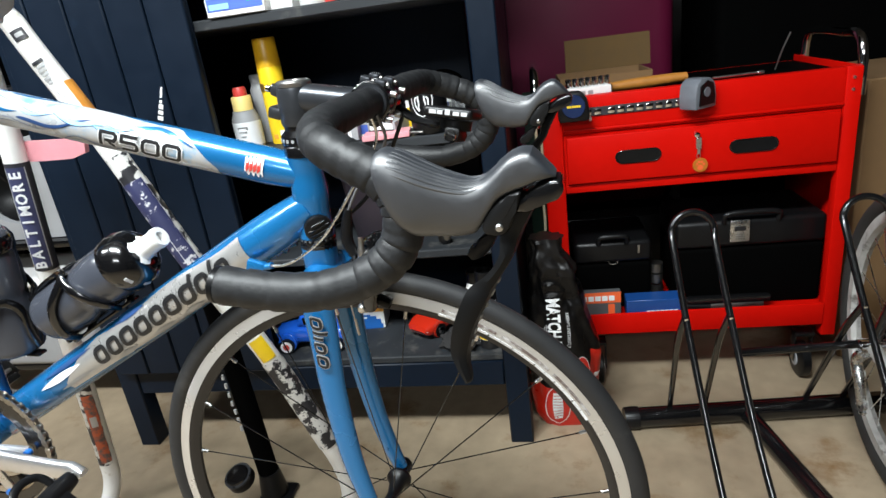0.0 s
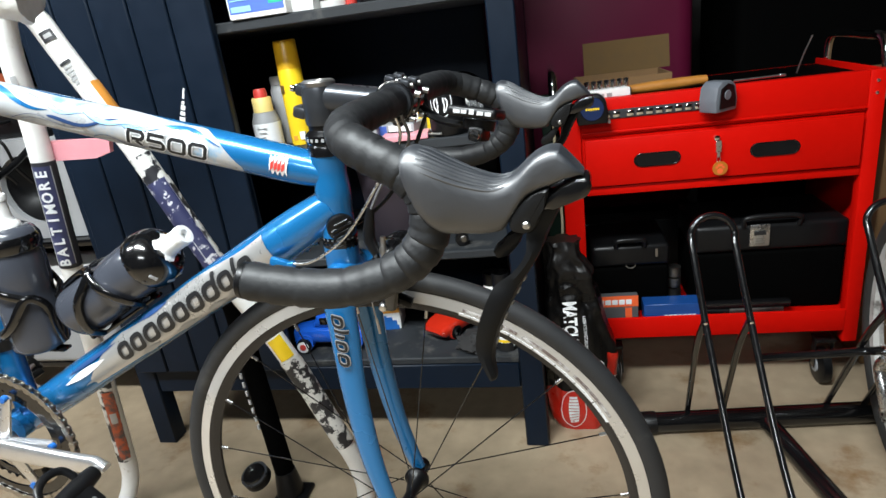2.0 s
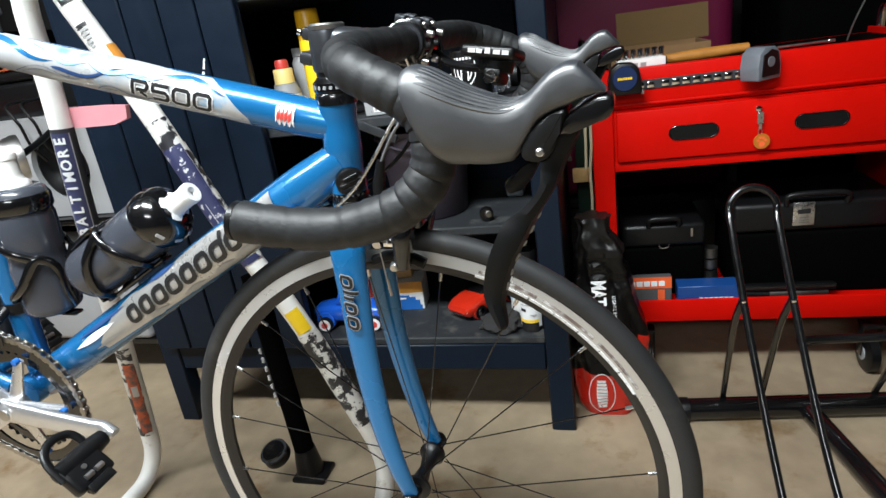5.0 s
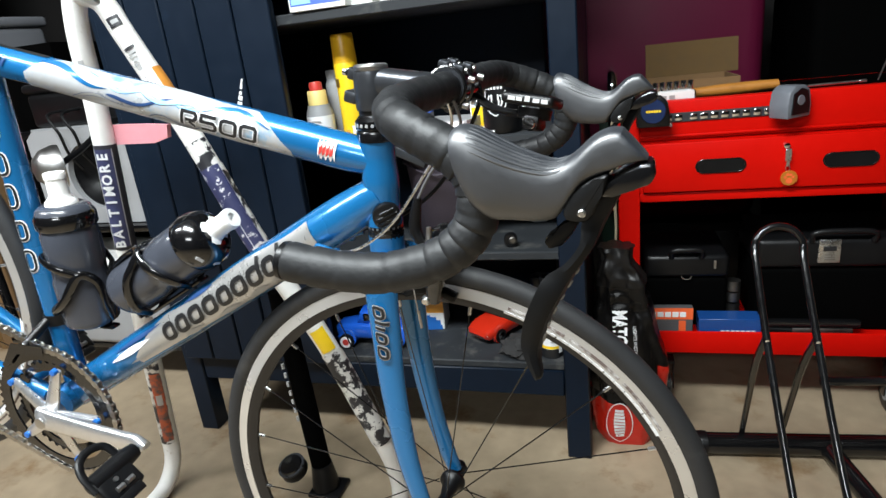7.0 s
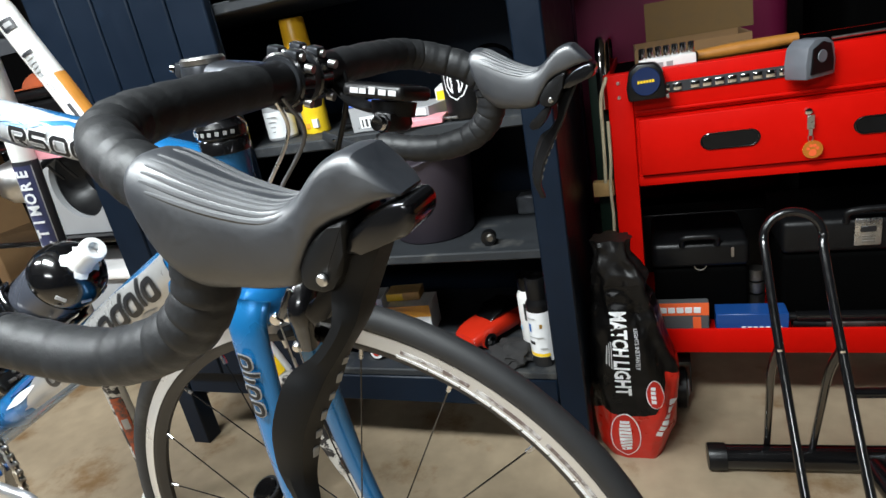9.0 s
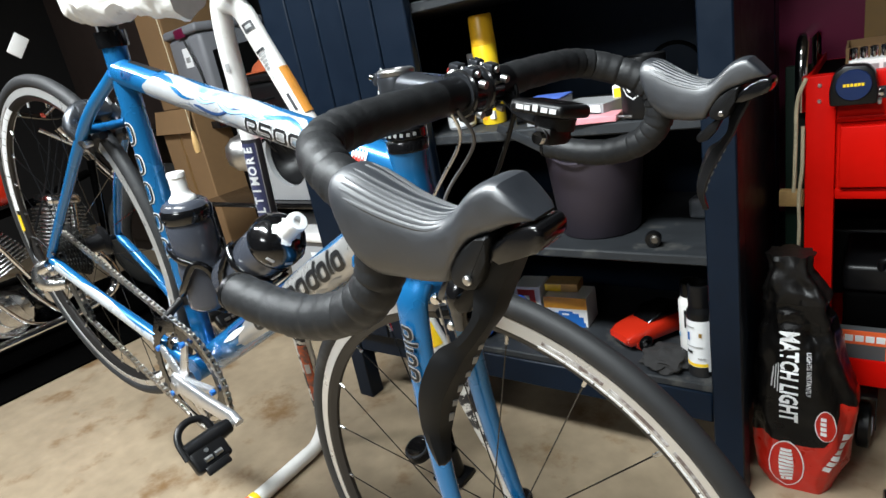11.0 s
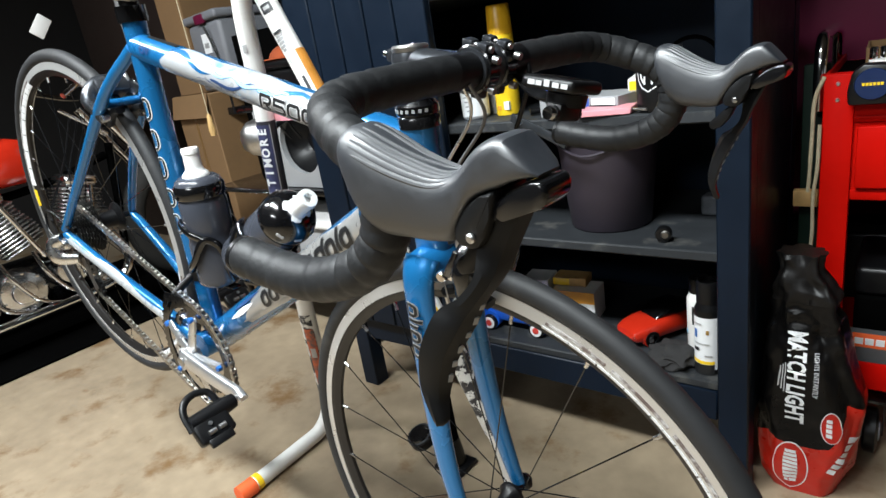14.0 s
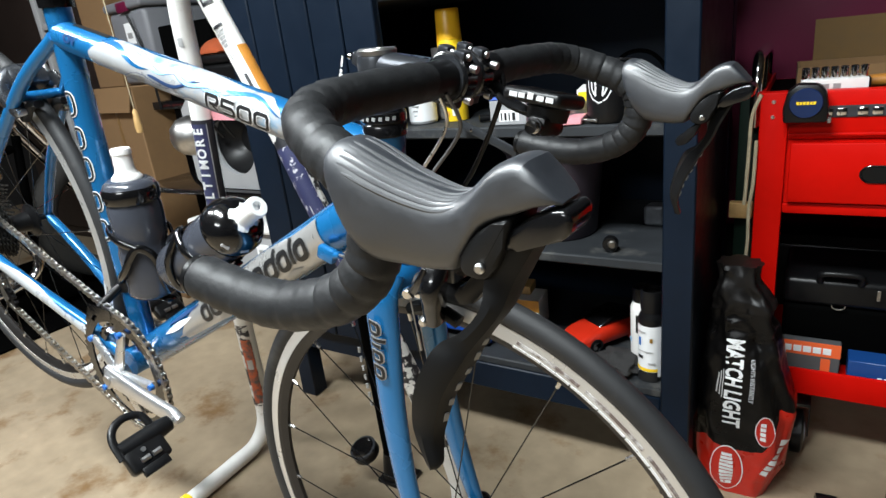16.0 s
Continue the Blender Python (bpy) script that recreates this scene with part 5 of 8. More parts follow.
part("label_bar", box(-0.010, 0.000, -0.0282, -0.0250, 0.012, 0.022, 0.0003, 1), ORANGE, sp)
glue = thing("glue_bottle", "small white-labelled bottle with a yellow neck and red cap", "bottle", m=on_shelf(0.148, 0.085, 0.774))
part("bottle_body", lathe([(0, 0), (0.029, 0), (0.031, 0.003), (0.031, 0.066), (0.026, 0.078), (0.0255, 0.084), (0, 0.084)], 24), GREY_PLASTIC, glue)
part("label", lathe([(0.0313, 0.006), (0.0317, 0.006), (0.0317, 0.060), (0.0313, 0.060)], 24), WHITE_DECAL, glue, "white paper label with fine print")
for k in range(4):
    part("print_bar", box(-0.008 + 0.002 * k, 0.014 - 0.003 * k, -0.0325, -0.0300, 0.048 - 0.010 * k, 0.0505 - 0.010 * k), GREY_DECAL, glue)
part("neck", lathe([(0, 0.0845), (0.0225, 0.0845), (0.0220, 0.114), (0.0205, 0.116), (0, 0.116)], 20), mat("pale_yellow_plastic", (0.78, 0.60, 0.22), 0.4, bump=0.03), glue, "pale yellow neck")
part("cap", lathe([(0, 0.1165), (0.0150, 0.1165), (0.0150, 0.130), (0.0125, 0.135), (0, 0.136)], 20), RED_DECAL, glue, "red cap")
can("aerosol_can", "pale grey aerosol can behind the yellow one", on_shelf(0.168, 0.150, 0.774), 0.024, 0.135, GREY_PLASTIC, 0.02, GREY_PLASTIC)

# clutter on the middle shelf
def carton(name, label, m, sx, sy, sz, material, category="box", bars=(), lid=None):
    t = thing(name, label, category, m=m)
    part("box_body", box(-sx / 2, sx / 2, -sy / 2, sy / 2, 0, sz, 0.0015, 1), material, t)
    for i, (x0, x1, z0, z1, mt) in enumerate(bars):
        part("print_panel", box(sx * (x0 - 0.5), sx * (x1 - 0.5), -sy / 2 - 0.0008 - 0.0003 * i, -sy / 2 + 0.0002, sz * z0, sz * z1), mt, t)
    if lid:
        part("lid", box(-sx / 2 - 0.001, sx / 2 + 0.001, -sy / 2 - 0.001, sy / 2 + 0.001, sz + 0.0005, sz + 0.004, 0.0012, 1), lid, t)
    return t


carton("hardware_box", "clear box of small parts with a barcode label", on_shelf(0.385, 0.06, 0.774, 6), 0.075, 0.07, 0.048, GREY_PLASTIC, bars=((0.25, 0.8, 0.15, 0.6, WHITE_DECAL), (0.30, 0.34, 0.2, 0.5, BLACK_DECAL), (0.40, 0.46, 0.2, 0.5, BLACK_DECAL), (0.52, 0.55, 0.2, 0.5, BLACK_DECAL), (0.62, 0.70, 0.2, 0.5, BLACK_DECAL)), lid=BLUE_LABEL)
carton("parts_packet", "flat packet with a blue and white printed card", on_shelf(0.455, 0.10, 0.774, -12), 0.12, 0.09, 0.030, GREY_PLASTIC, bars=((0.05, 0.45, 0.1, 0.9, BLUE_LABEL), (0.5, 0.95, 0.1, 0.9, WHITE_DECAL)), category="packet")
carton("parts_packet", "flat packet with a yellow and white printed card", on_shelf(0.545, 0.17, 0.774, 14), 0.12, 0.10, 0.052, WHITE_PLASTIC, bars=((0.02, 0.5, 0.1, 0.9, YELLOW), (0.55, 0.95, 0.3, 0.9, BLUE_LABEL)), category="packet")
carton("pink_card", "flat pinkish card folder lying on the shelf", on_shelf(0.487, 0.035, 0.774, 8), 0.10, 0.06, 0.012, PINK, category="folder")
cup = thing("insulated_cup", "black cup with a white shield emblem", "cup", m=on_shelf(0.580, 0.052, 0.774, -8))
part("cup_body", lathe([(0, 0), (0.036, 0), (0.0385, 0.004), (0.0400, 0.020), (0.0400, 0.103), (0.0392, 0.106), (0.0370, 0.106), (0.0360, 0.100), (0.0345, 0.010), (0, 0.008)], 40), BLACK_PLASTIC, cup)


def on_cup(points, width, lift, closed=False):
    bm = stroke(points, width, closed)
    for v in bm.verts:
        a = v.co.x / 0.040
        v.co = ((0.040 + lift) * math.sin(a), -(0.040 + lift) * math.cos(a), v.co.z)
    return bm


part("emblem", on_cup([(-0.022, 0.086), (-0.0235, 0.070), (-0.021, 0.056), (-0.013, 0.044), (0, 0.037), (0.013, 0.044), (0.021, 0.056), (0.0235, 0.070), (0.022, 0.086)], 0.0022, 0.0005), WHITE_DECAL, cup, "white shield outline")
part("emblem", on_cup([(0, 0.079), (0, 0.072), (0.001, 0.064), (0, 0.056), (0, 0.049)], 0.017, 0.0005), WHITE_DECAL, cup, "white rounded mark")
for q in (-1, 1):
    part("emblem", on_cup([(q * 0.009, 0.052), (q * 0.014, 0.061), (q * 0.0145, 0.072), (q * 0.011, 0.078)], 0.0030, 0.0005), WHITE_DECAL, cup)
    part("emblem", on_cup([(q * 0.0035 - 0.002, 0.066), (q * 0.0035 + 0.002, 0.067)], 0.0035, 0.0009), BLACK_DECAL, cup)
for k in range(6):
    part("lettering_bar", on_cup([(-0.0185 + 0.0066 * k, 0.089), (-0.0185 + 0.0066 * k, 0.094)], 0.0042, 0.0005), WHITE_DECAL, cup)
bulb = thing("glass_jar", "small clear glass jar on its side", "jar", m=on_shelf(0.610, 0.150, 0.802, 20))
part("jar_body", lathe([(0, -0.028), (0.020, -0.028), (0.024, -0.022), (0.024, 0.014), (0.017, 0.022), (0.017, 0.030), (0, 0.030)], 24, "x"), GLASSY, bulb)
for i, (x, y, tn, l) in enumerate(((0.42, 0.045, 15, 0.10), (0.50, 0.04, -20, 0.075), (0.35, 0.10, 40, 0.09))):
    tl = thing("hand_tool", "small dark steel hand tool lying on the shelf", "tool", m=on_shelf(x, y, 0.7775, tn), group="hand tools on the shelf")
    part("shaft", rod((0, 0, 0.003), (l, 0, 0.003), 0.003), STEEL, tl)
    part("grip", tube(line((-0.06, 0, 0.005), (0, 0, 0.005), 5), lambda t: 0.0075 - 0.002 * t, 12), BLACK_PLASTIC, tl)

st_bar = thing("flat_tool", "dark grey flat steel tool hanging over the shelf edge", "tool", m=pose(0.312, 0.580, 0.779, 0, 24, -6))
part("bar", box(-0.012, 0.125, -0.006, 0.0, -0.009, 0.009, 0.002), mat("dull_tool_steel", (0.05, 0.055, 0.062), 0.35, metal=0.6, vary=0.2, bump=0.1), st_bar)
part("rivet", moved(lathe([(0, -0.009), (0.003, -0.0085), (0.004, -0.006), (0, -0.006)], 12, "y"), Matrix.Translation((0.016, 0, 0.0))), CHROME, st_bar)

# purple bin, grey lump and cap on the third shelf
pb = thing("plastic_bin", "dusty mauve plastic bucket on a dark shelf", "bucket", m=on_shelf(0.428, 0.150, 0.5205))
part("bin_body", lathe([(0, 0), (0.082, 0), (0.086, 0.004), (0.104, 0.196), (0.109, 0.198), (0.110, 0.206), (0.101, 0.206), (0.098, 0.19), (0.080, 0.008), (0, 0.008)], 48), BIN_PURPLE, pb)
part("bin_handle", tube(smooth_path([(-0.104, 0, 0.185), (-0.09, -0.06, 0.19), (0, -0.112, 0.17), (0.09, -0.06, 0.19), (0.104, 0, 0.185)], 8), 0.003, 8), BIN_PURPLE, pb)
wp = thing("wrapped_part", "small grey metal part in clear wrapping", "part", m=on_shelf(0.618, 0.235, 0.5205))
lump = box(-0.022, 0.022, -0.020, 0.020, 0, 0.045, 0.009, 3)
for v in lump.verts:
    v.co += noise.noise_vector(v.co * 60) * 0.004 * min(1, v.co.z * 60)
part("wrapping", lump, SATIN_FOIL, wp)
bc = thing("lens_cap", "small round black and silver cap", "cap", m=on_shelf(0.580, 0.040, 0.5205, 12))
part("cap_body", moved(lathe([(0, 0), (0.014, 0), (0.015, 0.003), (0.015, 0.018), (0, 0.019)], 24, "y"), Matrix.Translation((0, 0.001, 0.015))), BLACK_PLASTIC, bc)
part("cap_face", moved(lathe([(0, -0.003), (0.006, -0.003), (0.009, 0.0005), (0, 0.0005)], 24, "y"), Matrix.Translation((0.004, 0.0, 0.016))), DARK_STEEL, bc)

# lowest shelf: toy truck, toy car, boxes, spray cans
def toy_wheel(p, c, r, white=True):
    part("tyre", moved(lathe([(0, -0.007), (r, -0.006), (r, 0.006), (0, 0.007)], 20, "y"), Matrix.Translation(c)), BLACK_PLASTIC, p)
    if white:
        part("whitewall", moved(lathe([(0, -0.0082), (r * 0.78, -0.0080), (r * 0.78, -0.006), (0, -0.006)], 20, "y"), Matrix.Translation(c)), WHITE_DECAL, p)
    part("hub_cap", moved(lathe([(0, -0.0105), (r * 0.42, -0.0092), (r * 0.46, -0.006), (0, -0.006)], 16, "y"), Matrix.Translation(c)), RED_DECAL if white else CHROME, p)


truck = thing("toy_truck", "blue die-cast vintage pickup truck with whitewall tyres", "toy truck", m=on_shelf(0.200, 0.090, 0.2505, 2))


def shell(stations, seg=12):
    """A body lofted along x from (x, half width, bottom, top) with rounded shoulders."""
    return tube([(x, 0, (b + t) / 2) for x, w, b, t in stations], [(w, (t - b) / 2) for x, w, b, t in stations], 20, up=(0, 0, 1), power=0.55)


part("truck_body", join(shell([(-0.098, 0.020, 0.024, 0.046), (-0.094, 0.030, 0.020, 0.056), (-0.060, 0.034, 0.018, 0.062), (-0.030, 0.035, 0.016, 0.064), (0.100, 0.036, 0.016, 0.056), (0.104, 0.034, 0.018, 0.054)]), shell([(-0.036, 0.026, 0.060, 0.070), (-0.022, 0.030, 0.058, 0.096), (0.018, 0.030, 0.058, 0.098), (0.026, 0.028, 0.058, 0.090)]), *[moved(lathe([(0, -0.012), (0.024, -0.010), (0.025, 0.008), (0, 0.010)], 18, "y"), Matrix.Translation((x, s * 0.030, 0.024))) for x in (-0.066, 0.066) for s in (-1, 1)]), TOY_BLUE, truck, "glossy blue body")
part("truck_window", join(box(-0.018, 0.014, -0.0312, 0.0312, 0.070, 0.089, 0.003)), BLACK_GLOSS, truck)
part("bumper", box(-0.106, -0.100, -0.034, 0.034, 0.016, 0.024, 0.002), CHROME, truck)
for x in (-0.066, 0.066):
    toy_wheel(truck, (x, -0.0440, 0.0195), 0.0195)
    toy_wheel(truck, (x, 0.0440, 0.0195), 0.0195)

car = thing("toy_car", "red die-cast sports car facing outward", "toy car", m=on_shelf(0.520, 0.175, 0.2505, 58) @ Matrix.Scale(1.02, 4))
part("car_body", join(shell([(-0.096, 0.026, 0.014, 0.028), (-0.091, 0.035, 0.010, 0.038), (-0.075, 0.040, 0.009, 0.046), (-0.045, 0.042, 0.009, 0.052), (0.000, 0.042, 0.009, 0.055), (0.045, 0.042, 0.009, 0.056), (0.080, 0.040, 0.011, 0.056), (0.092, 0.034, 0.016, 0.052)]), *[moved(lathe([(0, -0.006), (0.021, -0.004), (0.0225, 0.004), (0, 0.008)], 18, "y"), Matrix.Translation((x, q * 0.036, 0.020))) for x in (-0.056, 0.058) for q in (-1, 1)]), TOY_RED, car, "glossy red body")
part("car_roof", shell([(-0.034, 0.026, 0.048, 0.053), (-0.006, 0.032, 0.048, 0.074), (0.036, 0.032, 0.048, 0.076), (0.075, 0.026, 0.048, 0.058)]), BLACK_GLOSS, car, "dark tinted cabin glass")
for s in (-1, 1):
    part("headlight", box(-0.0945, -0.086, s * 0.026 - 0.007, s * 0.026 + 0.007, 0.026, 0.031, 0.002), WHITE_DECAL, car, "white headlight")
    for x in (-0.056, 0.058):
        part("tyre", moved(lathe([(0, -0.006), (0.0175, -0.005), (0.0175, 0.005), (0, 0.006)], 18, "y"), Matrix.Translation((x, s * 0.037, 0.0175))), BLACK_PLASTIC, car)
        part("wheel_rim", moved(lathe([(0, -0.0075), (0.010, -0.0065), (0.011, 0.0065), (0, 0.0075)], 12, "y"), Matrix.Translation((x, s * 0.037, 0.0175))), CHROME, car)
carton("light_bulb_box", "small white box with a red emblem", on_shelf(0.205, 0.185, 0.2505, 8), 0.070, 0.07, 0.100, WHITE_PLASTIC, bars=((0.14, 0.80, 0.42, 0.92, RED_DECAL), (0.36, 0.58, 0.60, 0.76, WHITE_DECAL), (0.1, 0.9, 0.08, 0.3, BLUE_LABEL)))
carton("first_aid_box", "white, orange and blue printed cardboard box", on_shelf(0.305, 0.195, 0.2505, 6), 0.110, 0.075, 0.078, WHITE_PLASTIC, bars=((0.0, 1.0, 0.62, 1.0, ORANGE), (0.06, 0.94, 0.0, 0.16, BLUE_PLASTIC), (0.10, 0.90, 0.16, 0.34, BLUE_PLASTIC), (0.20, 0.80, 0.34, 0.46, BLUE_PLASTIC), (0.34, 0.66, 0.46, 0.53, BLUE_PLASTIC), (0.42, 0.58, 0.40, 0.46, WHITE_DECAL)))
carton("small_carton", "opened tan cardboard carton with orange flaps", on_shelf(0.285, 0.21, 0.3290, 8), 0.085, 0.05, 0.022, WOOD, bars=((0.0, 0.5, 0.1, 0.9, YELLOW),))
can("spray_paint", "white-labelled aerosol can with black cap", on_shelf(0.655, 0.060, 0.2505), 0.0255, 0.150, BLACK_PLASTIC, 0.045, BLACK_PLASTIC, bars=((0.012, 0.124, -100, 62, WHITE_DECAL), (0.024, 0.031, -95, 40, YELLOW), (0.0, 0.0235, -60, 40, BLACK_DECAL), (0.080, 0.098, -48, -34, BLUE_PLASTIC), (0.090, 0.099, 6, 18, BRASS), (0.052, 0.059, -50, -22, BLACK_DECAL), (0.042, 0.045, 0, 30, STICKER_GREY), (0.068, 0.070, -45, 20, STICKER_GREY), (0.110, 0.113, -50, -10, STICKER_GREY)))
can("spray_paint", "white aerosol can with a dark cap standing behind", on_shelf(0.628, 0.100, 0.2505), 0.0255, 0.150, WHITE_PLASTIC, 0.030, BLACK_PLASTIC, bars=((0.085, 0.125, -20, 60, BLACK_DECAL), (0.06, 0.07, -70, -45, SKY_DECAL)))
rag = thing("dark_rag", "crumpled dark cloth on the lowest shelf", "cloth", m=on_shelf(0.585, 0.070, 0.2505))
rg = bmesh.new()
bmesh.ops.create_icosphere(rg, subdivisions=4, radius=0.05)
for v in rg.verts:
    n = noise.fractal(v.co * 38, 1.0, 2.0, 4)
    v.co *= 1 + 0.35 * n
    v.co.z = max(0.0, v.co.z * 0.42 + 0.012)
part("cloth", rg, mat("dark_cloth", (0.018, 0.017, 0.017), 0.9, vary=0.2, grain=90, bump=0.5, fine=0.001), rag)

# top visible shelf
gl = carton("glove_box", "white and blue box of nitrile gloves", on_shelf(0.225, 0.055, 1.0525, 2), 0.125, 0.11, 0.075, WHITE_PLASTIC, bars=((0.03, 0.97, 0.14, 1.0, BLUE_LABEL), (0.72, 0.95, 0.30, 0.85, GREEN_PAINT), (0.06, 0.40, 0.18, 0.32, SKY_DECAL)))
part("size_letter", letters("L", 0.036, 0.0003, 0.0006), WHITE_DECAL, gl, "size letter L", m=Matrix.Translation((0.0415, -0.0566, 0.0435)))
for k in range(3):
    part("print_panel", box(-0.055, 0.01 - 0.012 * k, -0.0572, -0.0565, 0.050 - 0.008 * k, 0.0525 - 0.008 * k), SKY_DECAL, gl)
carton("clear_case", "pale translucent plastic case", on_shelf(0.315, 0.07, 1.0525, -4), 0.05, 0.08, 0.08, WHITE_PLASTIC, category="case")
tub1 = thing("supplement_tub", "black tub with a white label on the upper shelf", "tub", m=on_shelf(0.372, 0.06, 1.0525))
part("tub_body", lathe([(0, 0), (0.029, 0), (0.031, 0.003), (0.031, 0.10), (0, 0.10)], 28), WHITE_PLASTIC, tub1)
part("tub_label", lathe([(0.0312, 0.014), (0.0316, 0.014), (0.0316, 0.095), (0.0312, 0.095)], 28), BLACK_DECAL, tub1)
for k in range(2):
    part("print_bar", box(-0.016 + 0.013 * k, -0.006 + 0.013 * k, -0.0335, -0.0312, 0.018, 0.031), WHITE_DECAL, tub1)
can("touch_up_can", "small red can on the upper shelf", on_shelf(0.412, 0.045, 1.0525), 0.012, 0.10, RED_DECAL, 0.02, RED_DECAL)
can("grease_can", "small black can on the upper shelf", on_shelf(0.452, 0.05, 1.0525), 0.022, 0.09, BLACK_PLASTIC, 0.02, BLACK_PLASTIC, bars=((0.02, 0.05, -40, 20, WHITE_DECAL),))
can("grease_can", "small silver can on the upper shelf", on_shelf(0.515, 0.05, 1.0525), 0.026, 0.06, STEEL, 0.015, BLACK_PLASTIC, bars=((0.01, 0.04, -50, 30, WHITE_DECAL),))
for x, l in ((0.565, "black"), (0.612, "white")):
    can("grease_can", "small %s bottle on the upper shelf" % l, on_shelf(x, 0.05, 1.0525), 0.020, 0.08, BLACK_PLASTIC if l == "black" else WHITE_PLASTIC, 0.02, BLACK_PLASTIC)

# Box, tins and cables deep in the second shelf, barely lit
hat = thing("headphones", "dark headphones with chrome glints on the middle shelf", "headphones", m=on_shelf(0.59, 0.20, 0.774))
part("band", tube([(0.055 * math.cos(radians(a)), 0, 0.055 + 0.055 * math.sin(radians(a))) for a in range(0, 181, 10)], 0.004, 8), DEAD_BLACK, hat)
for s in (-1, 1):
    part("ear_cup", moved(lathe([(0, -0.012), (0.024, -0.010), (0.026, 0.0), (0.024, 0.010), (0, 0.012)], 18, "x"), Matrix.Translation((s * 0.055, 0, 0.035))), BLACK_PLASTIC, hat)

# The red tool cart
CART = pose(0.857, 0.829, 0, 0, 0, 2)
cart = thing("tool_cart", "red steel tool cart with one drawer and open bay", "tool cart", m=CART)
CD = 0.36
for x0, x1 in ((-0.052, -0.004), (0.605, 0.638)):
    part("front_post", box(x0, x1, 0.0, 0.03, 0.13, 0.787, 0.003), RED, cart, "red folded steel post")
for x0, x1 in ((-0.052, -0.046), (0.632, 0.638)):
    part("side_panel", box(x0, x1, 0.0302, CD, 0.13, 0.787, 0.002), RED, cart, "red side panel")
part("top_rail", box(-0.0038, 0.6048, 0.002, 0.03, 0.700, 0.786, 0.003), RED, cart, "red top rail")
part("lower_rail", box(-0.0038, 0.6048, 0.002, 0.03, 0.556, 0.5768, 0.003), RED, cart, "red lower rail")
part("drawer_box", box(-0.040, 0.628, 0.0302, CD - 0.02, 0.568, 0.700), BLACK_PLASTIC, cart)
part("drawer_backing", box(-0.0038, 0.6048, 0.010, 0.03, 0.5772, 0.6998), RED, cart)
part("top_tray", box(-0.0458, 0.6318, 0.0302, CD - 0.006, 0.766, 0.772), DEAD_BLACK, cart, "near-black floor of the top tray")
part("back_rail", box(-0.0458, 0.6318, CD - 0.0058, CD, 0.70, 0.772, 0.001), RED, cart)
part("bottom_tray", join(box(-0.0038, 0.6048, -0.004, 0.004, 0.163, 0.222, 0.003), box(-0.046, 0.632, 0.005, CD - 0.008, 0.196, 0.202)), RED, cart, "red bottom tray with a raised lip")
part("rail_bead", box(-0.003, 0.604, -0.004, 0.0015, 0.706, 0.712, 0.002), RED, cart)
dr = new("drawer")
dr.parent = cart
tagged(dr, "red drawer with two black recessed pulls")
part("drawer_front", box(0.003, 0.598, -0.008, 0.006, 0.581, 0.694, 0.003), RED, dr, "red drawer front")
part("drawer_seam", join(box(-0.001, 0.602, 0.006, 0.0095, 0.577, 0.698)), RED, dr)
for x in (0.166, 0.420):
    n = 16
    out = [(x + 0.0375 + 0.015 * math.cos(math.pi * (k / n - 0.5)), 0.638 + 0.0150 * math.sin(math.pi * (k / n - 0.5))) for k in range(n + 1)] + [(x - 0.0375 - 0.015 * math.cos(math.pi * (k / n - 0.5)), 0.638 - 0.0150 * math.sin(math.pi * (k / n - 0.5))) for k in range(n + 1)]
    part("pull", moved(slab(out, 0.003), Matrix.Translation((0, -0.0085, 0))), BLACK_PLASTIC, dr, "black recessed drawer pull")
    part("pull_lip", tube([(px * 0.94 + x * 0.06, -0.0102, pz) for px, pz in out[:n + 1]] + [(px * 0.94 + x * 0.06, -0.0102, pz) for px, pz in out[n + 1:]], 0.0015, 6, closed=True), BLACK_GLOSS, dr)
part("lock", moved(lathe([(0, -0.014), (0.006, -0.013), (0.008, -0.008), (0, -0.006)], 16, "y"), Matrix.Translation((0.296, 0, 0.674))), CHROME, dr)
for k in range(10):
    x = 0.048 + 0.0212 * k + (0.010 if k > 1 else 0)
    part("maker_bar", box(x, x + 0.0165, -0.0045, 0.0015, 0.742, 0.7565, 0.0025), CHROME, cart)
part("maker_plate", box(0.042, 0.278, -0.0006, 0.0018, 0.739, 0.7595, 0.0005, 1), STICKER_DARK, cart)
for x, z in ((-0.030, 0.770), (-0.030, 0.742), (0.620, 0.764), (0.620, 0.738)):
    part("rivet", moved(lathe([(0, -0.003), (0.003, -0.0025), (0.004, 0.0), (0, 0)], 10, "y"), Matrix.Translation((x, 0, z))), ALLOY, cart)
for x in (-0.062, 0.648):
    part("handle", tube(smooth_path([(x, 0.03, 0.72), (x, 0.03, 0.79), (x, 0.045, 0.835), (x, 0.075, 0.850), (x, 0.13, 0.85), (x, 0.28, 0.85), (x, 0.32, 0.835), (x, 0.33, 0.79), (x, 0.33, 0.72)], 6), 0.0105, 14), CHROME, cart, "chrome push handle")
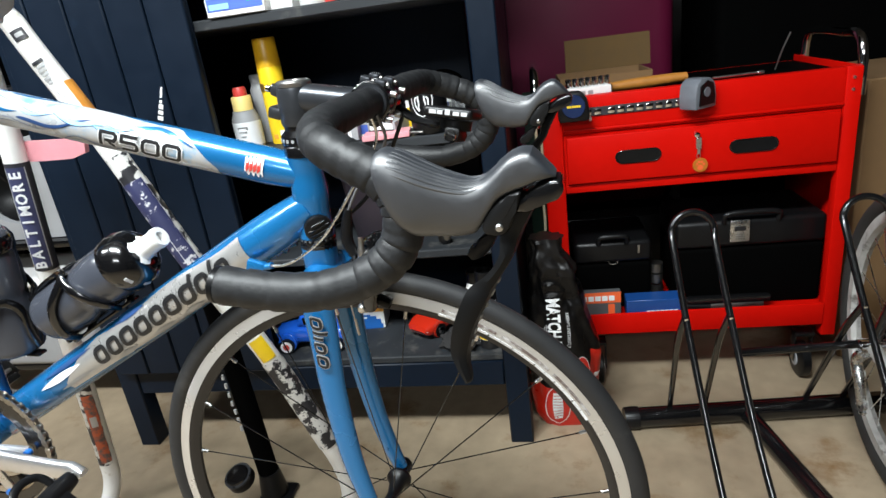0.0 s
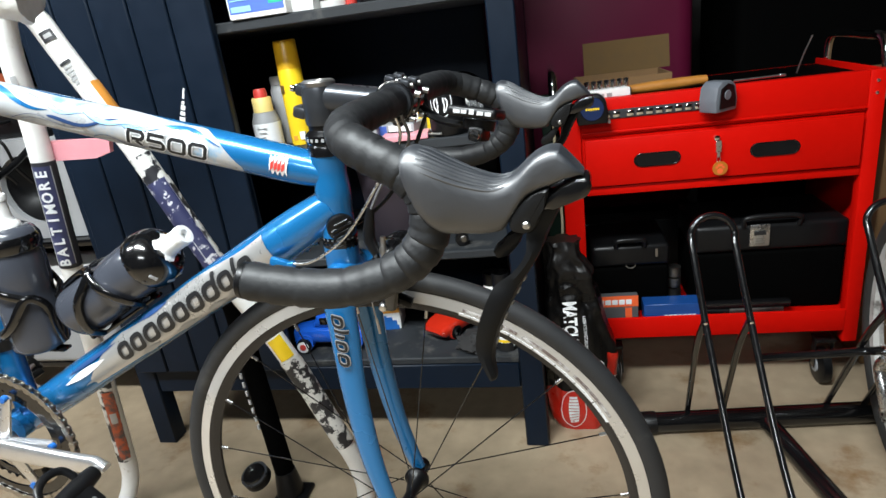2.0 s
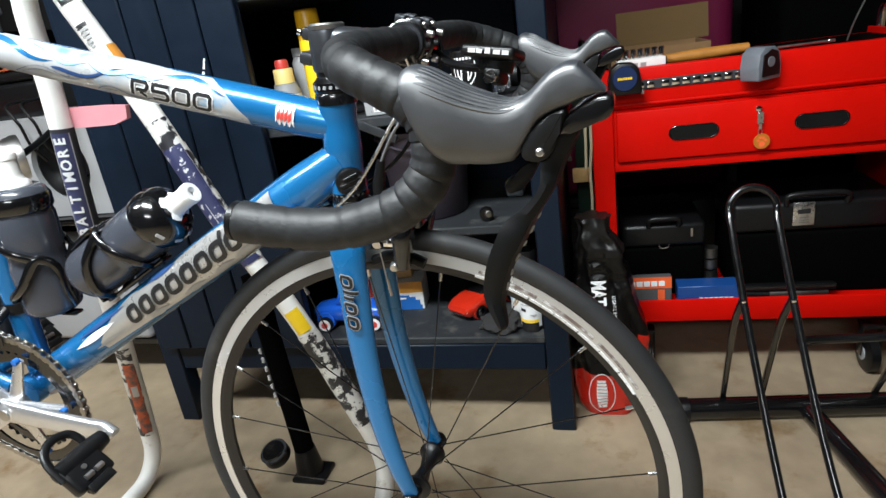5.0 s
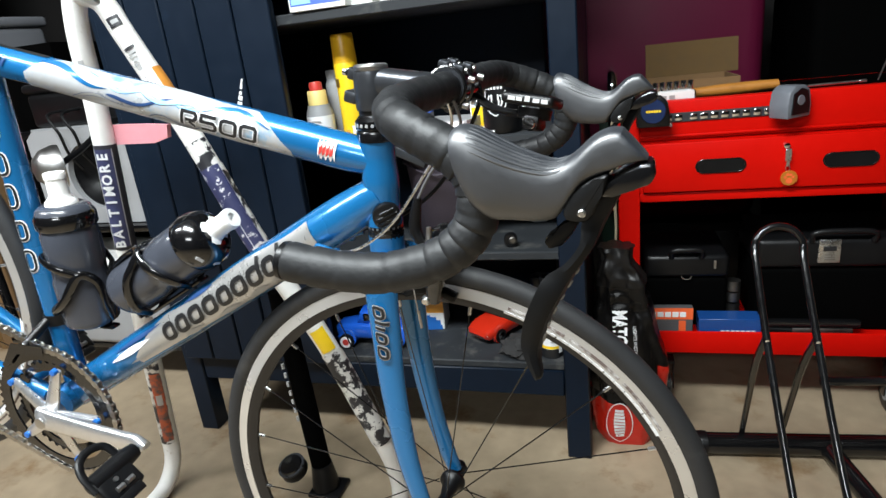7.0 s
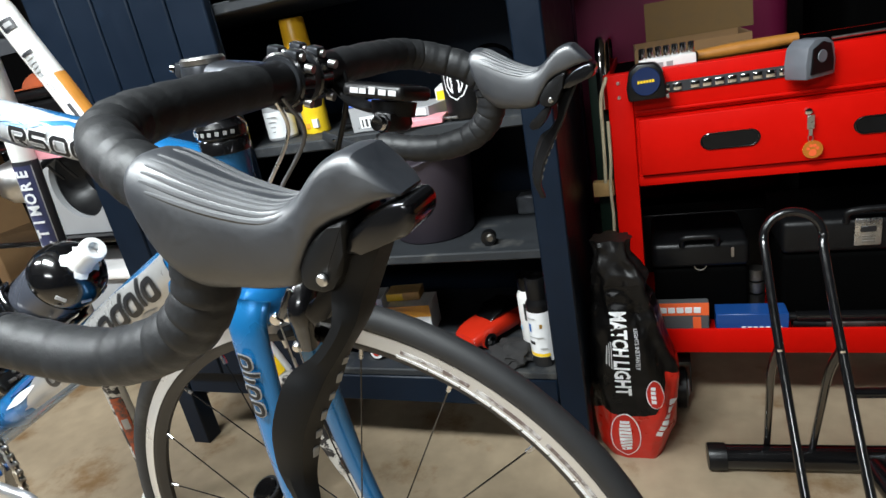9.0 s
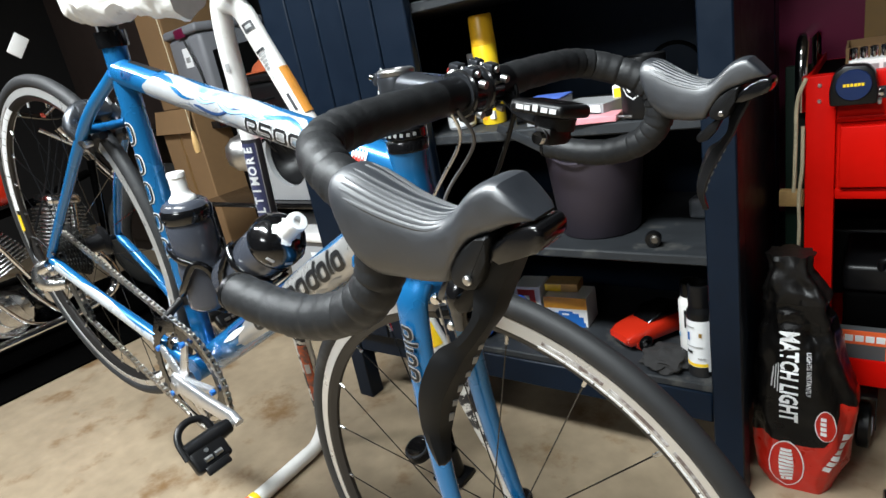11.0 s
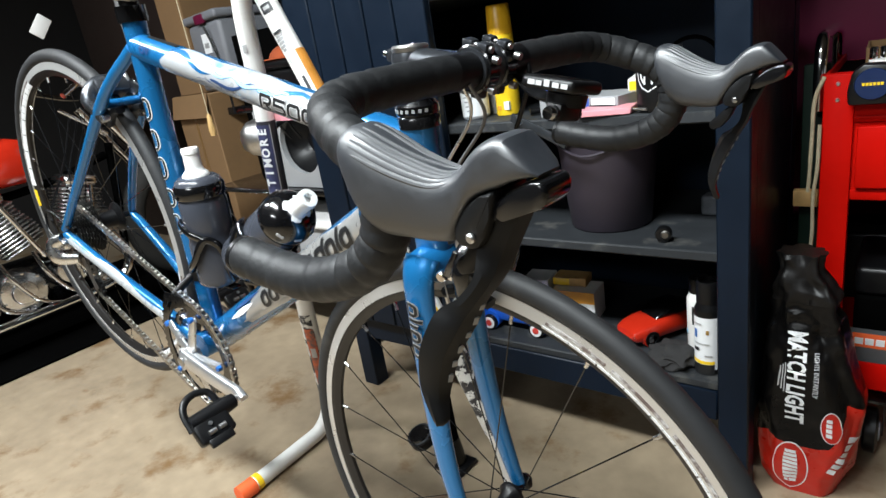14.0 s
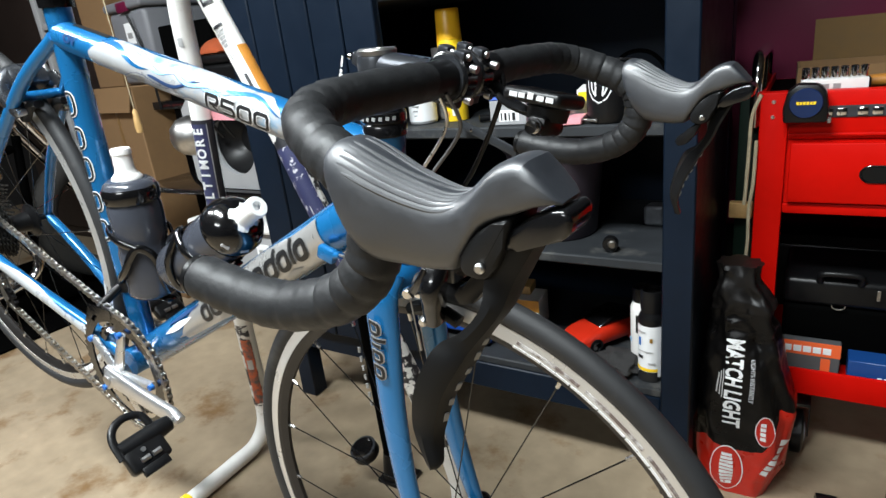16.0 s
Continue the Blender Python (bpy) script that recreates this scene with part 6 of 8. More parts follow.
for x in (0.058, 0.575):
    for y in (0.03, CD - 0.04):
        cs = new("caster")
        cs.parent = cart
        part("wheel", moved(lathe([(0, -0.014), (0.040, -0.013), (0.0475, -0.009), (0.0475, 0.009), (0.040, 0.013), (0, 0.014)], 24, "x"), Matrix.Translation((x, y, 0.048))), BLACK_PLASTIC, cs, "black caster wheel")
        part("hub", moved(lathe([(0, -0.017), (0.018, -0.016), (0.020, 0.016), (0, 0.017)], 18, "x"), Matrix.Translation((x, y, 0.048))), GREY_PLASTIC, cs)
        part("fork", join(box(x - 0.022, x - 0.019, y - 0.012, y + 0.012, 0.045, 0.126, 0.001), box(x + 0.019, x + 0.022, y - 0.012, y + 0.012, 0.045, 0.126, 0.001), box(x - 0.022, x + 0.022, y - 0.02, y + 0.02, 0.122, 0.1295, 0.001)), BLACK_STEEL, cs)

# Key with a paw tag
key = thing("key_ring", "key in the drawer lock with an orange paw tag", "key", m=CART @ pose(0.299, -0.0155, 0.664))
part("key", join(box(-0.006, 0.006, -0.001, 0.001, -0.022, 0.004, 0.0005, 1), box(-0.003, 0.003, -0.001, 0.001, -0.034, -0.021)), ALLOY, key, "bright steel key")
tg = moved(lathe([(0, -0.0012), (0.0165, -0.0012), (0.0168, 0.0012), (0, 0.0012)], 24, "y"), Matrix.Translation((0.004, 0, -0.060)))
part("paw_tag", tg, TAG_ORANGE, key, "orange-gold round tag")
for dx, dz, r in ((0, -0.006, 0.0065), (-0.0075, 0.002, 0.003), (-0.003, 0.0075, 0.003), (0.003, 0.0075, 0.003), (0.0075, 0.002, 0.003)):
    part("paw_mark", moved(lathe([(0, -0.0016), (r, -0.0016), (r, -0.0010), (0, -0.0010)], 12, "y"), Matrix.Translation((0.004, 0, -0.060 + dz)) @ Matrix.Translation((dx, 0, 0))), ORANGE_RED, key)
part("split_ring", tube([(0.004 * math.cos(a), 0.0, -0.038 + 0.007 * math.sin(a)) for a in (2 * math.pi * k / 14 for k in range(14))], 0.0008, 6, closed=True), STEEL, key)


def tape_measure(m, label):
    t = thing("tape_measure", label, "tape measure", m=m)
    sh = slab([(-0.034, -0.032), (0.034, -0.032), (0.036, -0.010), (0.030, 0.022), (0.018, 0.034), (-0.014, 0.036), (-0.030, 0.024), (-0.036, -0.006)], 0.036)
    bmesh.ops.bevel(sh, geom=sh.edges[:], offset=0.005, segments=2, profile=0.5, affect="EDGES")
    part("case", sh, BLACK_PLASTIC, t, "black rubber case")
    part("badge", moved(lathe([(0, -0.0212), (0.025, -0.0212), (0.0262, -0.0195), (0.0262, -0.017), (0, -0.017)], 28, "y"), Matrix.Translation((0.0, 0, 0.003))), BLUE_ANO, t, "dark blue round badge")
    for k in range(6):
        part("badge_bar", box(-0.015 + 0.0052 * k, -0.011 + 0.0052 * k, -0.0220, -0.0208, 0.001, 0.006), YELLOW, t)
    part("hook", box(0.034, 0.040, -0.011, 0.011, -0.034, -0.026, 0.0008, 1), STEEL, t)
    return t


tape_measure(CART @ pose(0.022, -0.020, 0.768), "black tape measure with round blue badge on the cart")
t2 = thing("tape_measure", "grey-sided tape measure standing on the cart edge", "tape measure", m=CART @ pose(0.293, -0.018, 0.768, 0, 0, 38))
sh = slab([(-0.032, -0.032), (0.034, -0.032), (0.036, -0.008), (0.030, 0.022), (0.016, 0.033), (-0.014, 0.034), (-0.029, 0.022), (-0.034, -0.006)], 0.046)
bmesh.ops.bevel(sh, geom=sh.edges[:], offset=0.004, segments=2, profile=0.5, affect="EDGES")
GREY_CASE = mat("blue_grey_plastic", (0.135, 0.145, 0.165), 0.40, vary=0.1, bump=0.05)
part("case", sh, GREY_CASE, t2, "grey moulded case")
part("face", box(0.0335, 0.0368, -0.019, 0.019, -0.020, 0.012, 0.001, 1), SATIN_FOIL, t2, "grey face plate")
part("badge", moved(slab([(-0.024, -0.024), (0.026, -0.024), (0.027, -0.006), (0.020, 0.022), (0.002, 0.028), (-0.020, 0.018)], 0.002), Matrix.Translation((0, -0.0242, 0))), BLACK_PLASTIC, t2, "black side label")
part("badge", moved(lathe([(0, -0.0012), (0.010, -0.0012), (0.0105, 0.0), (0, 0)], 20, "y"), Matrix.Translation((0.0, -0.0253, 0.004))), GREY_CASE, t2)
part("tape_hook", box(0.036, 0.060, -0.012, 0.012, -0.033, -0.030, 0.0008, 1), BRASS, t2)
scr = thing("screwdriver", "thin steel screwdriver lying along the cart edge", "screwdriver", m=CART @ pose(0.335, 0.020, 0.7925, 0, 0, 6))
part("shaft", rod((0, 0, 0), (0.10, 0, 0), 0.0028), STEEL, scr)
part("tip", box(0.098, 0.112, -0.004, 0.004, -0.003, 0.003, 0.001, 1), ALLOY, scr)
# open cardboard box, socket set, hammer handle
ob = thing("cardboard_box", "open brown cardboard box with its lid flap raised", "box", m=CART @ pose(0.11, 0.17, 0.7725, 0, 0, 2))
part("box_body", join(box(-0.11, 0.11, -0.06, -0.056, 0, 0.045), box(-0.11, 0.11, 0.086, 0.09, 0, 0.045), box(-0.11, -0.106, -0.056, 0.086, 0, 0.045), box(0.106, 0.11, -0.056, 0.086, 0, 0.045), box(-0.106, 0.106, -0.056, 0.086, 0, 0.003)), CARDBOARD, ob)
part("flap", box(-0.082, 0.138, -0.002, 0.002, 0, 0.082), SHADED_CARDBOARD, ob, "raised lid flap", m=Matrix.Translation((0, 0.092, 0.045)) @ Matrix.Rotation(radians(-8), 4, "X"))
ss = thing("socket_set", "row of chrome sockets on a rail with white label", "socket set", m=CART @ pose(0.062, 0.045, 0.7725, 0, 0, 4))
part("rail", box(-0.052, 0.052, -0.014, 0.014, 0, 0.030, 0.002), WHITE_PLASTIC, ss, "white printed label block")
for k in range(2):
    part("print_panel", box(-0.020 + 0.018 * k, -0.008 + 0.018 * k, -0.0146, -0.0138, 0.006, 0.022), GREY_DECAL, ss)
for k in range(7):
    part("socket", lathe([(0, 0.0305), (0.0062, 0.0305), (0.0066, 0.034), (0.0066, 0.050), (0.005, 0.051), (0.004, 0.044), (0, 0.044)], 14), CHROME, ss, m=Matrix.Translation((-0.045 + 0.015 * k, 0, 0)))
hm = thing("hammer", "hammer with a pale wooden handle on the cart", "hammer", m=CART @ pose(0.228, 0.10, 0.789, 0, 0, 4))
part("handle", tube(line((-0.12, 0, 0), (0.07, 0, 0.004), 8), lambda t: (0.013, 0.010 + 0.003 * math.sin(3 * t)), 14, up=(0, 0, 1)), HANDLE_WOOD, hm, "pale wooden handle")
part("head", join(box(-0.138, -0.112, -0.045, 0.04, -0.013, 0.013, 0.004)), BLACK_PLASTIC, hm, "dark hammer head")

# black cases inside the bay
def tool_case(name, label, m, sx, sy, sz, latches=1):
    t = thing(name, label, "tool case", m=m)
    # Bottom darker than the lid: the bay's shade put into its colour
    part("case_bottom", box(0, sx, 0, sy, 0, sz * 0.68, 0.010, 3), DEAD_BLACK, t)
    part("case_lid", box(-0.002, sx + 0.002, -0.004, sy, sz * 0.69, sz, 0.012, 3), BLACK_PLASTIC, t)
    part("carry_handle", tube(smooth_path([(sx * 0.32, -0.002, sz * 0.97), (sx * 0.33, -0.010, sz * 1.07), (sx * 0.5, -0.012, sz * 1.09), (sx * 0.67, -0.010, sz * 1.07), (sx * 0.68, -0.002, sz * 0.97)], 6), 0.007, 10), BLACK_PLASTIC, t)
    return t


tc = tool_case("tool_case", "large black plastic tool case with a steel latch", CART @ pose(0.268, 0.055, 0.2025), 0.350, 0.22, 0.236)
part("latch", box(0.125, 0.172, -0.0095, -0.0035, 0.178, 0.236, 0.003), ALLOY, tc, "brushed steel latch plate")
part("latch_slot", box(0.135, 0.162, -0.0108, -0.0092, 0.208, 0.220, 0.001, 1), BLACK_DECAL, tc)
for k in range(3):
    part("latch_rib", box(0.138, 0.160, -0.0108, -0.0092, 0.186 + 0.006 * k, 0.1885 + 0.006 * k), STEEL, tc)
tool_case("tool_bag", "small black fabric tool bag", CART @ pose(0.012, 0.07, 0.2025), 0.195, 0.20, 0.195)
zp = thing("zip_pull", "small steel zip pull and ring on a bag", "zip", m=CART @ pose(0.11, 0.062, 0.345))
part("ring", tube([(0.012 * math.cos(a), 0, 0.010 * math.sin(a)) for a in (math.pi + math.pi * k / 10 for k in range(11))], 0.0012, 6), STEEL, zp)
part("pull", box(0.062, 0.068, -0.001, 0.001, 0.018, 0.040, 0.0005, 1), STEEL, zp)
CASE_BLUE = mat("deep_blue_plastic", (0.008, 0.055, 0.22), 0.4, vary=0.06, bump=0.05)
BOX_GREY = mat("dark_grey_card", (0.075, 0.078, 0.082), 0.6, vary=0.1, bump=0.05)
rb = carton("drill_battery_box", "grey and orange printed power tool box", CART @ pose(0.062, 0.024, 0.2025), 0.118, 0.022, 0.076, BOX_GREY, bars=((0.0, 1.0, 0.60, 1.0, ORANGE_RED), (0.72, 0.86, 0.05, 0.55, ORANGE_RED)))
for k in range(5):
    part("maker_bar", box(-0.042 + 0.0175 * k, -0.0275 + 0.0175 * k, -0.0128, -0.0116, 0.052, 0.066, 0.0004, 1), WHITE_DECAL, rb)
bb = carton("hex_key_case", "bright blue plastic tool case with white lettering bars", CART @ pose(0.205, 0.035, 0.2025), 0.140, 0.05, 0.048, CASE_BLUE)
for k in range(7):
    part("maker_bar", box(-0.020 + 0.0115 * k, -0.012 + 0.0115 * k, -0.0262, -0.0248, 0.008, 0.018), WHITE_DECAL, bb)
for i, (x, z, l) in enumerate(((0.29, 0.232, 0.20), (0.345, 0.214, 0.13))):
    cl = thing("caulk_gun" if i == 0 else "steel_bar", "dark steel bar tool lying in the cart bay", "tool", m=CART @ pose(x, 0.030, z))
    part("bar", box(0, l, -0.010, 0.010, -0.008, 0.010, 0.004), DARK_STEEL if i else BLACK_STEEL, cl)
    part("grip", tube(line((0, 0, 0), (-0.06, 0, 0.004), 4), 0.010, 12), BLACK_PLASTIC, cl)
cn = thing("socket_rail", "stack of dark sockets in the cart bay", "sockets", m=CART @ pose(0.225, 0.10, 0.2025))
for k in range(4):
    part("socket", lathe([(0, 0.03 * k), (0.018, 0.03 * k), (0.018, 0.03 * k + 0.025), (0, 0.03 * k + 0.025)], 16), DARK_STEEL, cn)

# Purple tote behind the cart, dark boxes, wall behind
tote = thing("purple_tote", "large magenta plastic storage tote with rounded edges", "tote", m=CART @ pose(0.0, 0.50, 0))
part("tote_body", box(-0.30, 0.36, 0, 0.40, 0.35, 1.14, 0.05, 4), PURPLE, tote)
part("tote_rim", box(-0.32, 0.38, -0.02, 0.42, 1.14, 1.18, 0.015, 3), PURPLE, tote)
st = thing("step_box", "dark storage crate supporting a tote", "crate", m=CART @ pose(0.0, 0.50, 0))
part("crate_body", box(-0.30, 0.36, 0.0, 0.40, 0, 0.318, 0.01, 2), BLACK_PLASTIC, st)
part("crate_rim", box(-0.306, 0.366, -0.006, 0.406, 0.3185, 0.349, 0.006, 2), BLACK_PLASTIC, st)
# The chest's colour is dropped to near black to hold the corner's shade
dk = thing("storage_chest", "lidded storage chest, coloured near black for the corner's shade", "chest", m=CART @ pose(0.46, 0.46, 0))
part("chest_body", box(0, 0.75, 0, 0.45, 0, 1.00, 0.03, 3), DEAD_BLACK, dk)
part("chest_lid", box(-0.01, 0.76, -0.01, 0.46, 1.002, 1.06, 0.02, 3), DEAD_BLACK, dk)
cb = thing("tall_carton", "tall brown cardboard carton beside the cart", "carton", m=CART @ pose(0.70, 0.10, 0))
part("carton_body", box(0, 0.5, 0, 0.35, 0, 0.74, 0.004, 1), CARDBOARD, cb)
part("carton_tape", box(0.22, 0.28, -0.001, 0.0, 0, 0.74), PACK_TAPE, cb)
an = thing("cable_lead", "thin bright wire rising from a black box", "wire", m=CART @ pose(0.53, 0.20, 0.7725))
part("wire", tube(smooth_path([(0, 0, 0), (0.012, 0, 0.04), (0.03, 0, 0.085)], 6), 0.0018, 6), STEEL, an)
# Green board, cord and wood block hung at the cart's side
gb = thing("green_board", "dark green board leaning between shelf and cart", "board", m=pose(0.775, 0.90, 0))
part("board", box(-0.014, 0.03, 0, 0.02, 0.13, 0.80, 0.003), GREEN_DARK, gb)
wb = thing("wood_block", "short pale wooden block beside the cart", "wood block", m=pose(0.772, 0.878, 0))
part("block", box(-0.019, 0.025, 0, 0.0205, 0.525, 0.558, 0.002), WOOD, wb)
cd = thing("pull_cord", "pale knotted cord hanging from the cart handle", "cord", m=pose(0, 0, 0))
part("cord", tube(smooth_path([(0.806, 0.826, 0.785), (0.793, 0.822, 0.745), (0.791, 0.822, 0.68), (0.789, 0.823, 0.60), (0.7875, 0.823, 0.572)], 8), 0.0035, 8), ROPE, cd)
part("cord", tube(smooth_path([(0.803, 0.819, 0.700), (0.802, 0.819, 0.62), (0.797, 0.820, 0.565), (0.798, 0.820, 0.50), (0.796, 0.822, 0.45)], 8), 0.0033, 8), ROPE, cd)

# Charcoal bag
BAG = pose(0.815, 0.712, 0)
bag = thing("charcoal_bag", "half-empty black and red film bag of charcoal, top folded over", "bag", m=BAG)
BAG_EDGE = [(0.0, -0.058, 0.062, 0.050), (0.05, -0.078, 0.080, 0.060), (0.12, -0.080, 0.092, 0.062), (0.20, -0.078, 0.096, 0.061), (0.30, -0.072, 0.070, 0.055), (0.36, -0.067, 0.054, 0.048), (0.42, -0.058, 0.046, 0.042), (0.455, -0.056, 0.026, 0.034), (0.53, -0.050, 0.018, 0.026)]


def bag_at(z):
    """Middle, half width and half depth of the bag at a height."""
    for (za, la, ra, da), (zb, lb, rb2, db) in zip(BAG_EDGE, BAG_EDGE[1:]):
        if z <= zb:
            t = (z - za) / (zb - za)
            l, r, d = la + (lb - la) * t, ra + (rb2 - ra) * t, da + (db - da) * t
            return (l + r) / 2, (r - l) / 2, d
    return (BAG_EDGE[-1][1] + BAG_EDGE[-1][2]) / 2, (BAG_EDGE[-1][2] - BAG_EDGE[-1][1]) / 2, BAG_EDGE[-1][3]


def bag_skin(z, a):
    c0, w, d = bag_at(z)
    c, q = rnd(math.cos(a), 0.6), rnd(math.sin(a), 0.75)
    p = Vector((c0 + w * c, d * q + 0.03 * max(0, z - 0.3), z))
    k = noise.fractal(Vector((p.x * 24, p.y * 24, z * 12)), 0.9, 2.0, 4) * 0.006
    up_ = max(0.0, min(1.0, (z - 0.27) / 0.10))
    crease = abs(noise.noise(Vector((p.x * 20 + z * 26, p.y * 16, z * 15 - p.x * 30)))) * -0.015 * up_ + 0.002 * up_
    fold = 0.0035 * math.sin(7 * a + 18 * z) * min(1, z * 8)
    return p + Vector((c, q, 0)) * (k + fold + crease)


def red_edge(a):
    """Height at which the red print ends: it climbs the bag's right side."""
    t = max(0.0, min(1.0, (math.cos(a) - 0.30) / 0.45))
    return 0.122 + 0.090 * t * t * (3 - 2 * t) + 0.006 * math.sin(5 * a)


def bag_part(z0, z1, n=26, seg=96):
    """A band of the bag's skin between two heights, each a number or a function of the angle."""
    bm = bmesh.new()
    rows = []
    for i in range(n + 1):
        row = []
        for j in range(seg):
            a = 2 * math.pi * j / seg
            lo, hi = (z(a) if callable(z) else z for z in (z0, z1))
            row.append(bm.verts.new(bag_skin(lo + (hi - lo) * i / n, a)))
        rows.append(row)
    for i in range(n):
        for j in range(seg):
            bm.faces.new((rows[i][j], rows[i][(j + 1) % seg], rows[i + 1][(j + 1) % seg], rows[i + 1][j]))
    if not callable(z0):
        bm.faces.new(rows[0][::-1])
    if not callable(z1):
        bm.faces.new(rows[-1])
    return bm


part("bag_bottom", bag_part(0.0, red_edge, 24), BAG_RED, bag, "red lower part of the bag")
part("bag_body", bag_part(red_edge, 0.405, 44), BAG_BLACK, bag, "wrinkled glossy black film")
part("bag_top", bag_part(0.4052, 0.492, 24), mat("dull_film", (0.006, 0.0052, 0.005), 0.42, spec=0.3, vary=0.35, grain=30, bump=0.7, fine=0.003), bag, "dull crumpled top of the bag")


def on_bag(bm, x0, z0, lift=0.0):
    """Lays a flat front print on the bag's skin."""
    for v in bm.verts:
        x, z = v.co.x + x0, max(0.002, v.co.z + z0)
        c0, w, d = bag_at(z)
        q = max(-0.97, min(0.97, (x - c0) / w))
        a = -math.acos(math.copysign(abs(q) ** (1 / 0.6), q))
        p = bag_skin(z, a)
        nrm_ = Vector((p.x - c0, p.y * 1.3, 0)).normalized()
        v.co = p + nrm_ * (0.0012 + lift)
    return bm


def grid_print(w, h, nx=8, nz=16):
    bm = bmesh.new()
    bmesh.ops.create_grid(bm, x_segments=nx, y_segments=nz, size=0.5)
    for v in bm.verts:
        v.co = Vector((v.co.x * w, 0, v.co.y * h))
    return bm


def disc_print(rx, rz, n=28, k=5):
    bm = bmesh.new()
    c = bm.verts.new((0, 0, 0))
    prev = None
    for i in range(1, k + 1):
        rowv = [bm.verts.new((rx * i / k * math.cos(2 * math.pi * j / n), 0, rz * i / k * math.sin(2 * math.pi * j / n))) for j in range(n)]
        for j in range(n):
            if prev is None:
                bm.faces.new((c, rowv[j], rowv[(j + 1) % n]))
            else:
                bm.faces.new((prev[j], rowv[j], rowv[(j + 1) % n], prev[(j + 1) % n]))
        prev = rowv
    return bm


part("emblem", on_bag(disc_print(0.0300, 0.0565), -0.012, 0.066, 0.000), WHITE_DECAL, bag, "white-edged oval emblem")
part("emblem", on_bag(disc_print(0.0278, 0.0540), -0.012, 0.066, 0.0006), BAG_RED, bag)
for k in range(9):
    hh = 0.010 + 0.0045 * math.sin(math.pi * (k + 0.5) / 9)
    part("maker_bar", on_bag(moved(grid_print(hh * 1.7, 0.0072, 4, 2), Matrix.Translation((0, 0, 0.036 - 0.009 * k))), -0.012, 0.066, 0.0013), WHITE_DECAL, bag)
tx = moved(letters("MATCH LIGHT", 0.041, 0.0, 0.0013, 0.70), Matrix.Rotation(radians(90), 4, "Y"))
part("print", on_bag(tx, -0.010, 0.262, 0.0012), WHITE_DECAL, bag, "white words match light, running downward")
tx = moved(letters("LIGHTS INSTANTLY", 0.0105, 0.0, 0.0, 0.95), Matrix.Rotation(radians(90), 4, "Y"))
part("print", on_bag(tx, 0.022, 0.275, 0.0012), WHITE_DECAL, bag)
for k in range(3):
    part("print_bar", on_bag(moved(grid_print(0.002, 0.060 - 0.01 * k, 1, 6), Matrix.Translation((-0.027 - 0.0045 * k, 0, 0.26))), 0.0, 0.0, 0.0012), STICKER_GREY, bag)
part("emblem", on_bag(disc_print(0.0155, 0.034), 0.050, 0.172, 0.0004), WHITE_DECAL, bag)
part("emblem", on_bag(disc_print(0.0140, 0.0322), 0.050, 0.172, 0.0010), BAG_RED, bag)
for k in range(4):
    part("maker_bar", on_bag(moved(grid_print(0.0085, 0.0080, 3, 2), Matrix.Translation((0, 0, 0.015 - 0.0105 * k))), 0.047, 0.172, 0.0016), WHITE_DECAL, bag)
for k in range(6):
    part("print_bar", on_bag(moved(grid_print(0.012, 0.0115, 3, 2), Matrix.Rotation(radians(22), 4, "Y") @ Matrix.Translation((0, 0, 0.042 - 0.0155 * k))), 0.067, 0.105, 0.0010), WHITE_DECAL, bag)

# Black bicycle rack on the floor
rack = thing("bicycle_rack", "black tubular steel floor rack for bicycles", "bicycle rack", m=pose(0, 0, 0))
part("base_tube", rod((0.968, 0.655, 0.026), (1.75, 0.735, 0.026), 0.0245, 24), BLACK_STEEL, rack, "thick black base tube")
part("end_cap", moved(lathe([(0, -0.002), (0.0262, -0.002), (0.0275, 0.002), (0.0275, 0.032), (0, 0.032)], 24), between((0.962, 0.6543, 0.026), (1.2, 0.6786, 0.026))), BLACK_PLASTIC, rack, "black rubber end cap")
part("base_tube", rod((1.245, 0.678, 0.022), (1.345, 0.22, 0.022), 0.020, 20), BLACK_STEEL, rack, "black cross leg")
part("base_tube", rod((1.05, 0.14, 0.026), (1.75, 0.22, 0.026), 0.0245, 24), BLACK_STEEL, rack, "thick black base tube")


def hoop(x, y, w):
    """A wheel hoop: down at the front to the far tube, bowed at the top."""
    p = []
    for s in (-1, 1):
        p.append([(x + s * w / 2 + 0.055 + s * 0.003, y - 0.33, 0.04), (x + s * w / 2 + 0.030, y - 0.18, 0.22), (x + s * w / 2 + 0.010, y - 0.045, 0.41), (x + s * w * 0.49, y + 0.03, 0.525)])
    top = [(x + w * 0.5 * math.cos(a), y + 0.045 + 0.012 * math.sin(a), 0.545 + 0.036 * math.sin(a)) for a in (math.pi - math.pi * k / 8 for k in range(9))]
    path = smooth_path(p[0] + top + p[1][::-1], 5)
    part("hoop", tube(path, 0.0066, 14), BLACK_STEEL, rack, "glossy black wheel hoop")
    for s in (-1, 1):
        q = Vector((x + s * w / 2 + 0.010, y - 0.045, 0.405))
        part("brace", tube(smooth_path([q, q + Vector((-0.004, 0.045, -0.07)), q + Vector((0.004, 0.13, -0.20)), Vector((x + s * w / 2 + 0.022, 0.668 + 0.1 * (x - 0.97), 0.045))], 6), 0.0066, 10), BLACK_STEEL, rack)
        part("brace_bolt", moved(lathe([(0, -0.004), (0.0035, -0.003), (0.0042, 0.0), (0, 0)], 10, "y"), Matrix.Translation(q + Vector((0, -0.008, 0)))), CHROME, rack)


hoop(1.088, 0.500, 0.079)
hoop(1.402, 0.525, 0.079)
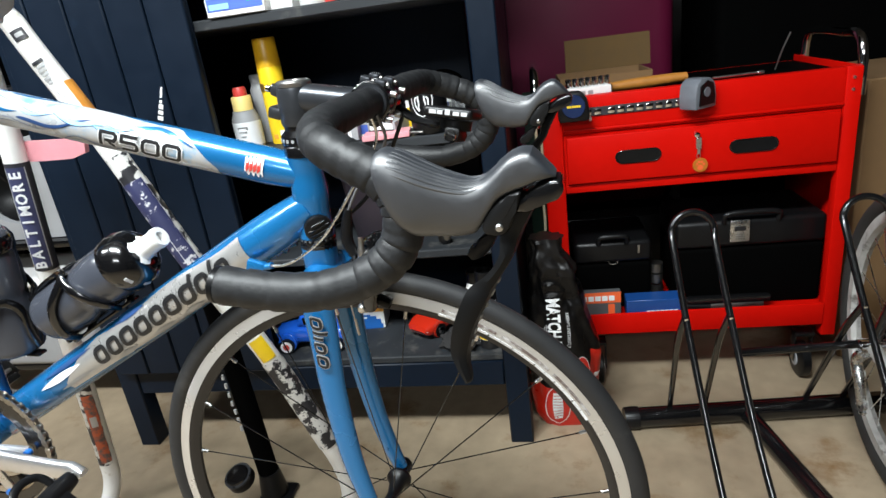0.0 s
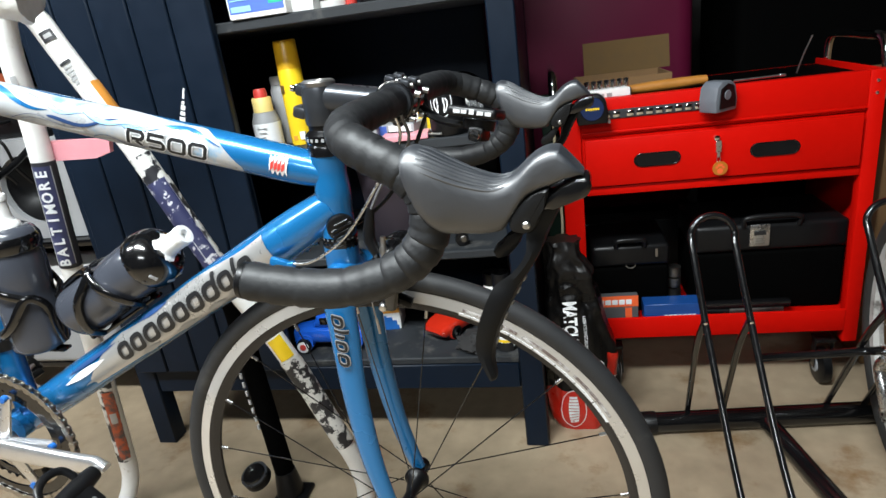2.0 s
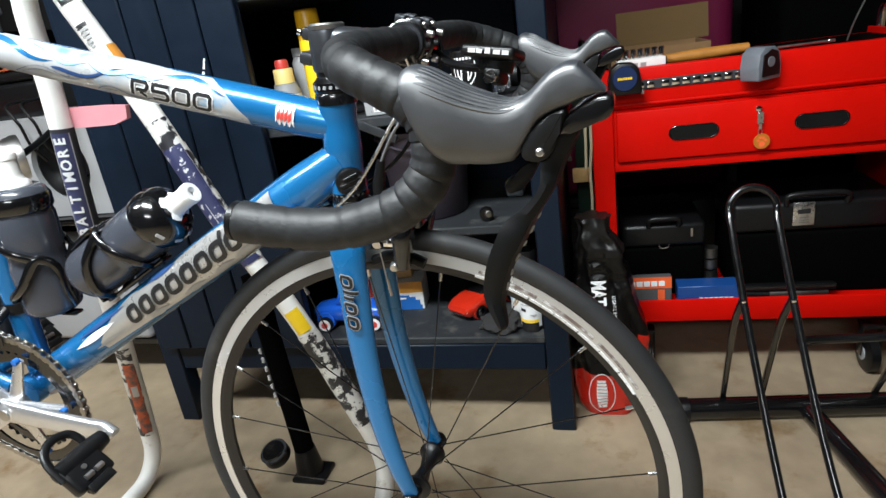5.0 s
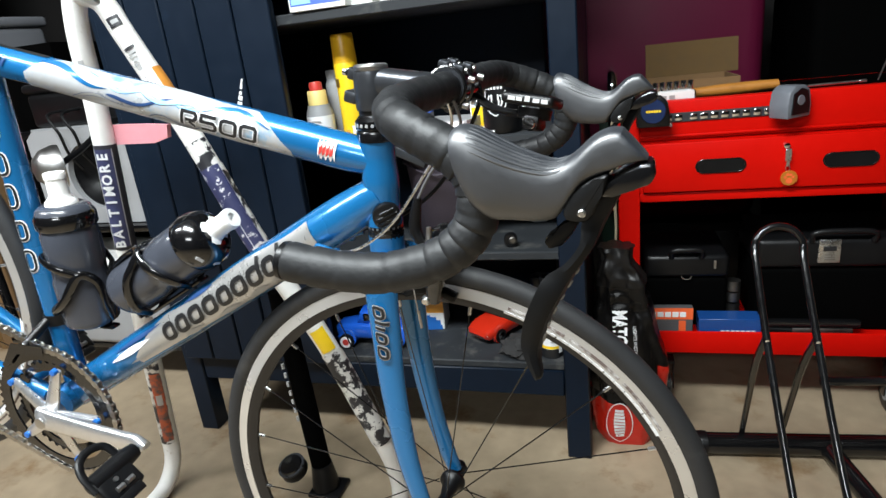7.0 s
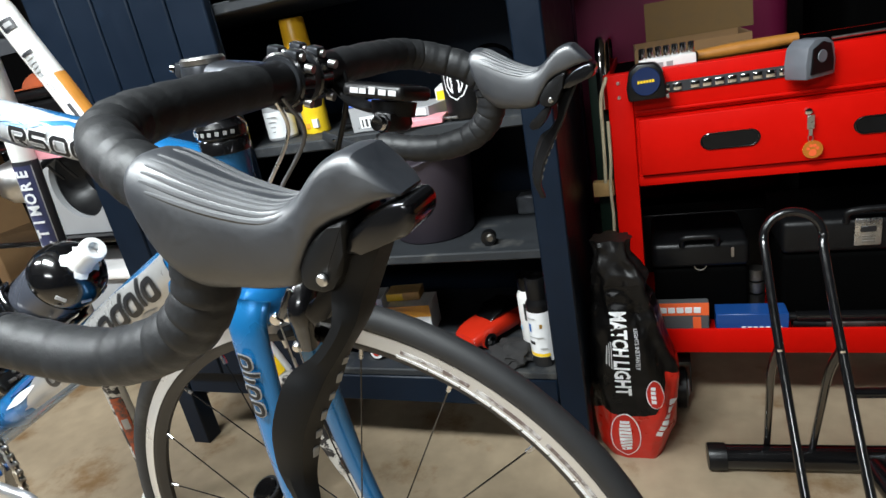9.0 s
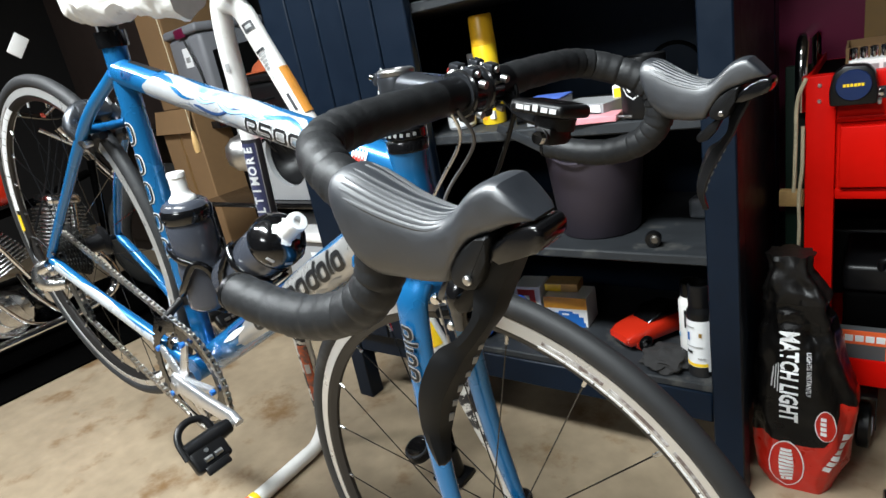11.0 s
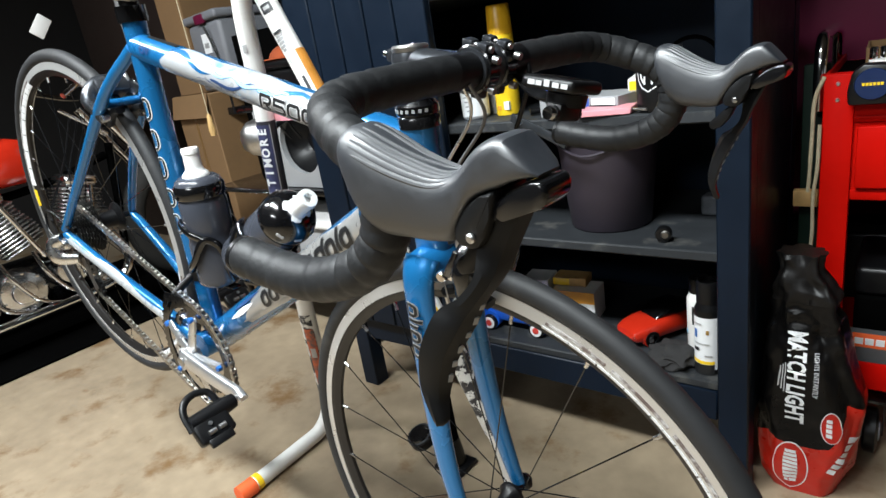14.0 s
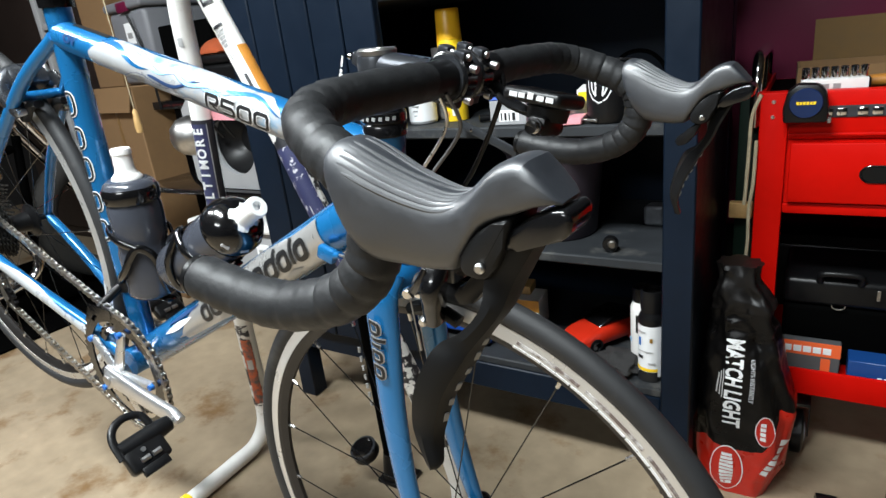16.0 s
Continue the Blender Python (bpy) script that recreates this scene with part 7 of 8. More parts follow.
part("tie_bar", rod((1.170, 0.520, 0.285), (1.52, 0.556, 0.285), 0.0085, 14), BLACK_STEEL, rack, "black tie bar")

# Rear wheel and stays of the bicycle parked in the rack
pk = thing("parked_bicycle", "dusty bicycle parked backwards in the rack, rear wheel in view", "bicycle", m=pose(1.462, 0.500, 0.302, 0, 0, 85) @ Matrix.Scale(0.876, 4))
part("tyre", ring(0.320, [(0.024 * math.cos(a), 0.022 * math.sin(a)) for a in (2 * math.pi * k / 12 for k in range(12))], 96), TYRE_FAR, pk, "dusty black tyre")
part("rim", ring(0.290, [(0.010, -0.013), (-0.012, -0.012), (-0.017, 0), (-0.012, 0.012), (0.010, 0.013)], 96), WHEEL_WHITE, pk, "dusty pale rim")
for k in range(28):
    a = 2 * math.pi * k / 28
    s = -1 if k % 2 else 1
    part("spoke", rod((0.02 * math.cos(a + 0.7 * s), s * 0.028, 0.02 * math.sin(a + 0.7 * s)), (0.278 * math.cos(a), 0, 0.278 * math.sin(a)), 0.0013, 5), ALLOY, pk)
part("hub", lathe([(0, -0.065), (0.009, -0.065), (0.010, -0.03), (0.024, -0.028), (0.016, -0.02), (0.016, 0.02), (0.024, 0.028), (0.010, 0.03), (0.009, 0.065), (0, 0.065)], 20, "y"), ALLOY, pk)
for s in (-1, 1):
    part("chain_stay", tube(smooth_path([(0, s * 0.060, 0), (-0.12, s * 0.058, -0.012), (-0.26, s * 0.045, -0.03), (-0.40, s * 0.03, -0.05)], 6), 0.0135, 14), WHEEL_WHITE, pk, "pale chain stay")
    part("seat_stay", tube(smooth_path([(0, s * 0.060, 0), (-0.07, s * 0.055, 0.18), (-0.16, s * 0.04, 0.40)], 6), 0.010, 12), BLACK_STEEL, pk)
    part("axle_nut", moved(lathe([(0, -0.012), (0.013, -0.012), (0.014, 0.010), (0, 0.012)], 12, "y"), Matrix.Translation((0, s * 0.074, 0))), CHROME, pk, "bright axle nut")
part("derailleur", join(tube(smooth_path([(-0.005, 0.075, -0.012), (0.012, 0.082, -0.045), (-0.012, 0.080, -0.085), (-0.03, 0.078, -0.13)], 6), lambda t: 0.014 - 0.004 * t, 12), moved(toothed(0.022, 11, 0.007, 0.006), Matrix.Translation((-0.03, 0.078, -0.13)))), ALLOY, pk, "silver derailleur")

# White work stand of bent oval tube, covered in stickers
stand = thing("work_stand", "white tubular bicycle repair stand covered in old stickers", "work stand", m=pose(0, 0, 0))
LEG_A = [(-0.045, 0.262, 1.105), (0.000, 0.266, 1.085), (0.030, 0.268, 1.025), (0.107, 0.272, 0.858), (0.190, 0.278, 0.650), (0.275, 0.292, 0.460), (0.340, 0.316, 0.245), (0.362, 0.328, 0.150), (0.366, 0.325, 0.075), (0.362, 0.270, 0.025), (0.352, 0.160, 0.020), (0.345, 0.060, 0.020)]
LEG_B = [(0.035, 0.262, 1.130), (-0.035, 0.262, 1.115), (-0.062, 0.264, 1.050), (-0.074, 0.268, 0.920), (-0.102, 0.274, 0.690), (-0.150, 0.300, 0.430), (-0.215, 0.345, 0.180), (-0.235, 0.352, 0.080), (-0.246, 0.318, 0.026), (-0.243, 0.250, 0.020), (-0.236, 0.140, 0.020), (-0.233, 0.075, 0.020)]


def leg(pts, name):
    path = smooth_path(pts, 8)
    part(name, tube(path, lambda t: (0.0195, 0.0185), 20), WHITE_PAINT, stand, "white enamelled steel tube, scuffed")
    return path


PA = leg(LEG_A, "stand_leg")
PB = leg(LEG_B, "stand_leg")


def wrap(path, i0, i1, material, a0=-180, a1=180, lift=0.0008, label="", ref=0.0195):
    """A sticker round a leg between two path steps, from angle a0 to a1 about the side that faces the bicycle."""
    bm = bmesh.new()
    rows = []
    P = [Vector(p) for p in path]
    n = 14
    count = max(2, int((i1 - i0) * 4) + 1)
    for f in range(count):
        x = i0 + (i1 - i0) * f / (count - 1)
        k = min(int(x), len(P) - 2)
        c = P[k].lerp(P[k + 1], x - k)
        tg_ = (P[k + 1] - P[max(k - 1, 0)]).normalized()
        o = Vector((0, -1, 0))
        o = (o - tg_ * o.dot(tg_)).normalized()
        v = o.cross(tg_)
        if v.x < 0:
            v = -v
        rows.append([bm.verts.new(c + (o * math.cos(radians(a)) + v * math.sin(radians(a))) * (ref + lift)) for a in (a0 + (a1 - a0) * j / n for j in range(n + 1))])
    for A, B in zip(rows, rows[1:]):
        for j in range(n):
            bm.faces.new((A[j], A[j + 1], B[j + 1], B[j]))
    return part("sticker", bm, material, stand, label)


def near_z(path, z):
    """Where along a leg's path, in steps and parts of a step, it comes down to a height."""
    for k in range(len(path) - 1):
        if path[k].z >= z >= path[k + 1].z:
            return k + (path[k].z - z) / max(1e-6, path[k].z - path[k + 1].z)
    return 0.0


kB0, kB1 = near_z(PB, 0.855), near_z(PB, 0.655)
wrap(PB, kB0, kB1, STICKER_DARK, -25, 120, 0.0008, "worn dark backing sticker")
wrap(PB, kB0 + 0.25, kB1 - 0.25, STICKER_NAVY, -16, 68, 0.0014, "navy sticker with white capital letters")
for s in (-1, 1):
    wrap(PB, kB0 + 0.25, kB1 - 0.25, STICKER_GREY, 26 + s * 44 - 2.5, 26 + s * 44 + 2.5, 0.0016)
word = "BALTIMORE"
for k, ch in enumerate(word):
    z = 0.668 + 0.0208 * k
    n0 = max(q for q in range(len(PB) - 1) if PB[q].z >= z)
    c = PB[n0].lerp(PB[n0 + 1], (PB[n0].z - z) / (PB[n0].z - PB[n0 + 1].z))
    d = (PB[n0 - 1] - PB[n0 + 2]).normalized()
    o = Vector((0.49, -1, 0.0))
    o = (o - d * o.dot(d)).normalized()
    m = Matrix((d, -o, d.cross(-o).normalized())).transposed().to_4x4()
    part("sticker_letter", letters(ch, 0.0245, 0.0004, 0.0007), WHITE_DECAL, stand, m=Matrix.Translation(c + o * 0.0216) @ m)
wrap(PB, near_z(PB, 0.62), near_z(PB, 0.60), STEEL, -180, 180, 0.002)
wrap(PB, near_z(PB, 0.40), near_z(PB, 0.145), CAMO, -20, 75, 0.0008, "torn black and white sticker")
wrap(PB, near_z(PB, 0.36), near_z(PB, 0.155), ORANGE_CAMO, 8, 70, 0.0014, "peeling orange-red sticker")
wrap(PB, near_z(PB, 0.30), near_z(PB, 0.27), STICKER_GREY, 20, 55, 0.0020)
wrap(PA, near_z(PA, 1.056), near_z(PA, 1.040), STICKER_DARK, 0, 60, 0.001, "dark oval sticker")
wrap(PA, near_z(PA, 1.051), near_z(PA, 1.045), STICKER_GREY, 14, 48, 0.0015)
for k in range(6):
    wrap(PA, near_z(PA, 1.008 - 0.0062 * k), near_z(PA, 1.0035 - 0.0062 * k), STICKER_DARK if k == 0 else STICKER_GREY, -8 + 6 * (k % 2), 46 - 5 * k, 0.001)
wrap(PA, near_z(PA, 0.968), near_z(PA, 0.885), TORN_ORANGE, 56, 118, 0.001, "worn orange sticker")
wrap(PA, near_z(PA, 0.925), near_z(PA, 0.895), STICKER_DARK, 20, 36, 0.0012)
for k in range(3):
    wrap(PA, near_z(PA, 0.962 - 0.004 * k), near_z(PA, 0.950 - 0.004 * k), STICKER_GREY, 4 + 13 * k, 10 + 13 * k, 0.001)
wrap(PA, near_z(PA, 0.845), near_z(PA, 0.800), CAMO, -25, 95, 0.001)
wrap(PA, near_z(PA, 0.800), near_z(PA, 0.585), NAVY_MARKS, -35, 78, 0.001, "navy sticker with white outline shapes")
wrap(PA, near_z(PA, 0.800), near_z(PA, 0.585), CAMO, 80, 125, 0.0012)
wrap(PA, near_z(PA, 0.70), near_z(PA, 0.60), WHITE_DECAL, 14, 17, 0.0016)
wrap(PA, near_z(PA, 0.485), near_z(PA, 0.440), YELLOW, -10, 70, 0.0012, "yellow sticker")
wrap(PA, near_z(PA, 0.435), near_z(PA, 0.22), CAMO, -45, 118, 0.0010, "black and white worn sticker")
wrap(PB, len(PB) - 6, len(PB) - 4, YELLOW, -180, 180, 0.0012, "yellow band")
for path in (PA, PB):
    e = Vector(path[-1])
    part("foot_cap", tube(line(e + Vector((0, 0.02, 0)), e + Vector((0, -0.022, 0)), 4), 0.0212, 20), ORANGE_RED, stand, "red rubber foot cap")
wrap(PB, near_z(PB, 1.0), near_z(PB, 0.985), STICKER_GREY, 10, 38, 0.001)
arm = part("clamp_arm", join(tube(smooth_path([(-0.02, 0.30, 1.125), (0.01, 0.18, 1.128), (0.03, 0.06, 1.125), (0.035, -0.02, 1.122)], 6), 0.021, 18)), WHITE_PAINT, stand, "white clamp arm")
part("clamp_jaw", join(box(0.025, 0.085, -0.030, 0.030, 1.090, 1.102, 0.005), box(0.025, 0.085, -0.030, 0.030, 1.150, 1.165, 0.006)), BLACK_PLASTIC, stand, "black clamp jaws")
part("pink_clip", slab([(-0.075, -0.018), (0.02, -0.020), (0.05, -0.012), (0.055, 0.010), (0.01, 0.014), (-0.075, 0.018)], 0.010), PINK, stand, "faded pink plastic strap", m=Matrix.Translation((0.0, 0.285, 0.868)))
rag2 = thing("white_rag", "white cloth wrapped round the clamp", "cloth", m=pose(0.0, 0.0, 0.0))
rb_ = tube(smooth_path([(0.005, -0.006, 1.122), (0.045, -0.002, 1.112), (0.09, 0.0, 1.104), (0.135, 0.0, 1.097), (0.18, 0.004, 1.090), (0.235, 0.02, 1.084)], 10), lambda t: 0.034 + 0.010 * math.sin(7 * t) * math.sin(3 * t), 40, up=(0, 0, 1))
for v in rb_.verts:
    v.co += noise.noise_vector(v.co * 34) * 0.008 + noise.noise_vector(v.co * 90) * 0.003
part("cloth", rb_, CLOTH, rag2)

# Floor pump leaning behind the wheel
pump = thing("floor_pump", "black floor pump with a round gauge on its base", "pump", m=pose(0.155, 0.40, 0))
part("barrel", tube(line((-0.012, 0.0, 0.03), (-0.045, 0.02, 0.50), 8), 0.0225, 20), DEAD_BLACK, pump, "black pump barrel")
part("base", join(box(-0.045, 0.035, -0.035, 0.035, 0.0, 0.012, 0.005), tube(line((-0.012, 0, 0.014), (-0.013, 0, 0.075), 4), lambda t: 0.032 - 0.008 * t, 18)), BLACK_PLASTIC, pump)
g = pose(-0.060, -0.035, 0.075, 22, 0, -15)
part("gauge", moved(lathe([(0, 0), (0.029, 0), (0.031, 0.004), (0.031, 0.020), (0, 0.020)], 28), g), BLACK_PLASTIC, pump, "black gauge housing")
part("gauge_rim", moved(lathe([(0.0255, 0.0205), (0.0312, 0.0205), (0.0312, 0.026), (0.0255, 0.0265)], 28), g), SATIN_ALLOY, pump, "dark gauge rim")
part("gauge_glass", moved(lathe([(0, 0.0262), (0.026, 0.0262), (0.024, 0.030), (0, 0.032)], 28), g), BLACK_GLOSS, pump, "dark gauge glass")
for k in range(7):
    z = 0.20 + 0.022 * k
    x = -0.012 - 0.033 * (z - 0.03) / 0.47
    part("lettering_bar", box(x - 0.0165, x - 0.0115, -0.0190, -0.0150, z, z + 0.012), STICKER_GREY, pump)

# Clutter left of the storage unit
gp = thing("grey_speaker_cabinet", "grey cabinet panel with a round speaker opening", "speaker", m=pose(-0.715, 0.80, 0.0))
n = 36
hole = [(0.020 + 0.100 * math.cos(2 * math.pi * k / n), 0.700 + 0.100 * math.sin(2 * math.pi * k / n)) for k in range(n)]
pan = bmesh.new()
outer = []
for k in range(n):
    a = 2 * math.pi * k / n
    c, s = math.cos(a), math.sin(a)
    f = min(0.205 / max(abs(c), 1e-6), 0.145 / max(abs(s), 1e-6))
    outer.append((0.0 + c * f, 0.698 + s * f))
vo = [[pan.verts.new((x, y, z)) for x, z in outer] for y in (0, 0.02)]
vi = [[pan.verts.new((x, y, z)) for x, z in hole] for y in (0, 0.02)]
for k in range(n):
    j = (k + 1) % n
    for A, B in ((vo[0], vi[0]), (vi[0], vi[1]), (vi[1], vo[1]), (vo[1], vo[0])):
        pan.faces.new((A[k], A[j], B[j], B[k]))
part("front_panel", pan, GREY_PLASTIC, gp, "pale grey panel with a round hole")
part("speaker_cone", moved(lathe([(0.098, 0.0), (0.085, 0.03), (0.045, 0.07), (0.04, 0.05), (0, 0.045)], 32, "y"), Matrix.Translation((0.020, 0.022, 0.700))), BLACK_PLASTIC, gp, "black speaker cone")
part("cabinet_box", join(box(-0.203, 0.203, 0.022, 0.30, 0.5505, 0.5560), box(-0.203, 0.203, 0.022, 0.30, 0.840, 0.846), box(-0.205, -0.199, 0.022, 0.30, 0.557, 0.839), box(0.199, 0.205, 0.022, 0.30, 0.557, 0.839), box(-0.20, 0.20, 0.30, 0.306, 0.5505, 0.846)), GREY_PLASTIC, gp)
rk = thing("wire_shelf", "low dark metal storage rack", "rack", m=pose(-0.80, 0.80, 0))
part("rack_deck", box(-0.45, 0.33, -0.03, 0.36, 0.530, 0.550, 0.003), BLACK_STEEL, rk)
part("rack_deck", box(-0.45, 0.33, -0.03, 0.36, 0.130, 0.150, 0.003), BLACK_STEEL, rk)
for x in (-0.44, 0.30):
    for y in (-0.02, 0.33):
        part("rack_post", box(x, x + 0.022, y, y + 0.022, 0, 0.8 if y > 0 else 0.53, 0.002), BLACK_STEEL, rk)
wt = thing("white_tub", "white lidded plastic tub with a printed label", "tub", m=pose(-0.74, 0.86, 0.1505))
part("tub_body", moved(box(-0.20, 0.20, -0.10, 0.10, 0, 0.27, 0.02, 3), Matrix.Identity(4)), GREY_PLASTIC, wt)
part("tub_lid", box(-0.22, 0.22, -0.12, 0.12, 0.271, 0.300, 0.010, 3), WHITE_PLASTIC, wt, "white rimmed lid")
part("tub_label", box(0.10, 0.16, -0.1012, -0.1002, 0.16, 0.23), WHITE_DECAL, wt)
part("label_bar", box(0.112, 0.148, -0.1022, -0.1011, 0.18, 0.21), GREY_DECAL, wt)
sb = thing("chrome_lamp_dome", "brushed metal reflector dome on a dark clamp", "work light", m=pose(-0.549, 0.560, 0.772))
part("dome", lathe([(0, -0.055), (0.025, -0.050), (0.046, -0.030), (0.055, 0.0), (0.054, 0.012), (0.048, 0.010), (0, -0.03)], 32, "y"), STEEL, sb, "brushed metal dome", m=Matrix.Rotation(radians(-35), 4, "Z"))
part("clamp", join(tube(smooth_path([(0, 0.0, 0), (-0.01, 0.10, 0.03), (-0.03, 0.20, 0.07), (-0.06, 0.26, 0.080)], 6), 0.008, 10), box(-0.09, -0.03, 0.238, 0.28, 0.060, 0.090, 0.006)), BLACK_PLASTIC, sb)
bk = thing("black_equipment_case", "black equipment case on the grey cabinet", "case", m=pose(-0.78, 0.84, 0.8470))
part("case_body", box(-0.14, 0.26, 0.0, 0.26, 0, 0.10, 0.015, 3), BLACK_PLASTIC, bk)
part("case_lid", box(-0.145, 0.265, -0.005, 0.265, 0.102, 0.13, 0.012, 3), BLACK_PLASTIC, bk)
CAP_ORANGE = mat("faded_orange_cloth", (0.30, 0.055, 0.012), 0.85, vary=0.25, grain=60, bump=0.4)
oc = thing("orange_cap", "worn orange cap lying on a black case", "cap", m=pose(-0.840, 0.95, 0.9775, 0, 0, 20))
hd = bmesh.new()
bmesh.ops.create_uvsphere(hd, u_segments=24, v_segments=12, radius=0.07)
for v in hd.verts:
    v.co.z = max(0, v.co.z * 0.75)
part("cap_crown", hd, CAP_ORANGE, oc)
part("cap_brim", slab([(-0.06, 0), (-0.05, -0.10), (0, -0.12), (0.05, -0.10), (0.06, 0)], 0.004, "z"), CAP_ORANGE, oc, m=Matrix.Translation((0, 0, 0.006)))
for dx in (0.0, 0.055):
    cbx = thing("black_cable", "black cable hanging from the case", "cable", m=pose(-0.78 + dx, 0.78, 0.55))
    part("cable", tube(smooth_path([(0, 0.06, 0.345), (0.0, -0.005, 0.335), (0.03, -0.01, 0.28), (0.02, 0.01, 0.22), (0.03, 0.035, 0.17)], 8), 0.0045, 8), BLACK_PLASTIC, cbx)
# cardboard cartons and grey totes behind
c1 = thing("moving_carton", "large brown cardboard carton standing on end", "carton", m=pose(-1.56, 0.94, 0, 0, 0, -6))
part("carton_body", box(-0.17, 0.18, 0, 0.35, 0, 0.90, 0.004, 1), CARDBOARD, c1)
part("carton_seam", box(-0.012, 0.012, -0.0012, 0, 0, 0.90), PACK_TAPE, c1)
part("carton_flap", box(-0.17, 0.18, -0.004, 0.0, -0.10, 0.0), CARDBOARD, c1, "folded flap", m=Matrix.Translation((0, -0.001, 0.902)) @ Matrix.Rotation(radians(-14), 4, "X"))
c2 = thing("moving_carton", "upper brown cardboard carton, taller and narrow", "carton", m=pose(-1.65, 1.00, 0.9005, 0, 0, -4))
part("carton_body", box(-0.10, 0.12, 0, 0.3, 0, 0.50, 0.004, 1), CARDBOARD, c2)
gt = thing("grey_tote", "grey lidded storage tote with a paper label", "tote", m=pose(-1.385, 0.98, 0.9035, 0, 0, -8))
TOTE_GREY = mat("dull_grey_plastic", (0.15, 0.155, 0.170), 0.5, vary=0.08, grain=14, bump=0.06)
part("tote_body", box(-0.15, 0.15, 0, 0.28, 0, 0.27, 0.02, 3), TOTE_GREY, gt)
for q in (0.01,):
    part("tote_latch", box(q - 0.045, q + 0.045, -0.016, -0.001, 0.262, 0.300, 0.008), PURPLE, gt, "purple latch")
part("tote_lid", box(-0.16, 0.16, -0.012, 0.292, 0.271, 0.305, 0.012, 3), TOTE_GREY, gt, "grey lid")
part("tote_label", box(-0.03, 0.04, -0.0012, 0.0, 0.15, 0.225), WHITE_DECAL, gt, "white paper label")
part("label_bar", box(-0.015, 0.025, -0.0022, -0.0011, 0.17, 0.19), GREY_DECAL, gt)
part("tote_strap", tube(smooth_path([(0.11, -0.004, -0.10), (0.10, -0.006, 0.10), (0.06, -0.02, 0.25)], 6), 0.005, 8), BLACK_PLASTIC, gt)
# A near-black block fills the gap where only shade shows
sc = thing("gap_shade_box", "tall near-black box put in for the shade between cartons", "box", m=pose(-1.06, 1.00, 0))
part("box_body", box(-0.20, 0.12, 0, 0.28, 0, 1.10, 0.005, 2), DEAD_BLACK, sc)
cdp = thing("lamp_pull", "wooden pull on a thin hanging cord", "pull cord", m=pose(-0.60, 0.45, 0.80))
part("cord", rod((0, 0, 0.06), (-0.02, 0, 1.69), 0.0012, 6), ROPE, cdp)
part("pull", lathe([(0, 0), (0.008, 0.002), (0.010, 0.020), (0.006, 0.055), (0.003, 0.062), (0, 0.062)], 16), WOOD, cdp, "pale wooden pull")
pl = thing("shelf_upright", "pale metal rack upright against the dark wall", "rack", m=pose(-2.0, 0.96, 0))
part("upright", box(-0.018, 0.018, 0, 0.03, 0, 2.2, 0.003), GREY_PLASTIC, pl)
part("rail", box(0.018, 0.14, 0.0, 0.03, 1.16, 1.185, 0.003), GREY_PLASTIC, pl)
part("deck", box(-0.9, 0.9, 0.03, 0.5, 0.80, 0.83, 0.003), BLACK_STEEL, pl)
dw = thing("dark_cabinet", "dark brown cabinet in the unlit corner", "cabinet", m=pose(-2.75, 1.35, 0))
DARKWOOD = mat("dark_brown_wood", (0.018, 0.009, 0.006), 0.7, vary=0.2, grain=20, bump=0.2)
part("cabinet_body", box(-0.6, 0.6, 0, 0.5, 0, 2.1, 0.01, 2), DARKWOOD, dw)
for s in (-1, 1):
    part("cabinet_door", box(0.3 * s - 0.29, 0.3 * s + 0.29, -0.022, -0.001, 0.08, 2.05, 0.004), DARKWOOD, dw)
    part("door_knob", moved(lathe([(0, -0.05), (0.012, -0.045), (0.014, -0.035), (0.006, -0.022), (0, -0.022)], 14, "y"), Matrix.Translation((0.05 * s, 0, 1.0))), STEEL, dw)

# Motorcycle along the far side: chromed engine, red tank, dark frame
POLISHED = mat("polished_alloy", (0.80, 0.80, 0.80), 0.20, metal=1.0, vary=0.25, grain=26, bump=0.35, fine=0.003)
moto = thing("motorcycle", "motorcycle with chromed finned engine and red tank", "motorcycle", m=pose(-2.05, 0.30, 0, 0, 0, 90))
part("tank", shell([(-0.50, 0.05, 0.66, 0.74), (-0.42, 0.13, 0.65, 0.83), (-0.20, 0.15, 0.64, 0.86), (-0.05, 0.12, 0.66, 0.83), (0.04, 0.13, 0.66, 0.86), (0.10, 0.10, 0.68, 0.84), (0.13, 0.05, 0.72, 0.79)]), TOY_RED, moto, "glossy red tank")


def cylinder(x, lean):
    """A finned cylinder leaning along the machine."""
    m = Matrix.Translation((x, -0.10, 0.42)) @ Matrix.Rotation(radians(lean), 4, "Y")
    for k in range(12):
        w = 0.085 + 0.008 * math.sin(k * 0.5)
        part("cooling_fin", moved(box(-w, w, -w * 1.1, w * 1.1, -0.0035, 0.0035, 0.003, 1), m @ Matrix.Translation((0, 0, 0.012 + 0.0155 * k))), ALLOY, moto)
    part("cylinder", moved(lathe([(0, 0), (0.062, 0), (0.062, 0.19), (0, 0.19)], 24), m), STEEL, moto)
    part("rocker_cover", moved(box(-0.07, 0.07, -0.085, 0.085, 0.195, 0.245, 0.022, 3), m), POLISHED, moto, "chromed rocker cover")
    part("pushrod_tube", moved(rod((0.03, -0.10, -0.06), (0.03, -0.085, 0.20), 0.011), m), CHROME, moto)


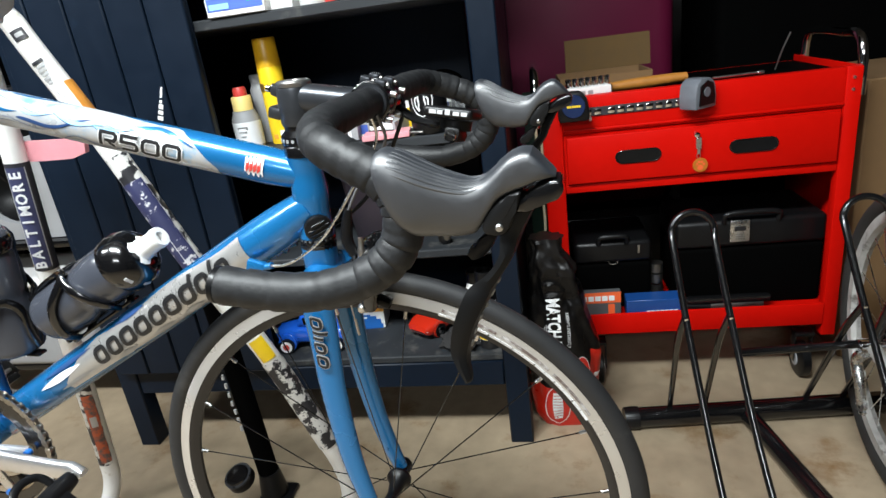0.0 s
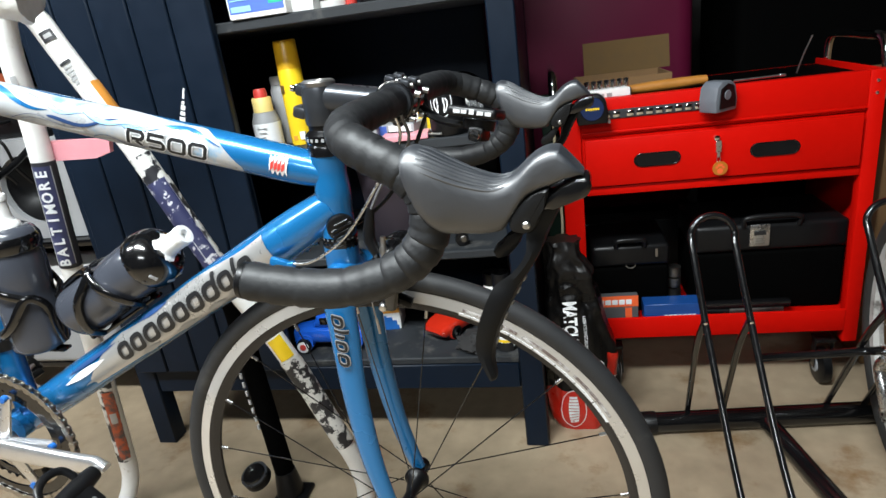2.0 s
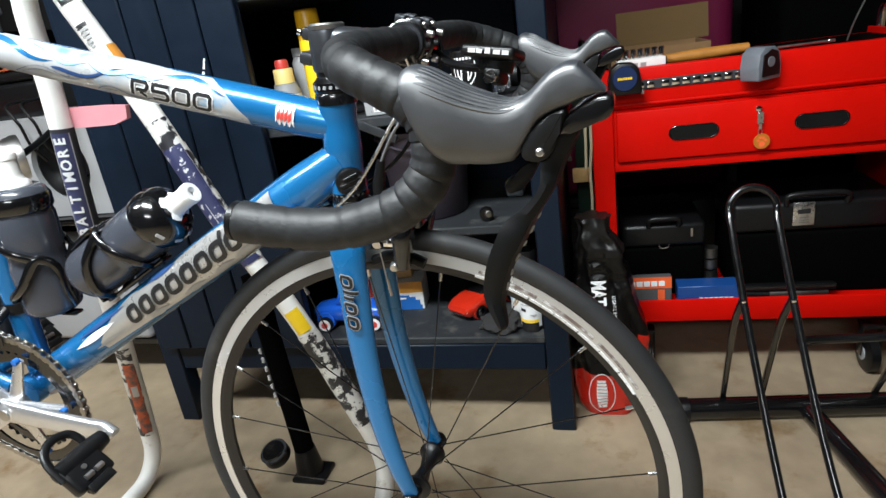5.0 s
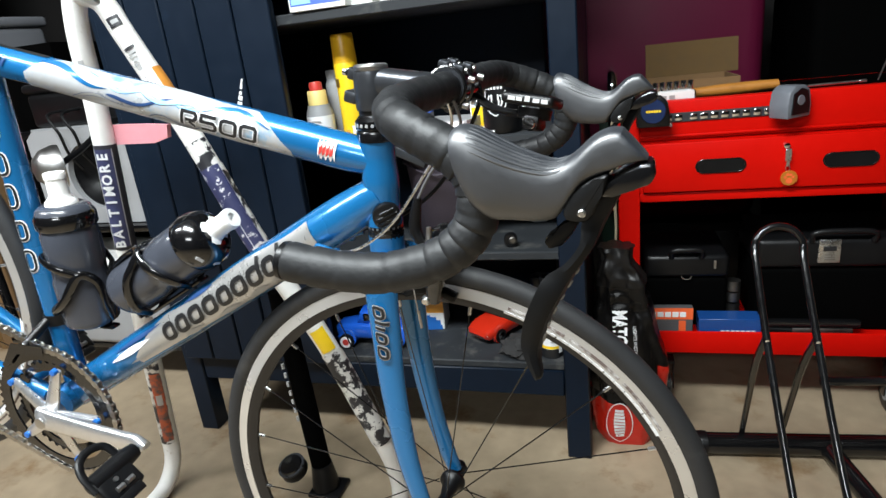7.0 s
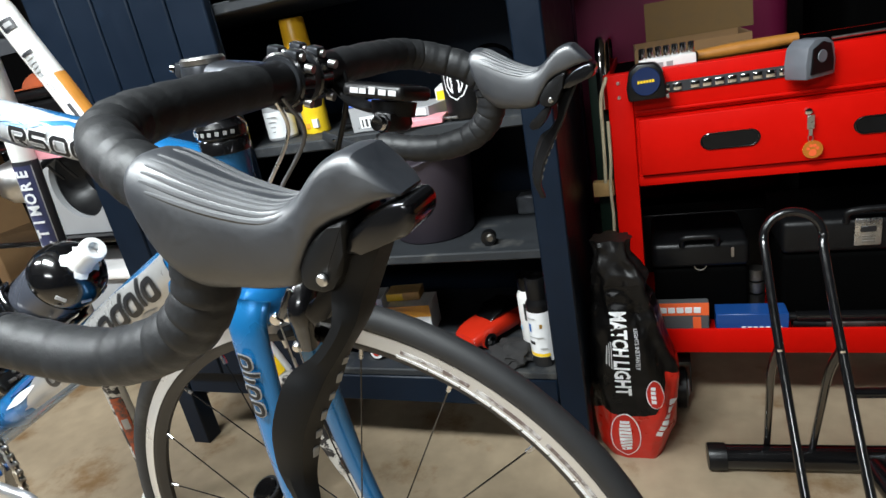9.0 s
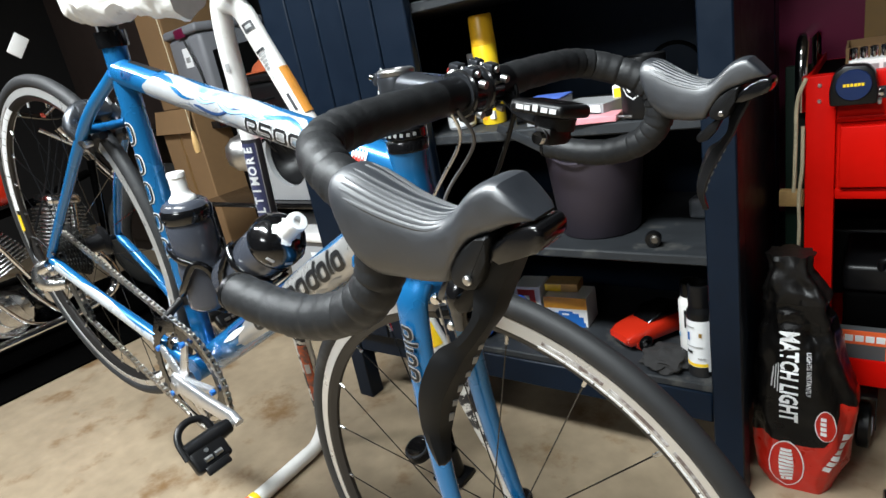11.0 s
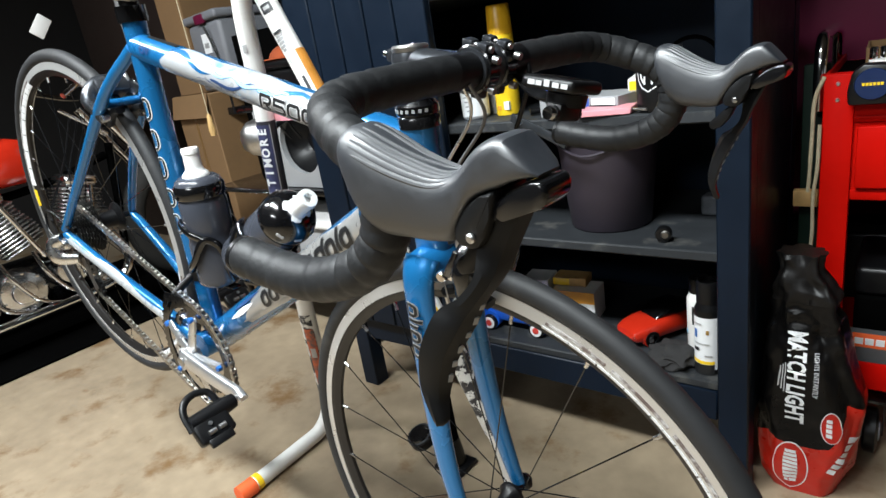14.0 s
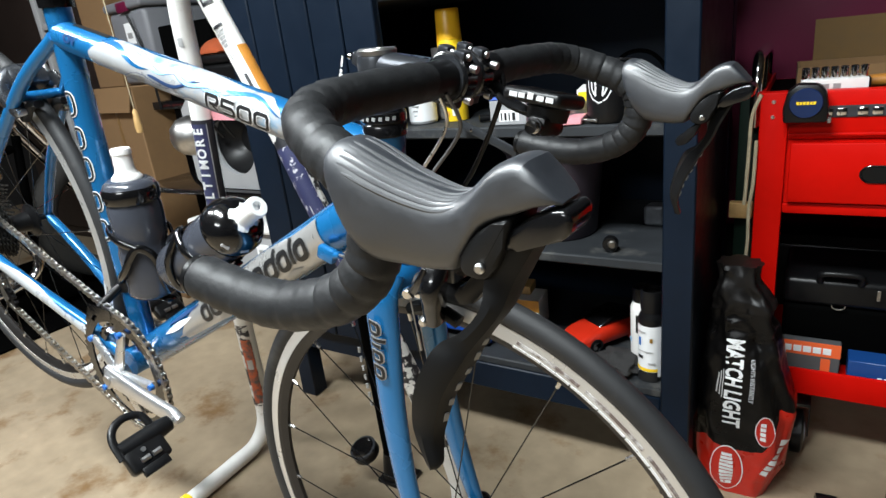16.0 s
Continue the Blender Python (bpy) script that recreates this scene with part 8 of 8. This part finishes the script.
cylinder(-0.06, -20)
cylinder(0.17, 14)
part("crankcase", shell([(-0.30, 0.06, 0.18, 0.30), (-0.24, 0.10, 0.14, 0.35), (0.10, 0.11, 0.13, 0.35), (0.20, 0.07, 0.17, 0.30)]), BLACK_GLOSS, moto, "black crankcase")
for x, z, r in ((0.08, 0.28, 0.072), (-0.12, 0.25, 0.098), (0.18, 0.20, 0.048), (-0.27, 0.22, 0.058)):
    part("engine_cover", moved(lathe([(0, -0.185), (r * 0.45, -0.182), (r * 0.5, -0.170), (r * 0.85, -0.165), (r, -0.145), (r * 1.02, -0.11), (0, -0.10)], 28, "y"), Matrix.Translation((x, 0, z))), POLISHED, moto, "round polished engine cover")
for k in range(4):
    part("oil_line", tube(smooth_path([(-0.30 + 0.13 * k, -0.16, 0.40), (-0.26 + 0.12 * k, -0.19, 0.30), (-0.20 + 0.12 * k, -0.18, 0.20), (-0.10 + 0.11 * k, -0.17, 0.15)], 6), 0.009, 10), CHROME, moto, "chromed oil line")
for k in range(9):
    a = 2 * math.pi * k / 9
    part("cover_bolt", moved(lathe([(0, -0.173), (0.006, -0.172), (0.007, -0.160), (0, -0.160)], 10, "y"), Matrix.Translation((-0.12 + 0.080 * math.cos(a), 0, 0.25 + 0.080 * math.sin(a)))), CHROME, moto)
for z0, y, m_ in ((0.150, -0.20, CHROME),):
    part("exhaust_pipe", tube(smooth_path([(0.26, y + 0.03, 0.40), (0.30, y, 0.26), (0.20, y, z0 + 0.02), (-0.2, y, z0), (-0.9, y, z0 - 0.01)], 8), 0.021, 16), m_, moto, "exhaust pipe")
part("frame_tube", join(tube(smooth_path([(0.45, 0, 0.75), (0.38, 0, 0.30), (0.30, 0, 0.13), (-0.4, 0, 0.12)], 6), 0.018, 12), tube(smooth_path([(0.42, 0, 0.70), (0.1, 0, 0.63), (-0.5, 0, 0.60)], 6), 0.018, 12), box(-0.55, 0.45, -0.19, 0.16, 0.045, 0.135, 0.012)), DEAD_BLACK, moto, "black frame and running board")
for k in range(5):
    part("cable", tube(smooth_path([(0.30 + 0.02 * k, -0.08, 0.90 - 0.03 * k), (0.20, -0.13 - 0.012 * k, 0.72 - 0.05 * k), (0.06 + 0.05 * k, -0.14, 0.50 - 0.03 * k)], 6), 0.005, 6), BLACK_PLASTIC, moto)
part("fork_leg", join(rod((0.40, -0.09, 0.92), (0.72, -0.09, 0.36), 0.020), rod((0.40, 0.09, 0.92), (0.72, 0.09, 0.36), 0.020)), CHROME, moto, "chrome fork legs")
part("front_tyre", moved(ring(0.27, [(0.055 * math.cos(a), 0.05 * math.sin(a)) for a in (2 * math.pi * k / 12 for k in range(12))], 48), Matrix.Translation((0.72, 0, 0.33))), TYRE_FAR, moto, "black motorcycle tyre")
part("handlebar", tube(smooth_path([(0.20, -0.36, 0.98), (0.30, -0.30, 1.02), (0.38, -0.10, 0.97), (0.38, 0.10, 0.97), (0.30, 0.30, 1.02)], 6), 0.012, 10), CHROME, moto)
part("mirror_tag", box(-0.028, 0.028, -0.004, 0.004, -0.045, 0.045, 0.004), WHITE_PLASTIC, moto, "white tag", m=Matrix.Translation((0.30, -0.10, 1.265)) @ Matrix.Rotation(radians(38), 4, "Y"))
part("lever_arm", tube(line((0.22, -0.20, 0.93), (0.38, -0.20, 0.80), 4), 0.009, 10), CHROME, moto)
part("seat", shell([(-0.75, 0.10, 0.58, 0.68), (-0.60, 0.13, 0.56, 0.70), (-0.36, 0.11, 0.56, 0.66), (-0.29, 0.08, 0.58, 0.65)]), BLACK_PLASTIC, moto, "black seat")

mt = thing("floor_sheet", "thin black sheet on the floor under the motorcycle", "mat", m=pose(-2.1, 0.1, 0))
part("sheet_body", box(-0.75, 0.44, -1.6, 1.0, 0.0005, 0.012, 0.003), DEAD_BLACK, mt)
